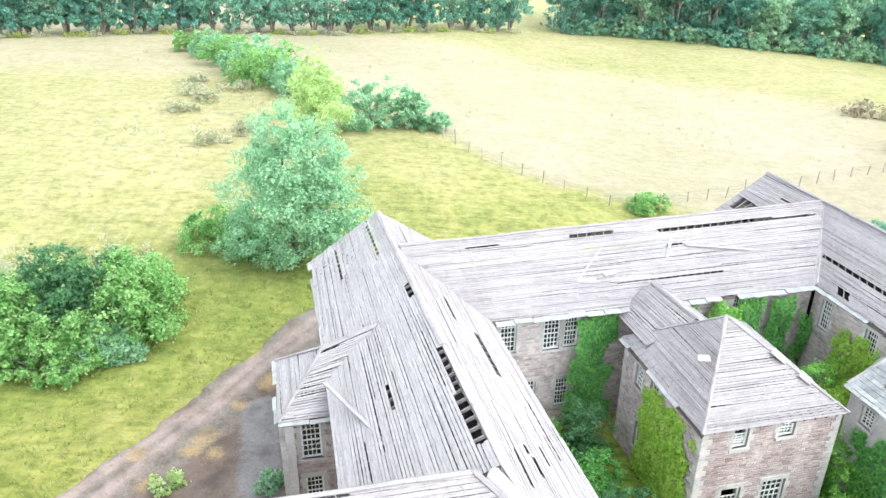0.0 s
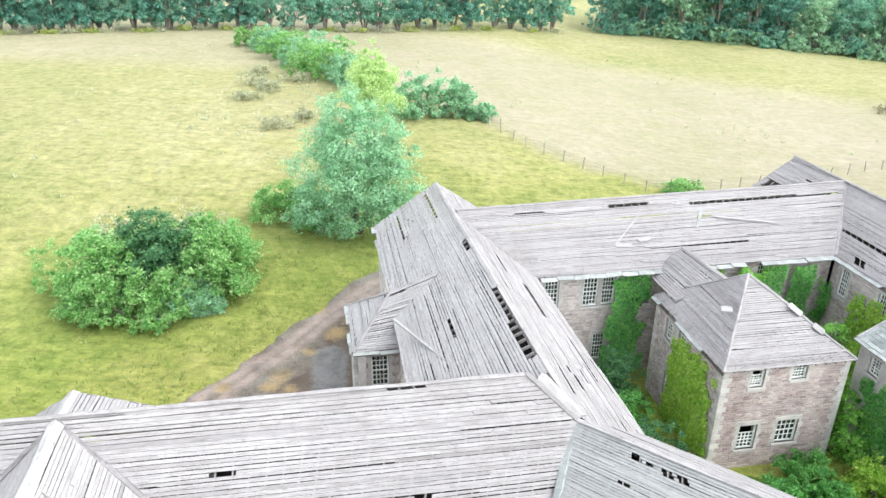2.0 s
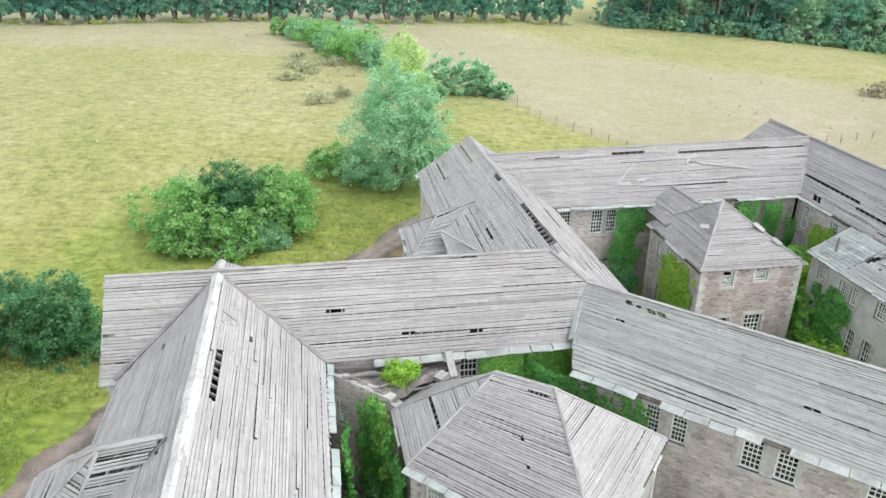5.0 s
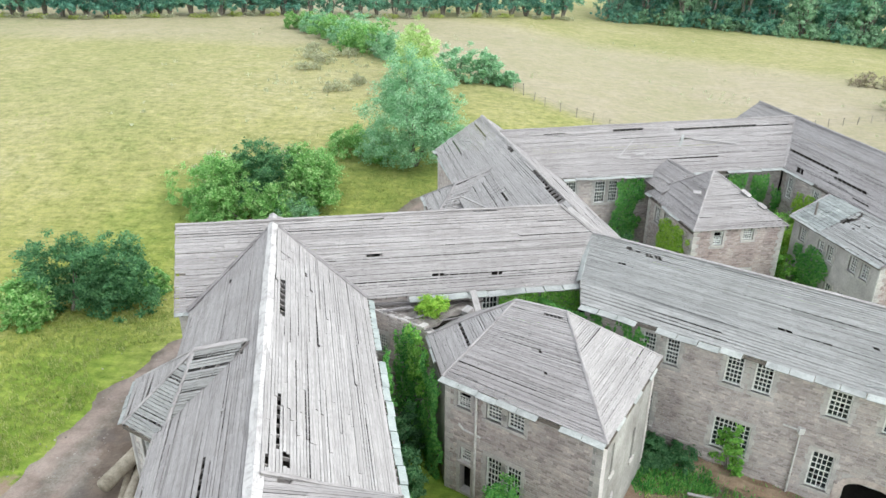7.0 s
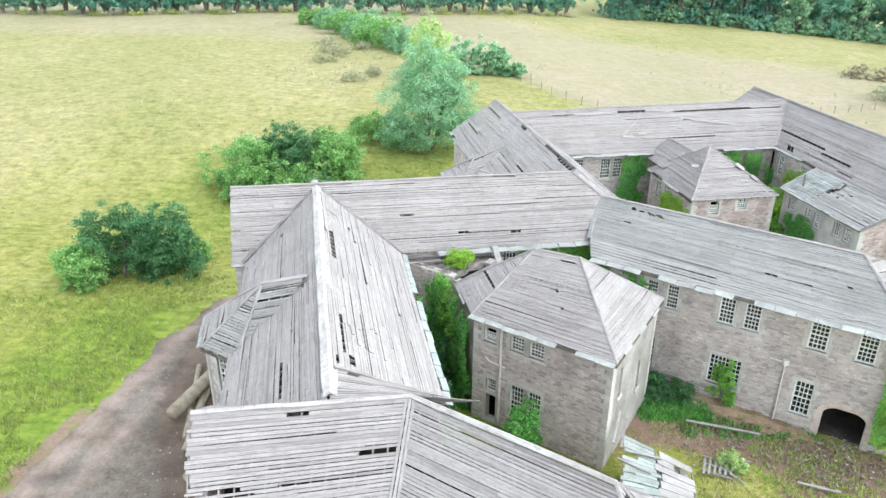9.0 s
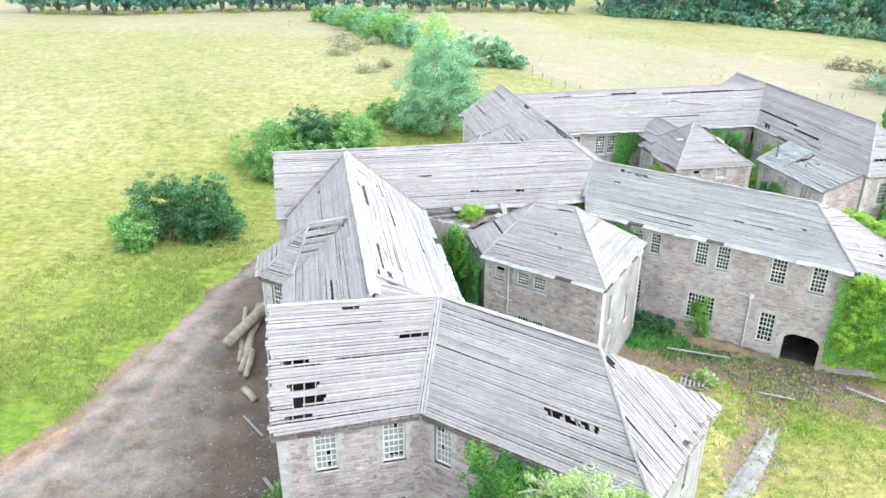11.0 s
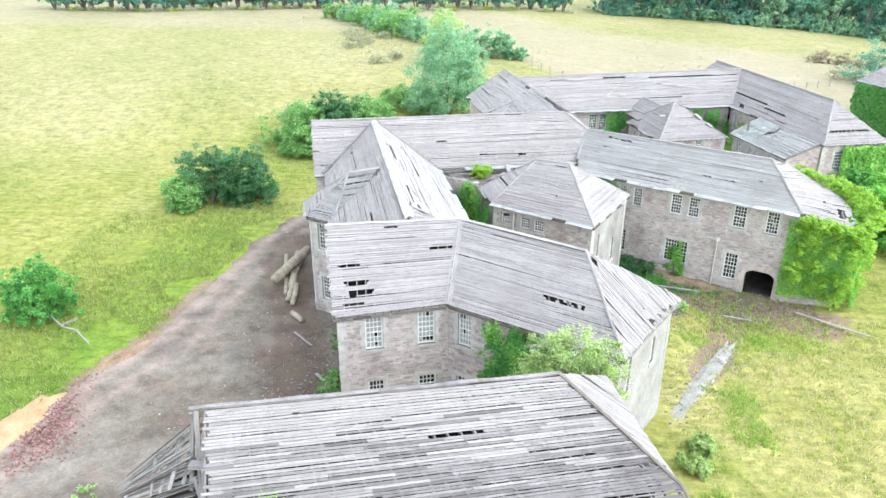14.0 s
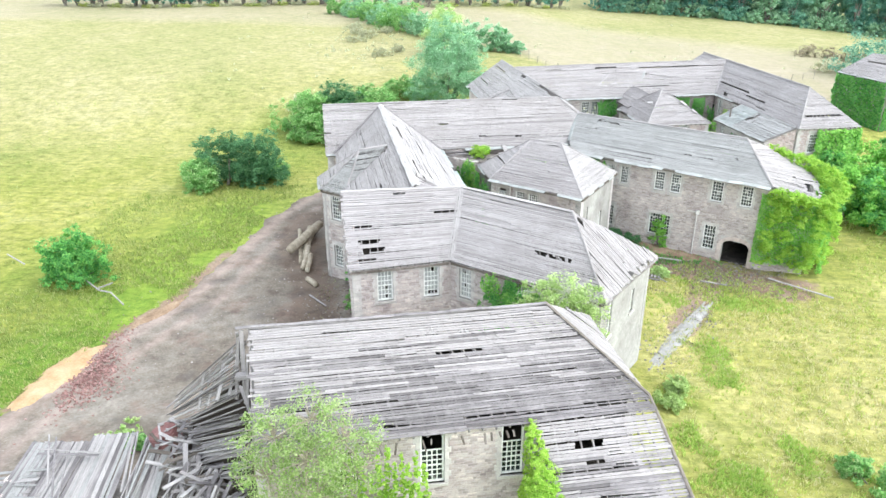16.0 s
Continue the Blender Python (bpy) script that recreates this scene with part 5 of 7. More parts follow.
bay(W_G, roof, [(-7.6, 35.0), (-10.2, 33.6), (-8.8, 28.2), (-5.9, 28.9)], 7.0, [(-4.4, 32.6, 10.05), (-7.2, 32.0, 8.9)], (M_PLANK, M_PALE, M_PALE), (0.02, 0.02, 0.03), M_BROWNSTONE)
wall(W_G, (-9.75, 43.4), (-4.2, 20.3), 8.0, [(18, 19, 5.4, 7.4)], quoins=(True, False))
window(W_G, (-9.75, 43.4), (-4.2, 20.3), (18, 19, 5.4, 7.4))
wall(W_G, (6.0, 19.5), (-1.2, 45.5), 8.0, clad=False)
wall(W_G, (-1.2, 45.5), (-9.75, 43.4), 8.0, clad=False)
gutter(W_G, (-10.1, 43.75, 8.08), (-7.8, 35.5, 8.08), 0.2)
inside(W_G, [(-9.4, 43), (-4, 20.6), (5.6, 20), (-1.5, 45)], 8.0)
tp = Pile()
for a, b in (((-6.6, 29.0, 8.85), (-3.2, 24.4, 9.2)), ((-3.5, 24.3, 9.2), (-1.0, 23.0, 10.4))):
    tp.beam(a, b, 0.16, 0.08)
tp.ob("fallen_batten", M_PALE, W_G)

# far cross range
W_F, roof = wing_of("stone range with a long board roof and missing slot")
roof_face(roof, [(-3.8, 39.3, 11.4), (-1.6, 35.4, 8.1)], [(25.05, 47.9, 11.4), (22.4, 41.5, 8.1)],
          holes=[(0.36, 0.46, 0.10, 0.135), (0.57, 0.86, 0.14, 0.185), (0.86, 0.98, 0.155, 0.175), (0.13, 0.2, 0.12, 0.14), (0.59, 0.63, 0.33, 0.36)], singles=150, loose=0.03)
roof_face(roof, [(25.05, 47.9, 11.4), (24.0, 52.2, 8.1)], [(-3.8, 39.3, 11.4), (-5.2, 43.6, 8.1)], rafters=False)
ridge_cap(roof, [(-3.8, 39.3, 11.42), (25.05, 47.9, 11.42)])
ridge_cap(roof, [(25.05, 47.9, 11.42), (22.4, 41.5, 8.15)], 0.35)
gutter(W_F, (1.9, 36.3, 8.08), (22.3, 41.45, 8.08), 0.15, 0.4)
P0, P1 = (1.2, 36.6), (22.4, 41.85)
fw_ = [(1.1, 2.1, 5.5, 7.6), (3.8, 4.85, 5.45, 7.55), (5.1, 6.0, 5.5, 7.55), (7.6, 8.5, 5.4, 7.5), (12.0, 12.95, 5.6, 7.7), (16.3, 17.2, 5.5, 7.6), (2.6, 3.5, 1.2, 3.3), (4.8, 5.7, 1.2, 3.2), (6.8, 7.6, 1.0, 3.2), (9.7, 10.6, 1.0, 2.9)]
wall(W_F, P0, P1, 8.0, fw_, quoins=(False, False), stones=80)
for op in fw_:
    window(W_F, P0, P1, op)
for a, b, w in (((6.9, 39.2, 9.25), (8.7, 41.6, 10.55), 0.1), ((14.2, 42.6, 10.3), (18.6, 43.0, 9.85), 0.12), ((7.0, 39.3, 9.3), (8.1, 39.5, 9.23), 0.35), ((8.6, 39.9, 9.43), (9.4, 40.2, 9.5), 0.3)):
    dp = Pile()
    dp.beam(a, b, w, 0.05, (0.1, -0.6, 1))
    dp.ob("fallen_batten", M_PALE, W_F)
inside(W_F, [(1.5, 37), (22, 42.3), (23.4, 51), (-4.5, 43)], 8.0)

# far right wing
W_H, roof = wing_of("stone wing with hipped end and slots of missing boards")
roof_face(roof, [(25.05, 47.9, 11.42), (22.4, 41.5, 8.1)], [(29.4, 29.9, 11.42), (26.7, 23.7, 8.1)],
          holes=[(0.02, 0.4, 0.62, 0.66), (0.38, 0.6, 0.72, 0.76), (0.1, 0.16, 0.86, 0.95), (0.52, 0.62, 0.88, 0.92)], singles=120, loose=0.03)
roof_face(roof, [(23.45, 53.9, 11.42), (18.9, 52.7, 8.2)], [(25.05, 47.9, 11.42), (20.4, 46.8, 8.2)], holes=[(0.1, 0.5, 0.5, 0.7)], loose=0.1)
roof_face(roof, [(29.4, 29.9, 11.42), (33.9, 25.4, 8.1)], [(23.45, 53.9, 11.42), (28.0, 55.0, 8.1)])
roof_face(roof, [(29.4, 29.9, 11.42), (26.7, 23.7, 8.1)], [(29.4, 29.9, 11.42), (33.9, 25.4, 8.1)], holes=[(0.04, 0.9, 0.68, 0.72)])
roof_face(roof, [(23.45, 53.9, 11.42), (28.0, 55.0, 8.1)], [(23.45, 53.9, 11.42), (18.9, 52.7, 8.1)])
ridge_cap(roof, [(23.45, 53.9, 11.44), (29.4, 29.9, 11.44)])
ridge_cap(roof, [(29.4, 29.9, 11.44), (26.7, 23.7, 8.15)], 0.18)
gutter(W_H, (22.4, 41.4, 8.08), (24.6, 32.6, 8.08), 0.4, 0.3)
P0, P1 = (22.55, 41.7), (26.85, 24.2)
hw = [(0.8, 1.7, 5.5, 7.5), (4.5, 5.4, 5.5, 7.5), (1.6, 2.5, 1.2, 3.2)]
wall(W_H, P0, P1, 8.0, hw, quoins=(False, True))
for op in hw:
    window(W_H, P0, P1, op)
P0, P1 = (26.85, 24.2), (33.6, 25.7)
hw = [(1.5, 2.5, 5.3, 7.4)]
wall(W_H, P0, P1, 8.0, hw, stones=60, stone_mat=M_BROWNSTONE)
for op in hw:
    window(W_H, P0, P1, op)
wall(W_H, (33.6, 25.7), (27.5, 54.6), 8.0, clad=False)
wall(W_H, (27.5, 54.6), (19.3, 52.4), 8.0, clad=False)
wall(W_H, (19.3, 52.4), (20.8, 47), 8.0, clad=False)
inside(W_H, [(22.9, 41.5), (27, 24.6), (33.2, 26), (27.2, 54), (20, 52)], 8.0)

# low block between the far court and the far right wing
W_K, roof = wing_of("lower stone block with a half slated hipped roof and pale render")
k0, k1, k3 = (20.2, 32.4, 7.0), (22.9, 22.75, 7.0), (23.7, 35.2, 7.0)
kt, kv = (23.4, 33.6, 8.45), (26.6, 24.2, 8.2)
km, kn = (24.5, 30.3, 8.38), (21.15, 29.0, 7.0)
roof_face(roof, [kt, k0], [km, kn], width=0.3, long=(0.6, 1.4), material=M_SLATE, loose=0.04, gap=0.012)
roof_face(roof, [km, kn], [kv, k1], holes=[(0.06, 0.1, 0.1, 0.2), (0.09, 0.14, 0.2, 0.3), (0.05, 0.12, 0.3, 0.38), (0.02, 0.09, 0.38, 0.46), (0.0, 0.06, 0.46, 0.54), (0.3, 0.36, 0.3, 0.34), (0.22, 0.26, 0.5, 0.53)], singles=100, loose=0.08, ragged=0.12, material=M_MOSSY)
roof_face(roof, [kt, k3], [kt, k0], material=M_SLATE)
ridge_cap(roof, [kt, k0], 0.16)
ridge_cap(roof, [kv, k1], 0.14, M_OLD)
pipe(W_K, [(21.6, 31.4, 7.5), (21.6, 31.4, 8.5)], 0.09, M_TIMBER, "vent_pipe", "dark stub of a vent pipe")
P0, P1 = (20.5, 32.3), (23.1, 23.0)
kw = [(0.9, 1.7, 5.3, 6.4), (3.2, 3.9, 5.0, 6.3), (4.3, 5.0, 5.0, 6.3), (6.7, 7.5, 5.3, 6.5), (7.9, 8.7, 5.3, 6.5), (4.8, 5.6, 1.2, 3.4), (6.4, 7.2, 1.2, 3.4)]
wall(W_K, P0, P1, 6.95, kw, core=M_MORTAR, clad=False)
for op in kw:
    window(W_K, P0, P1, op, nx=3, ny=5)
P0, P1 = Vector((23.1, 22.95)), Vector((26.7, 24.3))
for i in range(6):
    wall(W_K, tuple(P0.lerp(P1, i / 6)), tuple(P0.lerp(P1, (i + 1) / 6)), 6.9 + 1.14 * (i + 0.45) / 6, (), quoins=(i == 0, False), stone_mat=M_BROWNSTONE)
wall(W_K, (23.7, 34.8), (20.5, 32.3), 6.95, core=M_RENDER, clad=False)
gutter(W_K, k0, k1, 0.1, 0.18)
inside(W_K, [(20.8, 32.2), (23.4, 23.4), (26.6, 24.3), (23.8, 34.4)], 6.9)
pipe(W_K, [(23.0, 22.88, 6.8), (23.0, 22.88, 0.2)], 0.06)

# nearest range, broken open at one end
W_A, roof = wing_of("stone range whose board roof is broken open at one end")
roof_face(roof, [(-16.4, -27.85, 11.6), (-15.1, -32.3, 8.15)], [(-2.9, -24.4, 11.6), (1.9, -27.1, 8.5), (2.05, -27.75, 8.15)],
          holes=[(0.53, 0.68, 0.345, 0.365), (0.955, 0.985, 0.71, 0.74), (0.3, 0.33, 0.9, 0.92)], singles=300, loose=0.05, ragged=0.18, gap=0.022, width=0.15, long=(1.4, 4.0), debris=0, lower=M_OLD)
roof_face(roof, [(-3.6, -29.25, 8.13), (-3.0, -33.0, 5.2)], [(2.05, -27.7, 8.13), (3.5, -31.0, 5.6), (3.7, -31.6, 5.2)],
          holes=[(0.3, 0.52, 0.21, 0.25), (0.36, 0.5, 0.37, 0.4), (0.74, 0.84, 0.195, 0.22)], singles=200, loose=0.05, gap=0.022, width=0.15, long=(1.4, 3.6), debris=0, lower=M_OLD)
roof_face(roof, [(1.9, -27.1, 8.45), (0.9, -23.2, 8.3), (0.0, -19.3, 8.15)], [(1.85, -27.0, 8.55), (-2.9, -24.4, 11.6), (0.0, -19.4, 8.25)], mode='len', material=M_PLANK, gap=0.026)
roof_face(roof, [(-2.9, -24.4, 11.6), (0.0, -19.3, 8.15)], [(-16.4, -27.85, 11.6), (-17.6, -23.5, 8.15)], rafters=False)
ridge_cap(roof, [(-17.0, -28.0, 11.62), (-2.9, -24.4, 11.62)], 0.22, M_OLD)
ridge_cap(roof, [(-2.9, -24.4, 11.62), (1.9, -27.1, 8.55), (3.6, -31.2, 5.5)], 0.16, M_TIMBER)
rb = Pile()
fr = random.Random(23)
for i in range(30):
    f = min(0.99, (i + fr.uniform(0.0, 0.9)) / 30)
    p = Vector((-15.1, -32.3, 8.0)).lerp(Vector((-3.6, -29.3, 8.0)), f)
    if fr.random() < 0.75:
        rb.beam(p, p + Vector((0.1 + fr.uniform(-0.12, 0.12), -0.4, -0.3)) * fr.uniform(0.4, 1.15), fr.uniform(0.05, 0.09), 0.09)
rb.ob("rafter_fringe", M_TIMBER, roof)["kind"] = "stuff"
P0, P1 = (-15.3, -31.75), (-3.2, -28.75)
aw = [(3.4, 4.4, 5.1, 7.4), (7.1, 8.2, 5.1, 7.95), (10.8, 11.85, 5.1, 8.0), (3.4, 4.4, 1.0, 3.3), (7.1, 8.2, 1.0, 3.3), (10.8, 11.85, 1.0, 3.3)]
wall(W_A, P0, P1, 8.05, aw, stones=300, quoins=(True, False))
for i, op in enumerate(aw):
    window(W_A, P0, P1, op, half_open=i in (1, 2))
wall(W_A, (-3.2, -28.75), (-2.7, -32.6), 5.6)
wall(W_A, (-2.7, -32.6), (3.4, -31.2), 5.0, [(2.2, 3.2, 1.2, 3.3)])
wall(W_A, (3.4, -31.2), (1.5, -26.5), 5.0)
wall(W_A, (1.5, -26.5), (-0.3, -19.8), 7.9)
wall(W_A, (-0.3, -19.8), (-17.2, -24.0), 8.05, clad=False)
wall(W_A, (-17.2, -24.0), (-15.3, -31.75), 8.05, [(3, 4, 5, 7.2)])
inside(W_A, [(-16.8, -24.3), (-15, -31.4), (-3.4, -28.4), (1.0, -26.8), (-0.6, -20.2)], 8.05)
for a, c, w in (((-16.75, -27.9, 11.5), (-16.5, -29.0, 8.3), 0.2), ((-16.95, -27.95, 11.4), (-17.5, -26.6, 8.2), 0.12), ((-16.9, -28.75, 9.65), (-16.0, -28.8, 9.75), 0.34), ((-16.9, -28.9, 9.6), (-13.0, -29.2, 9.95), 0.13),
                ((-16.3, -27.9, 11.3), (-16.1, -29.3, 8.0), 0.14), ((-16.6, -29.2, 9.4), (-15.6, -30.6, 8.6), 0.12), ((-16.95, -27.8, 11.2), (-17.1, -28.6, 8.2), 0.16), ((-16.4, -28.4, 10.6), (-16.2, -29.6, 8.4), 0.1)):
    ep = Pile()
    ep.beam(a, c, w, 0.09)
    ep.ob("truss_timber", M_PLANK, W_A, "bare grey timber at the broken roof end")

# fallen roof slopes beside the nearest range
def collapsed(label, rows, mats, seed):
    """Loose boards from an upper line to a lower line, jumbled."""
    r = random.Random(seed)
    e = empty("collapsed_roof")
    tagged(e, label, "collapsed roof")
    for (a0, a1), (b0, b1), count, w, jit, miss in rows:
        for i in range(count):
            if r.random() < miss:
                continue
            f = (i + r.uniform(0.1, 0.9)) / count
            j = lambda: Vector((r.uniform(-jit, jit), r.uniform(-jit, jit), r.uniform(-jit, jit) * 0.4))
            a, b = Vector(a0).lerp(Vector(a1), f) + j(), Vector(b0).lerp(Vector(b1), f) + j()
            b = a.lerp(b, r.uniform(0.75, 1.05))
            one = Pile()
            one.beam(a, b, w * r.uniform(0.7, 1.25), 0.035, (r.uniform(-2, 2) * jit, r.uniform(-2, 2) * jit, 1))
            one.ob("plank", r.choice(mats), e)
    return e


hip = collapsed("collapsed hip of grey boards hanging from the broken roof end",
                [(((-16.8, -27.4, 10.9), (-16.9, -28.5, 9.4)), ((-22.4, -25.2, 5.0), (-21.9, -25.7, 4.9)), 17, 0.14, 0.16, 0.0),
                 (((-16.8, -28.3, 9.5), (-16.7, -29.4, 7.5)), ((-22.0, -25.6, 4.9), (-20.6, -27.0, 4.6)), 20, 0.15, 0.22, 0.0),
                 (((-16.6, -29.3, 7.6), (-15.6, -31.6, 6.6)), ((-20.6, -27.0, 4.6), (-18.6, -29.6, 4.2)), 28, 0.15, 0.28, 0.0),
                 (((-17.4, -27.0, 10.2), (-19.6, -26.2, 7.8)), ((-17.5, -28.6, 8.4), (-20.0, -27.0, 6.0)), 7, 0.14, 0.2, 0.0),
                 (((-19.8, -28.0, 4.4), (-17.0, -31.4, 5.6)), ((-21.0, -30.4, 3.0), (-17.6, -33.4, 3.6)), 26, 0.16, 0.45, 0.05)], [M_PALE, M_PLANK, M_WHITE, M_OLD], 3)
rj = random.Random(11)
for k in range(110):
    f, h = rj.random(), rj.random()
    c = Vector((-22.0, -26.2, 4.9)).lerp(Vector((-16.8, -32.4, 5.2)), f) + Vector((rj.uniform(-0.9, 0.9), rj.uniform(-0.9, 0.9), -0.9 * h))
    an, ln = rj.uniform(0, 6.283), rj.uniform(0.25, 1.3)
    d = Vector((math.cos(an), math.sin(an), rj.uniform(-0.4, 0.4))) * ln
    one = Pile()
    one.beam(c - d, c + d, rj.uniform(0.1, 0.24), 0.035, (rj.uniform(-0.4, 0.4), rj.uniform(-0.4, 0.4), 1))
    one.ob("plank", (M_PALE, M_PLANK, M_WHITE, M_OLD, M_TIMBER)[k % 5], hip)
# added dark sheet that gives the shade seen between the hanging boards
bm = bmesh.new()
bmesh.ops.create_grid(bm, x_segments=18, y_segments=16, size=1)
for v in bm.verts:
    f, k = (v.co.x + 1) / 2, (v.co.y + 1) / 2
    a = Vector((-16.9, -27.2, 10.2)).lerp(Vector((-15.4, -31.8, 5.6)), k)
    c = Vector((-22.0, -25.6, 4.2)).lerp(Vector((-18.8, -31.2, 2.6)), k)
    v.co = a.lerp(c, f) + Vector((0, 0, -1.0 + noise.noise((f * 5, k * 6, 2)) * 0.5))
part("fallen_decking", bm, M_TIMBER, hip, "dark sheet added under the boards as shade in their gaps")
LOW_PANELS = [
    (((-29.6, -26.4, 3.1), (-26.3, -26.6, 3.5)), ((-30.6, -31.5, 0.9), (-26.9, -32.4, 1.0)), 27, 0.19, 0.07, 0.05),
    (((-26.1, -26.3, 3.7), (-23.6, -26.5, 4.2)), ((-26.6, -32.4, 1.3), (-23.4, -32.8, 1.7)), 21, 0.19, 0.07, 0.05),
    (((-22.9, -26.6, 4.1), (-21.4, -27.0, 4.3)), ((-23.0, -32.4, 1.5), (-21.0, -33.0, 1.6)), 12, 0.2, 0.12, 0.0),
    (((-30.8, -27.6, 2.2), (-30.2, -31.0, 1.0)), ((-27.8, -27.9, 3.0), (-27.6, -31.6, 1.5)), 12, 0.2, 0.12, 0.05),
    (((-29.0, -26.6, 3.6), (-26.6, -27.2, 3.8)), ((-27.0, -29.6, 3.2), (-25.4, -31.4, 2.5)), 4, 0.1, 0.3, 0.0)]
LOW_DEBRIS = [
    (((-28.8, -27.2, 3.5), (-28.4, -27.8, 3.3)), ((-24.8, -27.7, 3.9), (-24.9, -28.1, 3.8)), 2, 0.12, 0.05, 0.0),
    (((-24.0, -26.4, 4.3), (-21.6, -27.2, 4.4)), ((-23.0, -30.0, 2.9), (-22.6, -31.0, 2.6)), 8, 0.11, 0.35, 0.0),
    (((-30.8, -29.0, 1.6), (-22.0, -33.0, 1.2)), ((-27.5, -32.4, 0.7), (-19.5, -35.0, 0.7)), 24, 0.16, 0.5, 0.1),
    (((-21.2, -27.4, 4.4), (-18.6, -29.4, 4.0)), ((-20.6, -32.0, 2.0), (-17.6, -33.4, 1.6)), 20, 0.15, 0.5, 0.05)]
collapsed("fallen roof of bleached boards lying over a ruined lean-to", LOW_PANELS + LOW_DEBRIS, [M_PALE, M_MOSSY, M_PLANK, M_OLD, M_MOSSY], 5)
bm = bmesh.new()
bmesh.ops.create_grid(bm, x_segments=26, y_segments=20, size=1)
for v in bm.verts:
    x, y = v.co.x, v.co.y
    h = max(0, 1 - x * x) * max(0, 1 - y * y)
    v.co = (-24.5 + x * 7.2, -30 + y * 4.4, 0.02 + h * 2.3 + noise.noise((x * 4, y * 4, 1)) * 0.5 * h)
heap = part("masonry_heap", bm, M_FLINT, None)
tagged(heap, "heap of broken masonry under the fallen roof", "rubble heap")
wl = Pile()
for a, b in (((-22.2, -27.0), (-19.6, -26.3)), ((-30.2, -30.8), (-29.7, -27.0))):
    d_, n_, L_ = wall_frame(a, b)
    for i in range(int(L_ / 0.45)):
        for k in range(8):
            if R.random() < k / 11:
                continue
            wl.box(Matrix.Translation(Vector((*a, k * 0.3 - 0.1)) + d_ * (i * 0.45 + 0.2 + (k % 2) * 0.1)) @ Matrix.Rotation(math.atan2(d_.y, d_.x), 4, 'Z'), 0.42, 0.4, 0.29)
tagged(wl.ob("ruined_wall", M_STONE), "stub of a ruined rubble wall", "wall")
tk = bmesh.new()
bmesh.ops.create_cone(tk, cap_ends=True, segments=28, radius1=0.75, radius2=0.72, depth=1.5, matrix=pose(-21.9, -26.7, 3.9, 8, -14, 0))
bmesh.ops.bevel(tk, geom=[e for e in tk.edges if e.calc_face_angle(0) > 1], offset=0.08, segments=2, affect='EDGES')
tagged(part("water_tank", tk, M_RUST, None), "rust-red metal tank sunk among fallen boards", "tank")
bm = bmesh.new()
bmesh.ops.create_grid(bm, x_segments=14, y_segments=14, size=1)
for v in bm.verts:
    x, y = v.co.x, v.co.y
    h = max(0, 1 - x ** 4) * max(0, 1 - y ** 4)
    v.co = (-19.6 + x * 3.4, -28.2 + y * 3.6, 0.02 + h * 2.9 + noise.noise((x * 4, y * 4, 6)) * 0.6 * h)
tagged(part("rubble_mound", bm, M_FLINT, None), "mound of grey rubble at the broken end of the range", "rubble heap")

# building at the edge of the site, under ivy
W_Z, roof = wing_of("ivy-covered building with a low hipped roof")
z0_, z1_, z2_, z3_ = (45.2, 59.6, 8.0), (49.0, 51.6, 8.0), (60, 57, 8.0), (56, 66, 8.0)
zt, zs = (50.0, 60.5, 10.6), (53.5, 57.0, 10.6)
roof_face(roof, [zt, z0_], [zs, z1_], holes=[(0.2, 0.8, 0.35, 0.4)])
roof_face(roof, [zs, z1_], [zs, z2_])
roof_face(roof, [zt, z3_], [zt, z0_])
roof_face(roof, [zs, z2_], [zt, z3_], rafters=False)
for a, b in zip((z0_, z1_, z2_, z3_), (z1_, z2_, z3_, z0_)):
    wall(W_Z, (a[0], a[1]), (b[0], b[1]), 7.9, clad=False)
gutter(W_Z, z0_, z1_, 0.0, 0.3)

# lean-to at the foot of the pavilion
e = empty("lean_to")
tagged(e, "low lean-to roofed with slipped white sheets", "lean-to")
rr = empty("roof")
rr.parent = e
roof_face(rr, [(2.7, 2.2, 2.5), (1.75, -2.3, 2.2)], [(4.2, 1.4, 2.3), (3.9, -2.5, 2.05)], width=0.3, long=(0.8, 1.6), material=M_VERDIGRIS, loose=0.1, gap=0.012, ragged=0.15)
roof_face(rr, [(4.2, 1.4, 2.33), (3.9, -2.5, 2.08)], [(5.9, 0.3, 2.1), (5.6, -2.7, 1.9)], width=0.55, long=(1.2, 2.0), material=M_WHITE, loose=0.15, gap=0.02, ragged=0.2)
wall(e, (1.9, -2.2), (5.4, -2.45), 1.85, (), thick=0.3)
wall(e, (5.4, -2.45), (5.7, 0.2), 1.85, (), thick=0.3)
wall(e, (5.7, 0.2), (3.6, 1.7), 1.9, (), thick=0.3)
for a, b in (((1.9, 1.4, 2.6), (2.5, 3.4, 3.3)), ((2.3, 1.2, 2.5), (2.9, 3.5, 2.7)), ((2.0, 0.4, 2.45), (3.6, -0.6, 2.4)), ((2.9, 0.9, 2.5), (4.4, 0.6, 2.4))):
    lp = Pile()
    lp.beam(a, b, 0.12, 0.06)
    lp.ob("slipped_batten", M_PALE, e)
pal = empty("pallet", (8.2, 2.8, 0.0))
tagged(pal, "grey slatted timber pallet lying in weeds", "pallet")
for k in range(6):
    pp = Pile()
    pp.box(pose(-0.75 + k * 0.3, 0.03 * (k % 2), 0.24, 0, 3, 72), 1.5, 0.12, 0.03)
    pp.ob("slat", M_PALE, pal)
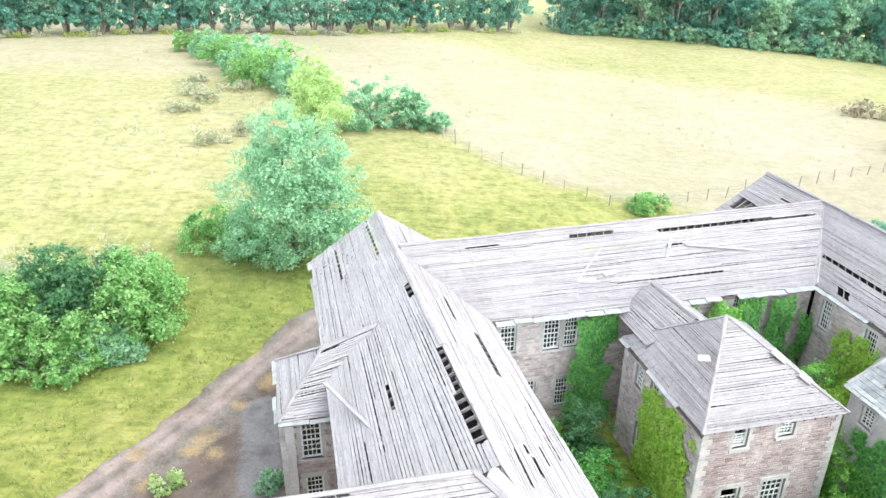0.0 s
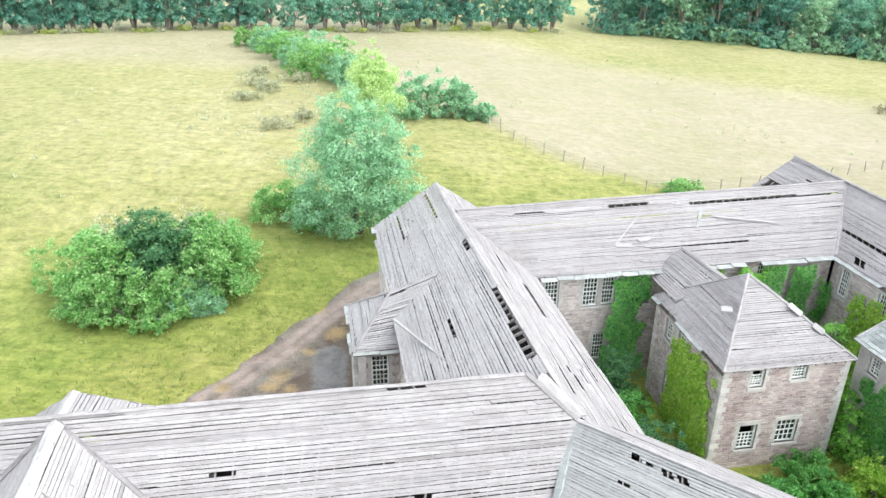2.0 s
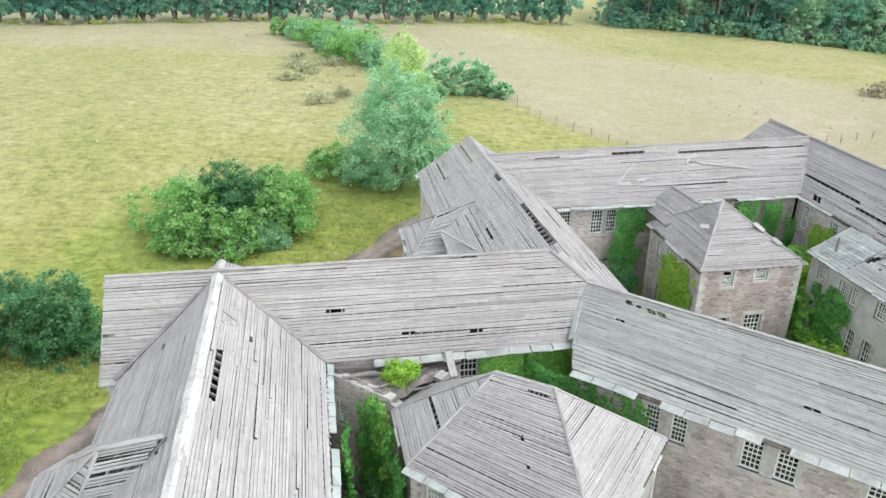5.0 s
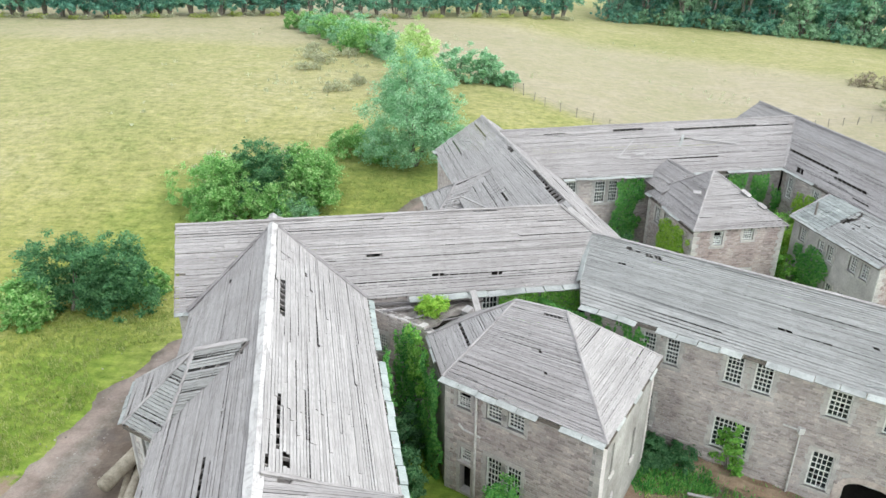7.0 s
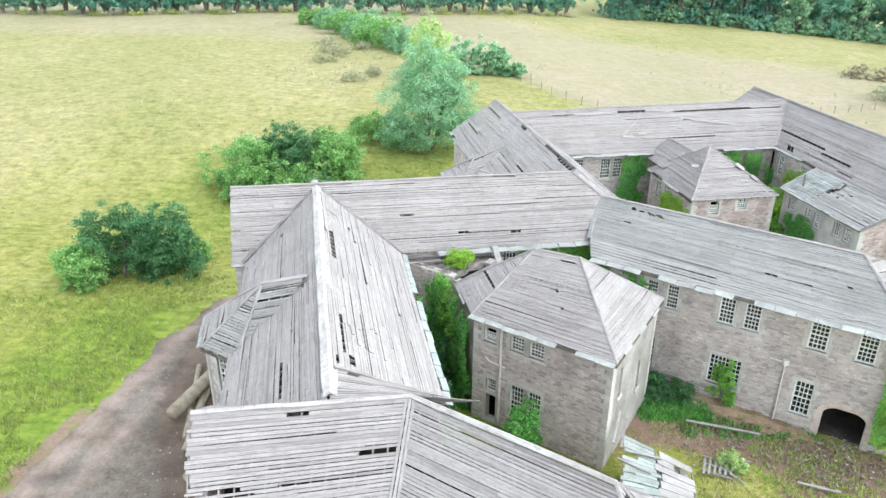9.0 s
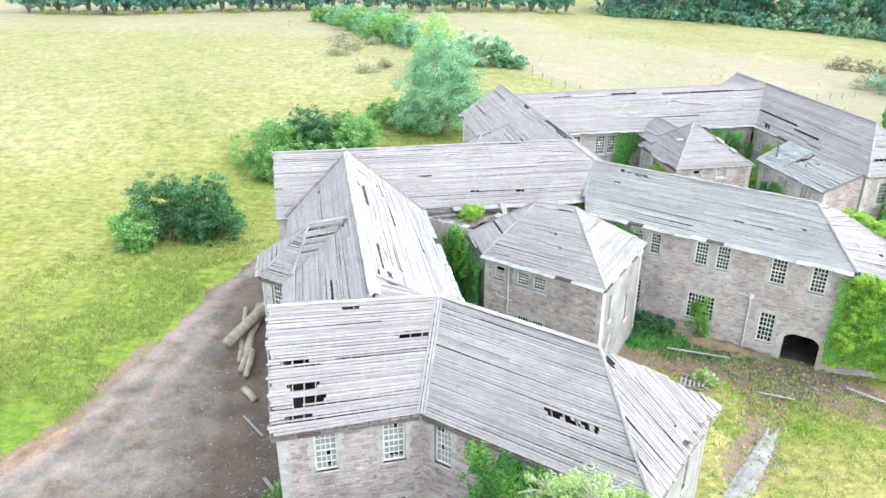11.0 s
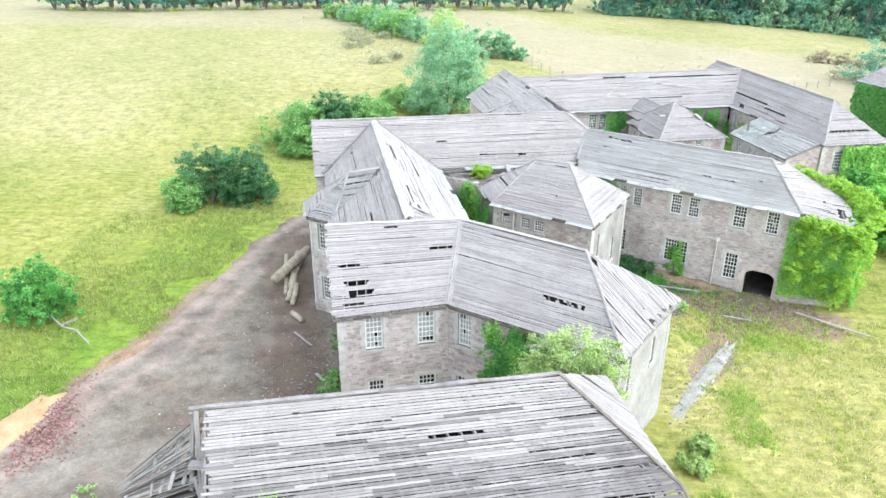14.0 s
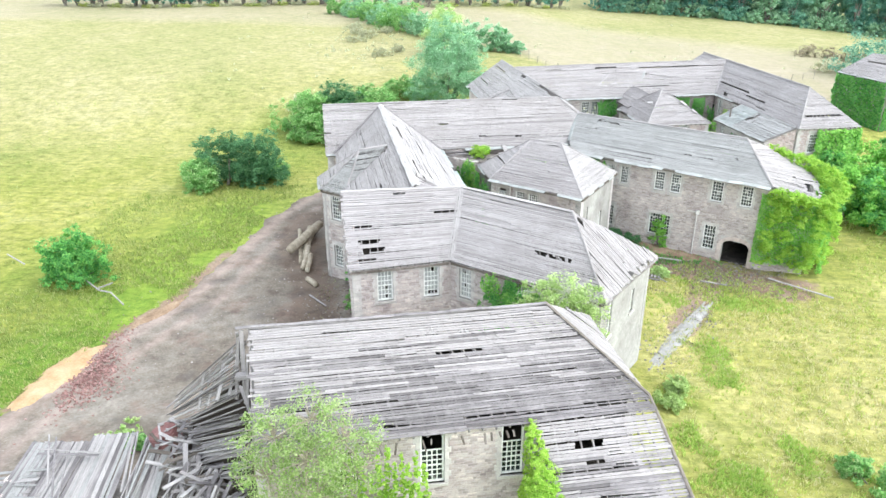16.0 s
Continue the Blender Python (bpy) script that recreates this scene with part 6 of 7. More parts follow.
for k in (-0.6, 0.0, 0.6):
    pp = Pile()
    pp.box(pose(k * 0.3, k, 0.1, 0, 3, -18), 1.7, 0.1, 0.13)
    pp.ob("bearer", M_PLANK, pal)

# ---- plants ----
def leaf_cloud(pts, nrm, size, rg, spread=0.7):
    """Small folded leaves at the given places."""
    n = len(pts)
    d = nrm + rg.normal(0, spread, (n, 3))
    d /= np.linalg.norm(d, axis=1, keepdims=True) + 1e-9
    r = rg.normal(0, 1, (n, 3))
    a = np.cross(d, r)
    a /= np.linalg.norm(a, axis=1, keepdims=True) + 1e-9
    b = np.cross(d, a)
    s = (size * rg.uniform(0.6, 1.35, n))[:, None]
    v = np.stack([pts - a * s * 0.5, pts + b * s * 0.33 + d * s * 0.1, pts + a * s * 0.5, pts - b * s * 0.33 + d * s * 0.1], 1)
    return v.reshape(-1, 3)


def cloud_ob(name, verts, material, parent=None):
    n = len(verts) // 4
    me = bpy.data.meshes.new(name)
    me.vertices.add(len(verts))
    me.vertices.foreach_set("co", verts.astype(np.float32).ravel())
    me.loops.add(n * 4)
    me.loops.foreach_set("vertex_index", np.arange(n * 4, dtype=np.int32))
    me.polygons.add(n)
    me.polygons.foreach_set("loop_start", np.arange(0, n * 4, 4, dtype=np.int32))
    me.update(calc_edges=True)
    me.materials.append(material)
    ob = new(name, me)
    ob.parent = parent
    return ob


def lobes_cloud(lobes, count, size, rg, up=0.25):
    """Leaves in ragged clumps over a set of lobes (x, y, z, rx, ry, rz)."""
    w = np.array([l[3] * l[4] + l[4] * l[5] for l in lobes])
    out = []
    for l, k in zip(lobes, (w / w.sum() * count).astype(int)):
        c, r = np.array(l[:3]), np.array(l[3:])
        m = max(8, int(k / 60))
        d = rg.normal(0, 1, (m, 3))
        d[:, 2] += up
        d /= np.linalg.norm(d, axis=1, keepdims=True)
        reach = np.where(rg.random((m, 1)) < 0.22, rg.uniform(1.0, 1.28, (m, 1)), rg.uniform(0.6, 1.04, (m, 1)))
        cl = c + d * r * reach
        who = rg.integers(0, m, k)
        sp = rg.uniform(0.07, 0.17, m)[who][:, None]
        p = cl[who] + rg.normal(0, 1, (k, 3)) * r.mean() * sp * np.array([1.15, 1.15, 0.8])
        p[:, 2] = np.maximum(p[:, 2], 0.05)
        nrm = d[who] * 0.8 + np.array([0, 0, 0.5])
        out.append(leaf_cloud(p, nrm, size, rg))
    return np.concatenate(out)


def trunk(parent, base, tops, r0, material=None):
    """A tapered stem with limbs to the given tips."""
    pl = Pile()
    for tip in tops:
        a, b = Vector(base), Vector(tip)
        k = 6
        side = Vector((R.uniform(-1, 1), R.uniform(-1, 1), 0)) * (b - a).length * 0.06
        pts = [a.lerp(b, i / k) + side * math.sin(math.pi * i / k) for i in range(k + 1)]
        for i in range(k):
            ra, rb = r0 * (1 - i / k * 0.85), r0 * (1 - (i + 1) / k * 0.85)
            d = (pts[i + 1] - pts[i]).normalized()
            s = d.cross(Vector((0.3, 1, 0.1))).normalized()
            t = d.cross(s)
            n0 = len(pl.v)
            for p, rad in ((pts[i], ra), (pts[i + 1], rb)):
                for q in range(7):
                    an = 2 * math.pi * q / 7
                    pl.v.append(p + s * math.cos(an) * rad + t * math.sin(an) * rad)
            for q in range(7):
                pl.f.append((n0 + q, n0 + (q + 1) % 7, n0 + 7 + (q + 1) % 7, n0 + 7 + q))
                pl.uv += [(0, 0)] * 4
    return pl.ob("trunk", material or M_BARK, parent, smooth=True)


def plant(name, label, cat, base, lobes, count, size, material, seed, stems=4, r0=0.16, group=""):
    rg = np.random.default_rng(seed)
    z = terrain(base[0], base[1])
    e = empty(name, (base[0], base[1], z))
    tagged(e, label, cat, group)
    tips = [(l[0] * 0.85, l[1] * 0.85, l[2]) for l in lobes[:stems]]
    trunk(e, (0, 0, -0.2), tips, r0)
    cloud_ob("crown", lobes_cloud(lobes, count, size, rg), material, e)
    return e


def blob(seed, n, rx, ry, h, zmin=0.6):
    """Lobes for a bush: n rounded masses over an ellipse."""
    r = random.Random(seed)
    out = []
    for i in range(n):
        a, d = r.uniform(0, 6.283), math.sqrt(r.random()) * 0.75
        s = r.uniform(0.3, 0.5)
        x, y = math.cos(a) * d * rx, math.sin(a) * d * ry
        z = max(zmin, h * (1 - d * d * 0.6) * r.uniform(0.45, 0.72))
        out.append((x, y, z, rx * s, ry * s, max(0.5, min(z, h * 0.36))))
        out.append((x * 1.12, y * 1.12, max(0.35, z * 0.42), rx * s * 1.05, ry * s * 1.05, max(0.4, z * 0.45)))
    return out


plant("tree", "tall grey-green willow-like tree in the meadow", "tree", (-13.4, 54.4),
      [(0, 0, 8.0, 3.4, 3.0, 2.8), (-2.8, 0.6, 5.4, 3.0, 2.8, 2.6), (2.8, 0, 5.0, 3.0, 2.6, 2.6), (0.4, -1.6, 5.4, 3.2, 2.6, 2.7), (-0.8, 0.6, 11.0, 2.2, 2.0, 1.9), (1.8, 0.8, 9.4, 2.1, 1.9, 2.0), (-3.6, -0.8, 2.6, 2.4, 2.2, 1.9), (3.6, -1.0, 2.6, 2.3, 2.2, 1.9), (0, -1.8, 2.2, 2.8, 2.0, 1.8), (-2.2, 0.5, 8.4, 2.0, 1.8, 1.8), (3.4, 0.4, 7.4, 1.7, 1.7, 1.6)], 46000, 0.22, L_TREE, 1, 6, 0.22)
plant("shrub", "spreading green hawthorn shrub under a taller tree", "shrub", (-19.6, 56.3), blob(2, 7, 4.5, 3.2, 3.6), 12000, 0.22, L_BUSH, 2)
plant("tree", "slender pale yellow-green tree beside the hedge line", "tree", (-16.1, 78.3),
      [(0, 0, 3.4, 2.2, 2.2, 2.4), (-0.6, 0, 6.0, 2.1, 2.0, 2.0), (0.9, 0.3, 5.4, 2.2, 2.0, 2.0), (0.2, 0.2, 8.0, 1.6, 1.5, 1.5), (1.8, 0, 2.8, 1.8, 1.8, 1.6), (-1.8, 0, 3.4, 1.7, 1.7, 1.7)], 15000, 0.24, L_PALE, 3, 4, 0.14)
hx = [(-44.1, 120.7, 3.9, 3.4), (-39.5, 116.5, 4.5, 4.0), (-35.1, 112.5, 4.9, 4.4), (-30.2, 106.5, 5.3, 5.9), (-26.4, 100.6, 5.1, 6.1), (-22.7, 95.7, 3.8, 4.8), (-18.9, 92.2, 3.0, 3.4)]
for i, (x, y, rx, h) in enumerate(hx):
    plant("shrub", "dense green hedgerow bush between two fields", "shrub", (x, y), blob(20 + i, 8, rx, rx * 0.8, h), 9500, 0.29, L_TREE if i % 2 else L_BUSH, 20 + i, group="hedgerow bushes")
for i, (x, y, rx, h) in enumerate([(-10.4, 83.9, 4.2, 5.4), (-6.7, 83.9, 3.5, 4.4), (-3.6, 84.1, 2.1, 2.1)]):
    plant("shrub", "rounded dark green bush by the pasture fence", "shrub", (x, y), blob(30 + i, 8, rx, rx * 0.85, h), 9500, 0.28, L_TREE, 30 + i, group="hedgerow bushes")
for i, (x, y, rx, ry, h, m, c) in enumerate([
        (-33.4, 43.5, 4.8, 4.0, 6.6, L_BUSH, "large rounded shrub with pale flower heads"),
        (-28.0, 46.4, 4.8, 3.6, 6.8, L_DARK, "dark blue-green shrub in a thicket"),
        (-24.0, 46.6, 4.4, 3.6, 6.6, L_BUSH, "broad glossy shrub with pale leaf tips"),
        (-29.5, 42.2, 5.0, 2.8, 4.6, L_BUSH, "bright green undergrowth in front of a thicket"),
        (-24.9, 42.7, 2.6, 2.0, 2.8, L_TREE, "small blue-green bush at a thicket's edge"),
        (-30.6, 48.8, 6.0, 3.0, 3.2, L_PALE, "pale dry brush behind a thicket")]):
    plant("shrub", c, "shrub", (x, y), blob(40 + i, 10, rx, ry, h), 24000, 0.23, m, 40 + i, group="thicket by the track")
for i, (x, y, rx, ry, h, m, c) in enumerate([
        (-34.0, 24.8, 3.6, 3.2, 6.4, L_DARK, "dark rounded elder bush on the meadow edge"),
        (-37.4, 23.4, 3.4, 3.0, 6.6, L_DARK, "dark green bush with pale flower heads"),
        (-40.2, 22.0, 2.6, 2.6, 4.2, L_BUSH, "light green bush beside a dark one"),
        (-41.2, -1.6, 3.1, 2.9, 4.4, L_IVY, "round green bush at the meadow edge"),
        (-33.4, 26.6, 2.2, 2.0, 2.6, L_BUSH, "low green bush in long grass")]):
    plant("shrub", c, "shrub", (x, y), blob(50 + i, 9, rx, ry, h), 19000, 0.21, m, 50 + i)
bp = Pile()
for a, b in (((-40.5, -2.8, 0.6), (-37.9, -5.0, 0.7)), ((-37.9, -5.0, 0.7), (-36.8, -5.2, 0.65)), ((-36.8, -5.2, 0.65), (-35.2, -6.35, 0.2)), ((-38.3, -4.7, 0.65), (-37.2, -4.0, 0.9))):
    bp.beam(a, b, 0.09, 0.09)
tagged(bp.ob("fallen_branch", M_PALE), "bleached forked branch fallen in long grass", "branch")
bp = Pile()
bp.beam((-49.4, 0.5, 1.0), (-47.6, 0.0, 0.3), 0.09, 0.09)
tagged(bp.ob("fallen_branch", M_PALE), "bleached straight branch in long grass", "branch")
def sapling(label, base, lobes, count, size, seed, leaf, twig):
    """A thin many-twigged young tree with small leaves."""
    rg = np.random.default_rng(seed)
    e = empty("tree", (base[0], base[1], 0))
    tagged(e, label, "tree")
    rr = random.Random(seed)
    trunk(e, (0, 0, -0.2), [(l[0] * 0.8, l[1] * 0.8, l[2]) for l in lobes], 0.09, twig)
    tw = Pile()
    for l in lobes:
        for _ in range(26):
            d = Vector((rr.gauss(0, 1), rr.gauss(0, 1), rr.gauss(0.4, 1))).normalized()
            c = Vector(l[:3])
            q = c + Vector((d.x * l[3], d.y * l[4], d.z * l[5])) * rr.uniform(0.8, 1.25)
            m = c.lerp(q, 0.5) + Vector((0, 0, 0.12))
            tw.beam(c.lerp(q, 0.08), m, 0.03, 0.03)
            tw.beam(m, q, 0.018, 0.018)
    tw.ob("branching", twig, e, "thin bare twigs")["kind"] = "stuff"
    cloud_ob("crown", lobes_cloud(lobes, count, size, rg), leaf, e)


sapling("airy grey-green sapling growing against a stone wall", (-12.5, -33.4),
        [(0.3, 0, 11.0, 1.5, 1.2, 1.1), (-1.3, 0.2, 9.9, 1.3, 1.1, 1.3), (1.5, 0.1, 10.0, 1.3, 1.1, 1.2), (0.2, -0.2, 9.2, 1.6, 1.2, 1.3), (-1.7, 0.1, 8.0, 1.4, 1.1, 1.4), (1.9, 0.1, 8.4, 1.3, 1.1, 1.3), (0.3, -0.4, 7.2, 1.7, 1.2, 1.5), (-1.3, -0.3, 5.6, 1.5, 1.2, 1.6), (1.4, -0.2, 6.2, 1.5, 1.2, 1.5)], 20000, 0.1, 60, L_SAPG, M_LOG)
sapling("airy pale green sapling against the front range", (-1.6, -18.0),
        [(0, 0, 7.2, 1.8, 1.3, 1.9), (-1.5, 0.7, 6.6, 1.3, 1.0, 1.7), (1.4, -0.6, 7.0, 1.4, 1.2, 1.7), (0.3, -0.2, 9.0, 1.4, 1.0, 1.1), (0, -0.3, 4.2, 1.8, 1.4, 1.9), (1.7, -0.5, 8.7, 1.0, 0.8, 0.9), (-1.3, 0.5, 8.6, 1.0, 0.7, 0.9), (0, -0.4, 2.2, 1.8, 1.3, 1.6)], 22000, 0.13, 61, L_SAP, M_TWIG)
rq = random.Random(8)
sp = []
for k in range(11):
    x, h, y = -1.9 + k * 0.32, rq.uniform(7.2, 9.3), rq.uniform(-0.3, 0.3)
    for z in np.arange(1.0, h, 0.5):
        sp.append((x + rq.uniform(-0.05, 0.05), y + rq.uniform(-0.05, 0.05), float(z), 0.34 * (1.2 - z / h), 0.34 * (1.2 - z / h), 0.45))
plant("shrub", "upright lime-green shoots before a stone wall", "shrub", (-9.3, -32.0), sp, 60000, 0.11, L_YELLOW, 62, 6, 0.04)
COURT_SHRUBS = [(-3.2, 3.2, 1.6, 3.6, L_IVY), (10.0, 9.0, 0.8, 3.6, L_LIME), (7.0, 9.9, 1.8, 1.4, L_DARK), (4.5, 27, 3.2, 3.6, L_IVY), (8.4, 27.5, 2.2, 3.4, L_DARK), (5.6, 31, 2.8, 4.0, L_IVY), (7.6, 34.0, 2.2, 4.2, L_DARK), (3.6, 33.4, 2.4, 3.2, L_IVY), (6.6, 23.6, 2.6, 2.8, L_IVY), (3.2, 23.2, 2.2, 2.2, L_DARK), (20.3, 26, 2.2, 2.6, L_YELLOW), (17.5, 27, 2.4, 1.8, L_IVY), (19.4, 31.0, 2.0, 4.6, L_LIME), (18.6, 35.4, 2.2, 5.0, L_IVY), (20.6, 37.2, 2.4, 6.2, L_LIME), (21.4, 34.4, 1.8, 5.4, L_YELLOW), (14.0, 25.4, 2.4, 1.6, L_IVY), (-8.6, 8.4, 1.2, 4.2, L_DARK), (-8.0, 5.0, 1.2, 3.8, L_DARK), (-7.2, 2.0, 1.2, 3.0, L_IVY), (-8.2, 10.2, 0.9, 2.6, L_IVY), (5.8, 9.6, 1.0, 2.0, L_DARK)]
GARDEN_SHRUBS = [(-15.6, -10.0, 0.8, 1.6, L_BUSH), (-17.6, 0.2, 0.9, 1.8, L_IVY), (6.0, -16.2, 0.9, 0.8, L_SAP), (6.9, -14.4, 0.9, 0.8, L_SAP), (15.7, -22.6, 1.6, 1.6, L_BUSH), (9.0, 3.0, 0.8, 0.6, L_PALE), (32.4, 65.5, 2.6, 2.6, L_BUSH), (27.1, 63.3, 1.8, 2.2, L_BUSH), (35.8, 59.0, 2.4, 3.6, L_FAR), (18.8, 66.6, 2.6, 1.8, L_BUSH), (-9.4, 41.4, 1.2, 2.4, L_IVY)]
for i, (x, y, rx, h, m) in enumerate(COURT_SHRUBS + GARDEN_SHRUBS):
    plant("shrub", "self-sown bright green shrub by the walls", "shrub", (x, y), blob(70 + i, 6, rx, rx, h, 0.4), int(4200 + 2600 * rx), 0.14, m, 70 + i, 3, 0.05)
e = plant("shrub", "lime-green shrub rooted on a broken flat roof", "shrub", (-7.3, 12.4), [(0, 0, 8.1, 0.75, 0.7, 0.55), (0.5, 0.1, 8.2, 0.5, 0.5, 0.4), (-0.45, 0.1, 7.95, 0.55, 0.5, 0.45)], 8000, 0.1, L_YELLOW, 99, 3, 0.05)


def ivy(label, patches, density, size, material, seed, thick=0.35):
    """Ivy over wall patches ((x, y), (x, y), z0, z1, ragged)."""
    rg = np.random.default_rng(seed)
    out = []
    for p0, p1, z0, z1, rag in patches:
        d, n, L = wall_frame(p0, p1)
        d, n = np.array(d), np.array(n)
        k = int(L * (z1 - z0) * density)
        s, h = rg.uniform(0, L, k), rg.uniform(0, 1, k)
        off = rg.uniform(0, 500)
        lump = np.array([noise.noise((a * 0.6 + off, b * 4.0, 0)) + 0.5 * noise.noise((a * 1.8 + off, b * 9.0, 3)) for a, b in zip(s, h)])
        keep = (h + rag * (np.abs(s / L - 0.5) * 2) ** 2 * rg.uniform(0.4, 1, k) < 1.0) | (rag == 0)
        if rag > 0:
            rise = z1 - z0
            wob = np.array([noise.noise((a * 0.8 + off, b * rise * 0.7, 7)) + 0.5 * noise.noise((a * 2.6 + off, b * rise * 2.6, 5)) for a, b in zip(s, h)])
            top = np.array([noise.noise((a * 1.1 + off, 0, 11)) + 0.6 * noise.noise((a * 3.4 + off, 0, 13)) for a in s])
            keep &= (np.minimum(s / L, 1 - s / L) * 2 + 0.8 * wob > 0.14) & (h < 0.95 + 0.3 * top) & (wob > -0.62)
        dep = thick * (0.45 + 0.6 * lump) + rg.uniform(-0.12, 0.1, k)
        p = np.array([*p0, 0]) + s[:, None] * d + (np.maximum(0.03, dep))[:, None] * n
        p[:, 2] = z0 + h * (z1 - z0) + rg.normal(0, 0.06, k)
        p = p[keep]
        out.append(leaf_cloud(p, np.tile(n + np.array([0, 0, 0.85]), (len(p), 1)), size, rg, 0.45))
    ob = cloud_ob("ivy", np.concatenate(out), material)
    tagged(ob, label, "ivy", kind="stuff")


ivy("bright green ivy smothering the end of the stone range", [((17.2, 5.2), (22.2, 4.1), 0.9, 7.2, 0.0), ((22.2, 4.1), (24.4, 7.6), 0.3, 7.0, 0.0), ((24.4, 7.6), (22.8, 13.5), 0.2, 7.4, 0.0)], 430, 0.125, L_LIME, 1, 0.75)


def ivy_mass(label, lobes, count, size, material, seed):
    ob = cloud_ob("ivy", lobes_cloud(lobes, count, size, np.random.default_rng(seed), 0.5), material)
    tagged(ob, label, "ivy", kind="stuff")


rv = random.Random(5)
lob, crest = [], []
for (ax, ay), (bx, by), n in (((17.7, 4.5), (22.0, 3.5), 34), ((22.0, 3.5), (24.9, 7.6), 24), ((24.9, 7.6), (23.0, 14.0), 20)):
    for k in range(n):
        f, z = rv.random(), rv.uniform(0.7, 6.8)
        r = rv.uniform(0.35, 0.7)
        out = 0.3 * math.sin(math.pi * z / 7.5)
        lob.append((ax + (bx - ax) * f, ay + (by - ay) * f - out, z, r, r, r * 0.8))
for (ax, ay, az), (bx, by, bz), n in (((17.6, 3.9, 7.7), (21.6, 3.2, 7.0), 9), ((21.6, 3.2, 7.0), (24.2, 5.6, 7.2), 8), ((24.2, 5.6, 7.2), (24.4, 9.0, 8.2), 8), ((24.2, 9.0, 8.2), (19.4, 10.9, 9.5), 12), ((23.4, 7.0, 7.6), (23.0, 9.4, 8.2), 6)):
    for k in range(n):
        f = (k + 0.5) / n
        crest.append((ax + (bx - ax) * f + rv.uniform(-0.2, 0.2), ay + (by - ay) * f + rv.uniform(-0.2, 0.2), az + (bz - az) * f, rv.uniform(0.5, 0.8), rv.uniform(0.5, 0.8), rv.uniform(0.4, 0.6)))
ivy_mass("lumpy bright ivy swelling out from the range's end wall", lob, 88000, 0.1, L_YELLOW, 31)
ivy_mass("yellow-green ivy crest spilling over the hipped roof end", crest, 42000, 0.105, L_YELLOW, 32)
ac = []
for k in range(12):
    f = k / 11
    ac.append((-3.5 + 0.9 * f + rv.uniform(-0.1, 0.1), -29.3 - 3.6 * f, 8.2 - 2.5 * f, 0.28 + 0.6 * f, 0.42, 0.16 + 0.16 * f))
ivy_mass("yellowish ivy creeping over the edge of the low roof", ac, 22000, 0.075, L_YELLOW, 33)
ivy("ivy on the court wall of the middle range", [((-3.4, 15.0), (-1.0, 15.65), 1.0, 8.0, 0.0), ((-0.8, 15.7), (1.7, 16.3), 0.5, 7.8, 0.0)], 420, 0.12, L_LIME, 3)
ivy_mass("moss and weeds along the pavilion's back eave", [(-2.0 + 6.2 * k / 13, 12.9 - 3.4 * k / 13, 7.4, 0.35, 0.22, 0.14) for k in range(14)], 7000, 0.07, L_YELLOW, 41)
ivy("dark green ivy in the corner of the near court", [((1.9, 13.45), (5.2, 11.7), 0.2, 7.9, 0.06), ((-1.0, 15.8), (1.9, 13.5), 0.2, 7.4, 0.0)], 340, 0.14, L_IVY, 4)
ivy("ivy climbing a corner of the court wing", [((-8.6, 3.6), (-9.9, 8.6), 0.0, 3.0, 0.3), ((-7.5, 10.2), (-6.1, 6.4), 0.0, 7.2, 0.1), ((-9.2, 7.4), (-10.4, 11.2), 0.2, 6.8, 0.1), ((-9.4, 11.95), (-7.5, 10.9), 0.0, 7.4, 0.05)], 230, 0.17, L_IVY, 5, 0.6)
ivy("lime ivy spilling down beside the pavilion", [((-8.6, 11.5), (-7.4, 10.7), 4.0, 7.8, 0.1), ((-7.4, 10.0), (-7.0, 8.8), 4.0, 7.0, 0.1)], 220, 0.17, L_LIME, 15, 0.7)
ivy("deep green ivy column on the far court wall", [((6.4, 37.6), (9.4, 38.4), 0.2, 8.0, 0.06)], 230, 0.2, L_IVY, 6, 0.55)
ivy("bright ivy on the back wall of the far court", [((13.5, 39.35), (17.4, 40.3), 0.4, 7.8, 0.03)], 300, 0.18, L_LIME, 7, 0.5)
ivy("deep green ivy columns in the corner of the far court", [((17.2, 40.3), (18.9, 40.75), 0.2, 7.7, 0.0), ((19.4, 40.85), (21.0, 41.25), 0.2, 7.6, 0.0), ((21.4, 41.3), (22.4, 41.5), 0.2, 7.2, 0.1)], 300, 0.17, L_IVY, 17, 0.6)
ivy("yellow-green ivy on the side wall of the far court", [((23.1, 39.4), (24.6, 33.4), 0.4, 7.0, 0.12)], 280, 0.18, L_YELLOW, 27, 0.6)
ivy("lime ivy on the pavilion wall", [((10.2, 33.8), (11.5, 28.5), 0.2, 6.4, 0.15)], 260, 0.18, L_YELLOW, 8, 0.4)
ivy("green ivy on the rendered low block", [((20.7, 31.4), (21.8, 27.4), 0.2, 5.6, 0.25)], 190, 0.2, L_IVY, 9, 0.35)
ivy("deep green ivy on the front range", [((-6.3, -13.42), (-1.6, -15.9), 0.2, 8.0, 0.02)], 520, 0.13, L_IVY, 10, 0.5)
ivy("lighter young ivy over the front range's ivy", [((-6.1, -13.5), (-1.6, -15.9), 2.0, 8.2, 0.02)], 170, 0.12, L_LIME, 40, 0.62)
ivy("ivy up the end wall of the nearest range", [((-3.35, -28.9), (-2.8, -32.4), 0.2, 5.4, 0.0), ((-4.0, -29.1), (-3.1, -28.9), 1.0, 7.6, 0.3)], 330, 0.12, L_YELLOW, 11, 0.2)
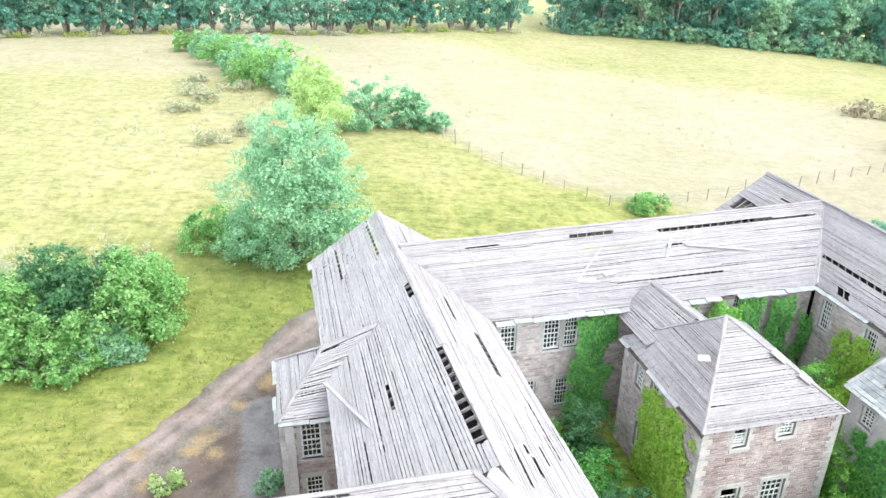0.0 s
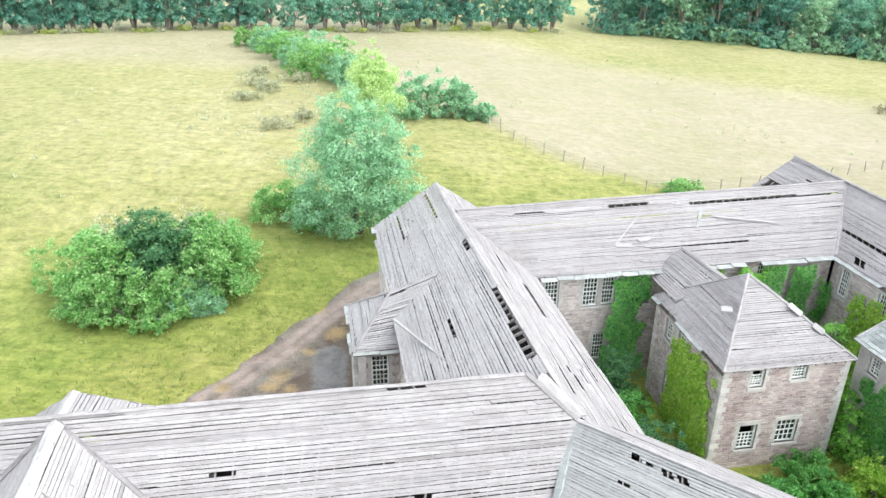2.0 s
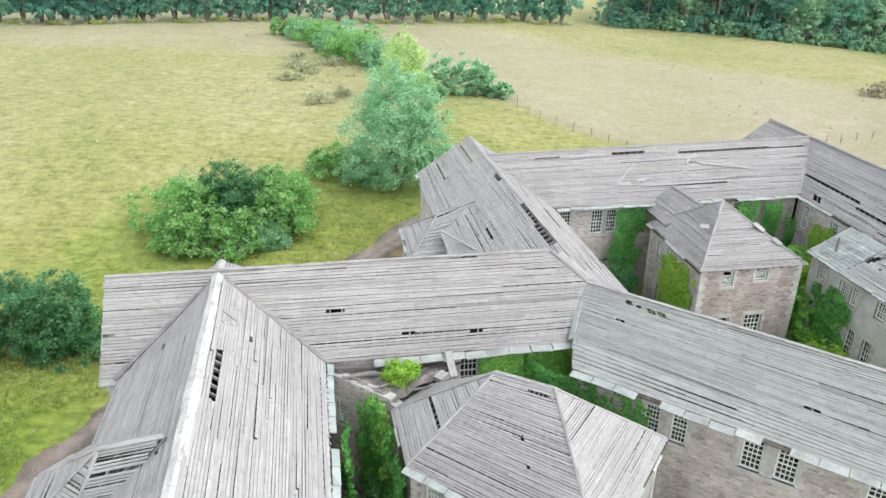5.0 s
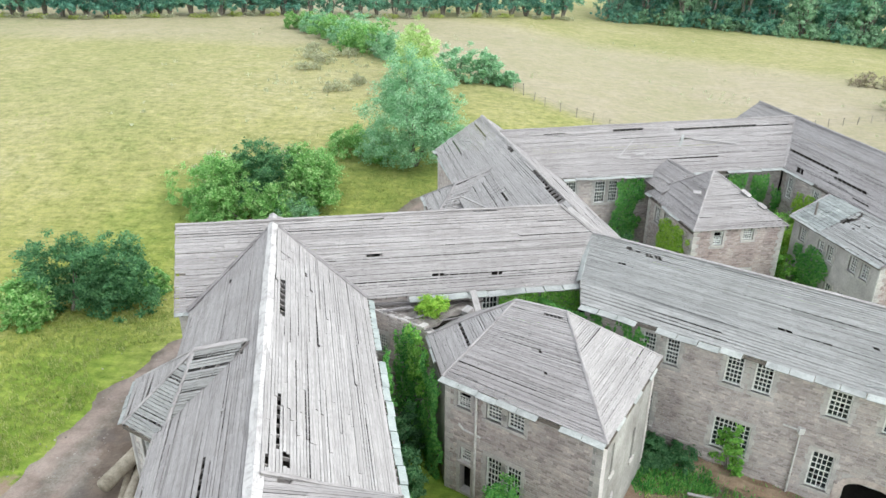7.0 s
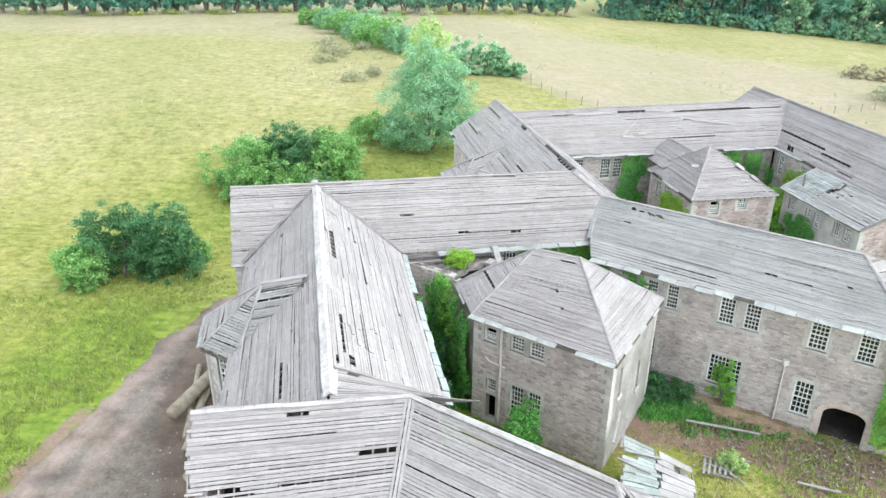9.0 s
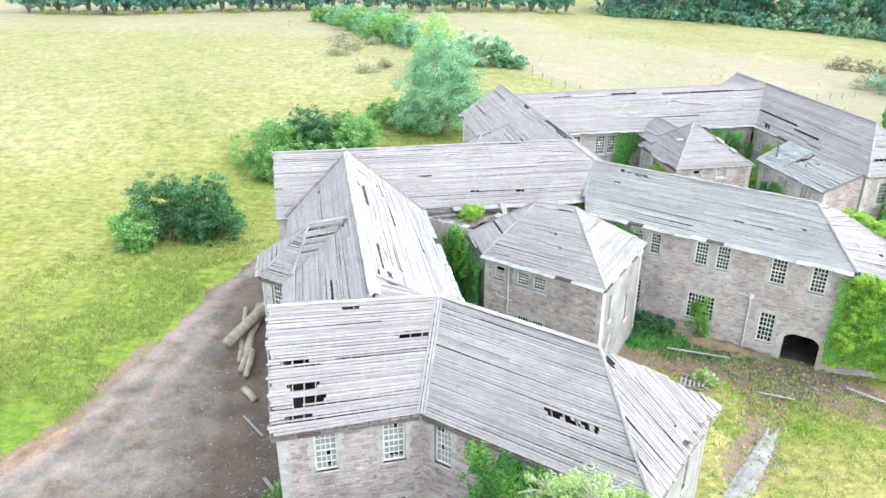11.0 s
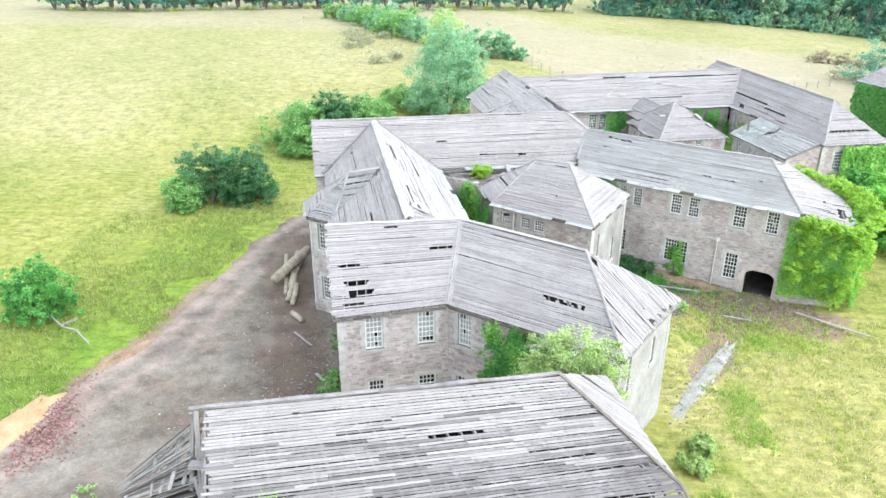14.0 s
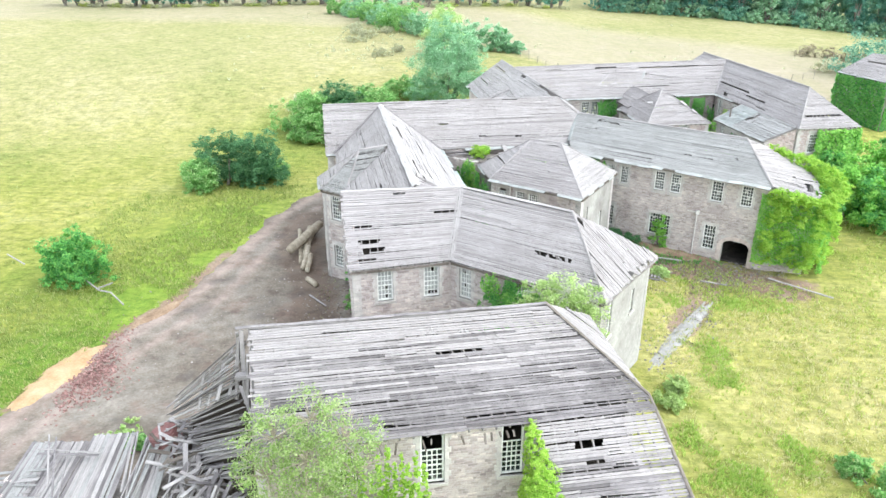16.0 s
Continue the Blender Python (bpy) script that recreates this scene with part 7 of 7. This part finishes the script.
ivy("ivy on the far wing's hipped end", [((28.9, 24.6), (33.9, 25.6), 0.2, 7.9, 0.0), ((33.9, 25.6), (33.0, 30.0), 0.2, 7.8, 0.0)], 150, 0.28, L_LIME, 12, 0.7)
ivy("green ivy sheet over the outlying building", [((45.2, 59.6), (49.0, 51.6), 0.2, 7.8, 0.0), ((49.0, 51.6), (58, 56.2), 0.2, 7.8, 0.0), ((52, 63.6), (45.2, 59.6), 0.2, 7.8, 0.0)], 90, 0.34, L_IVY, 13, 0.5)
for i, (x, y, rx, h, m) in enumerate([(31.0, 18.5, 4.2, 6.4, L_LIME), (35.5, 16.0, 5.0, 7.2, L_IVY), (40.0, 20.5, 5.0, 7.0, L_IVY), (37, 25, 4.5, 6.8, L_LIME), (30.5, 22.6, 2.8, 6.0, L_IVY), (27.5, 17.5, 2.2, 4.2, L_IVY), (44.0, 30.0, 5.0, 7.0, L_IVY), (62.9, 83.1, 6.5, 9.5, L_FAR), (69.7, 81.1, 6.5, 9.5, L_FAR)]):
    plant("shrub", "tall ivy-clad thicket beyond the far wing", "shrub", (x, y), blob(120 + i, 10, rx, rx, h), 11000, 0.34, m, 120 + i, group="thicket behind the wings")

for i, (x, y, rx, h, m) in enumerate([(-35.2, 94.1, 2.4, 1.6, L_BRUSH), (-31.9, 91.5, 2.2, 1.5, L_BRUSH), (-34.0, 86.5, 2.0, 1.2, L_BRUSH), (-30.6, 96.5, 2.6, 1.4, L_BRUSH), (-37.0, 99.7, 2.1, 1.4, L_BRUSH), (-27.5, 76.0, 2.0, 1.6, L_BRUSH), (-25.4, 79.5, 1.8, 1.5, L_BRUSH), (-35.8, 50.8, 4.0, 2.6, L_BRUSH), (-28.9, 51.8, 4.4, 2.8, L_BRUSH), (59.6, 107, 3.4, 2.6, L_LITTER), (63.5, 105, 3.2, 2.8, L_LITTER), (67.4, 104, 3.0, 2.4, L_LITTER), (56.1, 89.5, 3.2, 2.4, L_BRUSH)]):
    plant("shrub", "brown dried brush in the open pasture", "shrub", (x, y), blob(160 + i, 7, rx, rx * 0.8, h, 0.3), int(500 + 420 * rx), 0.24, m, 160 + i, 3, 0.03, group="dry brush")
for i, (x, y, rx, h, m) in enumerate([(-16.4, 31.2, 0.9, 0.9, L_PALE), (-10.6, 31.4, 0.8, 0.9, L_TREE), (-16.6, -5.4, 0.7, 1.6, L_BUSH), (-15.9, -11.2, 0.8, 2.2, L_BUSH), (-27.1, -22.4, 1.3, 0.5, L_PALE), (-25.8, -22.6, 0.9, 0.45, L_BUSH)]):
    plant("shrub", "low yellowish weeds on the bare yard", "shrub", (x, y), blob(190 + i, 6, rx, rx, h, 0.2), 1700, 0.17, m, 190 + i, 2, 0.03, group="yard weeds")

# far tree belt: a few trees, repeated
protos = []
for i in range(6):
    r = random.Random(200 + i)
    low = 1.7 if i < 3 else 1.2
    lobes = [(r.uniform(-2.6, 2.6), r.uniform(-2.0, 2.0), r.uniform(low + 2.2, 11.0), r.uniform(1.8, 3.1), r.uniform(1.8, 3.0), r.uniform(1.5, 2.5)) for _ in range(11)]
    lobes += [(r.uniform(-3.0, 3.0), r.uniform(-2.2, 2.2), r.uniform(low + 0.6, low + 1.6), 2.0, 1.9, 1.2) for _ in range(5)]
    protos.append(plant("tree", "tall leafy tree in the belt along the pasture" if i < 3 else "full-crowned tree at the edge of a wood", "tree", (-86 + i * 6.4, 134 + i * 1.8), lobes, 6200, 0.42, (L_FAR, L_FARD, L_FAR, L_FARP, L_FAR, L_FARD)[i], 200 + i, 6, 0.24, group="tree belt"))
edge = [(-89, 129), (-56, 139), (-24, 145), (8, 166), (12.6, 171), (26.5, 180), (37, 180), (64, 170), (88, 165), (102, 161), (113, 154), (135, 139), (164, 117)]
r = random.Random(77)
ex, ey = [p[0] for p in edge], [p[1] for p in edge]
x = -118.0
while x < 158:
    wood_side = x > 26
    for row in range(4 if wood_side else 1):
        if 13.5 < x < 20:
            continue
        px = x + r.uniform(-0.9, 0.9) + row * 2.6
        py = np.interp(px, ex, ey) + row * 8.0 + r.uniform(-1.0, 1.0) + 1.5
        s = r.uniform(0.85, 1.25) * (1.2 if wood_side else 1.0)
        copy_thing(protos[r.randrange(3, 6) if wood_side or x > 20 else r.randrange(3)], pose(px, py, terrain(px, py) - r.uniform(0.0, 0.7), 0, 0, r.uniform(0, 360)) @ Matrix.Diagonal((s, s, s * r.uniform(0.9, 1.15), 1)))
    x += r.uniform(6.2, 8.0) if wood_side else r.uniform(3.0, 4.2)
for i in range(24):
    px = 29 + i * 5.4 + r.uniform(-1, 1)
    plant("shrub", "low scrub along the foot of the wood", "shrub", (px, np.interp(px, ex, ey) - 2.0), blob(300 + i, 7, 4.8, 2.6, r.uniform(3.2, 4.6), 0.3), 2600, 0.45, L_FARP if i % 3 else L_FAR, 300 + i, 2, 0.06, group="scrub under the tree belt")
for i in range(30):
    px = -112 + i * 4.2 + r.uniform(-1.6, 1.6)
    plant("shrub", "rank weeds along the field edge", "shrub", (px, np.interp(px, ex, ey) - 1.4), blob(340 + i, 5, 2.6, 1.2, r.uniform(0.5, 1.1), 0.2), 420, 0.3, L_BRUSH if i % 2 else L_FERN, 340 + i, 2, 0.03, group="weeds under the tree belt")

# pasture fence
fp = empty("fence")
tagged(fp, "leaning timber post and wire fence across the pasture", "fence")
pts = FENCE[2:]
acc = []
for (ax, ay), (bx, by) in zip(pts[:-1], pts[1:]):
    n = max(1, int(math.hypot(bx - ax, by - ay) / 2.4))
    acc += [(ax + (bx - ax) * i / n, ay + (by - ay) * i / n) for i in range(n)]
tops = []
for (x, y) in acc:
    z = terrain(x, y)
    h = R.choice((1.15, 1.2, 1.3, 1.75))
    p = Pile()
    lx, ly = R.uniform(-0.12, 0.12), R.uniform(-0.12, 0.12)
    p.beam((x, y, z - 0.2), (x + lx, y + ly, z + h), 0.085, 0.085)
    p.ob("post", M_POST, fp)
    tops.append((x + lx * 0.8, y + ly * 0.8, z))
for hgt in (0.45, 0.8, 1.1):
    pipe(fp, [(x, y, z + hgt) for x, y, z in tops], 0.012, M_POST, "wire", "")

# logs beside the wing
for i, (a, b, rad) in enumerate([((-24.3, 3.9, 0.85), (-22.9, 9.6, 1.15), 0.42), ((-25.1, 10.0, 0.25), (-23.0, 2.6, 0.2), 0.2), ((-24.2, 10.6, 0.3), (-22.9, 3.6, 0.28), 0.28), ((-22.5, 1.4, 0.25), (-22.75, 4.6, 0.9), 0.25), ((-22.0, 0.9, 0.22), (-22.2, 3.2, 0.8), 0.22), ((-21.6, -0.6, 0.24), (-20.5, -1.7, 0.24), 0.24), ((-23.6, 9.8, 0.3), (-23.2, 5.0, 0.3), 0.22)]):
    cu = pipe(None, [a, tuple(Vector(a).lerp(Vector(b), 0.5) + Vector((0.05, 0, 0.04))), b], rad, M_LOG, "log", "")
    tagged(cu, "bark-stripped felled log in a heap beside the wing", "log", "log heap")
    bm = bmesh.new()
    bm.from_mesh(cu.data)
    bmesh.ops.holes_fill(bm, edges=bm.edges)
    bm.to_mesh(cu.data)
    bm.free()

# loose planks, sand, rubble and yard clutter
for a, b, w in (((7.3, 6.85, 0.3), (11.5, 5.95, 0.25), 0.18), ((12.3, 1.95, 0.2), (14.4, 1.35, 0.2), 0.16), ((18.2, 2.8, 0.3), (22.4, -0.4, 0.25), 0.2), ((8.2, 3.2, 0.15), (9.4, 1.6, 0.15), 0.1), ((-20.7, -3.3, 0.15), (-18.9, -5.1, 0.15), 0.14), ((9.0, 3.6, 0.2), (10.2, 3.4, 0.2), 0.1), ((-17.7, -8.6, 0.15), (-16.9, -9.5, 0.15), 0.2)):
    p = Pile()
    p.beam(a, b, w, 0.06)
    tagged(p.ob("plank", M_PALE), "bleached loose plank lying on the ground", "plank", "loose planks")


def mound(name, label, cat, cx, cy, rx, ry, rot, h, material, rough=0.25):
    bm = bmesh.new()
    bmesh.ops.create_grid(bm, x_segments=30, y_segments=18, size=1)
    ca, sa = math.cos(radians(rot)), math.sin(radians(rot))
    for v in bm.verts:
        x, y = v.co.x, v.co.y
        d = math.hypot(x, y) + noise.noise((x * 2.3 + cx, y * 2.3, 0)) * 0.25
        k = max(0.0, 1 - d * d)
        X, Y = x * rx * 1.15, y * ry * 1.15
        v.co = (cx + X * ca - Y * sa, cy + X * sa + Y * ca, 0.0 + k * h + (noise.noise((x * 7, y * 7, cy)) * rough * h if k > 0 else -0.15))
    for f in bm.faces:
        f.smooth = True
    ob = part(name, bm, material, None)
    tagged(ob, label, cat)


mound("sand_bank", "low bank of orange sand beside the track", "sand", -34.9, -16.2, 3.9, 1.15, 80, 0.3, M_SAND, 0.45)
mound("earth_bank", "bank of brown soil and litter against the range", "earth bank", 10.6, 8.3, 4.6, 1.0, -29, 0.3, M_EARTH, 0.9)
mound("spoil_bank", "scraped bank of brown earth along the track", "earth bank", -32.0, -7.2, 2.6, 0.6, 66, 0.2, M_EARTH, 0.6)


def stones_heap(name, label, places, material, lo, hi, seed):
    r = random.Random(seed)
    pl = Pile()
    for cx, cy, sx, sy, n, hz in places:
        for i in range(n):
            x, y = r.gauss(cx, sx), r.gauss(cy, sy)
            s = r.uniform(lo, hi)
            k = math.exp(-((x - cx) / sx) ** 2 / 2 - ((y - cy) / sy) ** 2 / 2)
            z = terrain(x, y) + k * hz * r.random()
            pl.box(pose(x, y, z, r.uniform(-30, 30), r.uniform(-30, 30), r.uniform(0, 360)), s * r.uniform(0.8, 1.6), s, s * r.uniform(0.4, 0.8))
    ob = pl.ob(name, material)
    tagged(ob, label, "rubble", kind="stuff")


mound("brick_dust", "thin spill of crushed red brick on the yard", "rubble", -23.2, -21.6, 2.0, 1.0, 20, 0.06, M_BRICKBAT, 0.8)
stones_heap("brick_rubble", "scatter of broken dark red bricks along the yard edge", [(-32.7, -16.0, 0.75, 2.0, 900, 0.22), (-31.8, -17.5, 1.2, 1.4, 300, 0.1), (-33.2, -11.5, 0.6, 1.6, 160, 0.06), (-23.0, -21.5, 1.2, 1.4, 300, 0.08)], M_BRICKBAT, 0.05, 0.13, 1)
stones_heap("stone_rubble", "pale broken stones and mortar along the walls", [(12, 8.4, 2.8, 0.7, 150, 0.25), (16.5, 4.4, 1.8, 1.2, 130, 0.2), (10.8, -4.0, 0.7, 0.9, 120, 0.08), (9.5, 5.6, 2.6, 1.2, 110, 0.15), (15.5, 2.8, 2.2, 0.9, 70, 0.12), (-17.3, -3.0, 0.9, 3.5, 160, 0.2), (-19.5, -24.5, 2.2, 1.2, 260, 0.6), (-22.5, -22.8, 1.4, 0.8, 100, 0.3), (-20, -31, 2, 1.5, 300, 2.6), (6.4, -10.4, 0.6, 1.6, 60, 0.04), (8.2, -7.6, 0.6, 1.4, 60, 0.04), (-18.6, -12, 1.0, 4.0, 260, 0.03), (-9.2, 12.3, 1.2, 0.6, 300, 0.1)], M_FLINT, 0.04, 0.13, 2)
stones_heap("yard_stones", "small stones scattered over the gravel yard", [(-24, -8, 5, 9, 500, 0.02), (-26, 8, 3, 8, 250, 0.02), (-27, -22, 4, 4, 250, 0.02)], M_FLINT, 0.03, 0.1, 3)
bs = empty("block_stack", (-16.4, -13.8, 0))
tagged(bs, "low stack of pinkish blocks at the corner of the range", "blocks")
for i in range(9):
    for j in range(2):
        pb = Pile()
        pb.box(pose(i * 0.23 - 0.9, i * 0.02, j * 0.3, 0, 0, 5), 0.21, 0.7, 0.29)
        pb.ob("block", M_PINK, bs)
mound("cement_path", "strip of broken grey path through long grass", "path", 8.9, -6.7, 5.6, 0.55, 57, 0.11, M_PAVE, 0.5)


# grass in tufts
def grass(label, material, boxes, n, h, seed, keep=None):
    rg = np.random.default_rng(seed)
    P = []
    for x0, x1, y0, y1, k in boxes:
        P.append(np.stack([rg.uniform(x0, x1, k), rg.uniform(y0, y1, k)], 1))
    P = np.concatenate(P)
    if keep is not None:
        P = P[keep(P[:, 0], P[:, 1])]
    dens = np.array([noise.noise((x * 0.16, y * 0.16, seed)) for x, y in P])
    P = P[dens > -0.25]
    z = np.array([terrain(x, y) for x, y in P])
    m = len(P)
    out = []
    for i in range(n):
        a = rg.uniform(0, 6.283, m)
        w, hh = h * 0.16 * rg.uniform(0.7, 1.4, m), h * rg.uniform(0.5, 1.25, m)
        b = np.stack([P[:, 0] + rg.normal(0, h * 0.35, m), P[:, 1] + rg.normal(0, h * 0.35, m), z - 0.03], 1)
        s = np.stack([np.cos(a) * w, np.sin(a) * w, np.zeros(m)], 1)
        lean = np.stack([rg.normal(0, 0.4, m) * hh, rg.normal(0, 0.4, m) * hh, hh], 1)
        out.append(np.stack([b - s, b + s, b + lean * 0.6 + s * 0.7, b + lean - s * 0.1], 1).reshape(-1, 3))
    ob = cloud_ob("grass", np.concatenate(out), material)
    tagged(ob, label, "grass", kind="stuff")


ly = [-45, -20.6, -12.6, -4.6, 4.8, 14.1, 20.6, 31.9, 34.3, 39.5, 42.7, 47.2, 60]
lx = [-40, -36.2, -34.2, -31.3, -30.3, -29.2, -27.0, -21.5, -20.2, -17.8, -15.9, -13.0, 0]
left = lambda x, y: x < np.interp(y, ly, lx) - 0.3
fade = np.random.default_rng(9)
meadow = lambda x, y: left(x, y) & (fade.random(len(x)) < np.clip(1.15 - (np.interp(y, ly, lx) - x) / 22, 0.05, 1) * np.clip((72 - y) / 25, 0, 1) * np.clip((y + 34) / 10, 0, 1))
grass("long rough meadow grass", L_MEAD, [(-75, -5, -30, 70, 20000), (-46, -28, -26, 24, 11000)], 3, 0.28, 1, meadow)
right = lambda x, y: (x > 7.2 + 0.0 * y) & ~((y > 2.2) & (x < 22)) & ~((x - 17 > -4) & (y > -1))
grass("tall bleached garden grass", L_STRAW, [(7, 36, -40, 8, 9500)], 4, 0.24, 2, right)
grass("weeds and brambles among rubble", L_IVY, [(4.5, 9, 7.0, 11.2, 900), (7, 15, 5.6, 10, 350), (3, 11, 19, 28, 2500), (12, 20, 20, 28, 1500)], 4, 0.34, 5)
grass("yellowed weeds before the range", L_WEED, [(5, 22, -3, 8, 2200)], 4, 0.22, 6, lambda x, y: y < 11.5 - 0.55 * x + 1.2)
grass("green garden weeds", L_FERN, [(4, 30, -34, 2, 3000), (24, 44, -20, 20, 3000)], 4, 0.28, 3, lambda x, y: (x > 5.8) & ~((y > 2.2) & (x < 26)))
grass("brown twigs and litter on the yard", L_LITTER, [(6.5, 14, 6.0, 9.6, 1800), (12, 20, 2.0, 6.0, 900), (4, 20, -0.5, 6.5, 2200), (-20.5, -16, -16, 3, 500), (-24, -12, 26, 36, 250)], 2, 0.2, 8)
far_field = lambda x, y: fade.random(len(x)) < 0.8
grass("scattered dry weed tufts in the pasture", L_BRUSH, [(-60, -12, 56, 125, 70), (0, 70, 72, 150, 40), (-38, -24, 72, 98, 90), (24, 36, 86, 98, 25)], 7, 0.42, 21, far_field)
SPOTS = ((6.9, -14.4, 1.5), (7.2, -19.4, 2.0), (8.6, -23.2, 2.8), (9.4, -1.2, 1.4), (14.0, -1.6, 1.5), (10.4, -9.0, 2.2), (10.6, -12.6, 1.8), (17.5, -23, 2.6), (12.5, -20.5, 2.0))


def in_spot(x, y):
    wob = np.array([noise.noise((a * 0.7, c * 0.7, 1)) for a, c in zip(x, y)])
    k = np.zeros(len(x), bool)
    for cx, cy, r_ in SPOTS:
        k |= np.random.default_rng(4).random(len(x)) > (np.hypot(x - cx, y - cy) / (r_ * (1 + 0.7 * wob))) ** 1.5
    return k


grass("yellow-green weed patches in the garden", L_WEED, [(x - 2 * r_, x + 2 * r_, y - 2 * r_, y + 2 * r_, int(420 * r_ * r_)) for x, y, r_ in SPOTS], 4, 0.26, 12, in_spot)
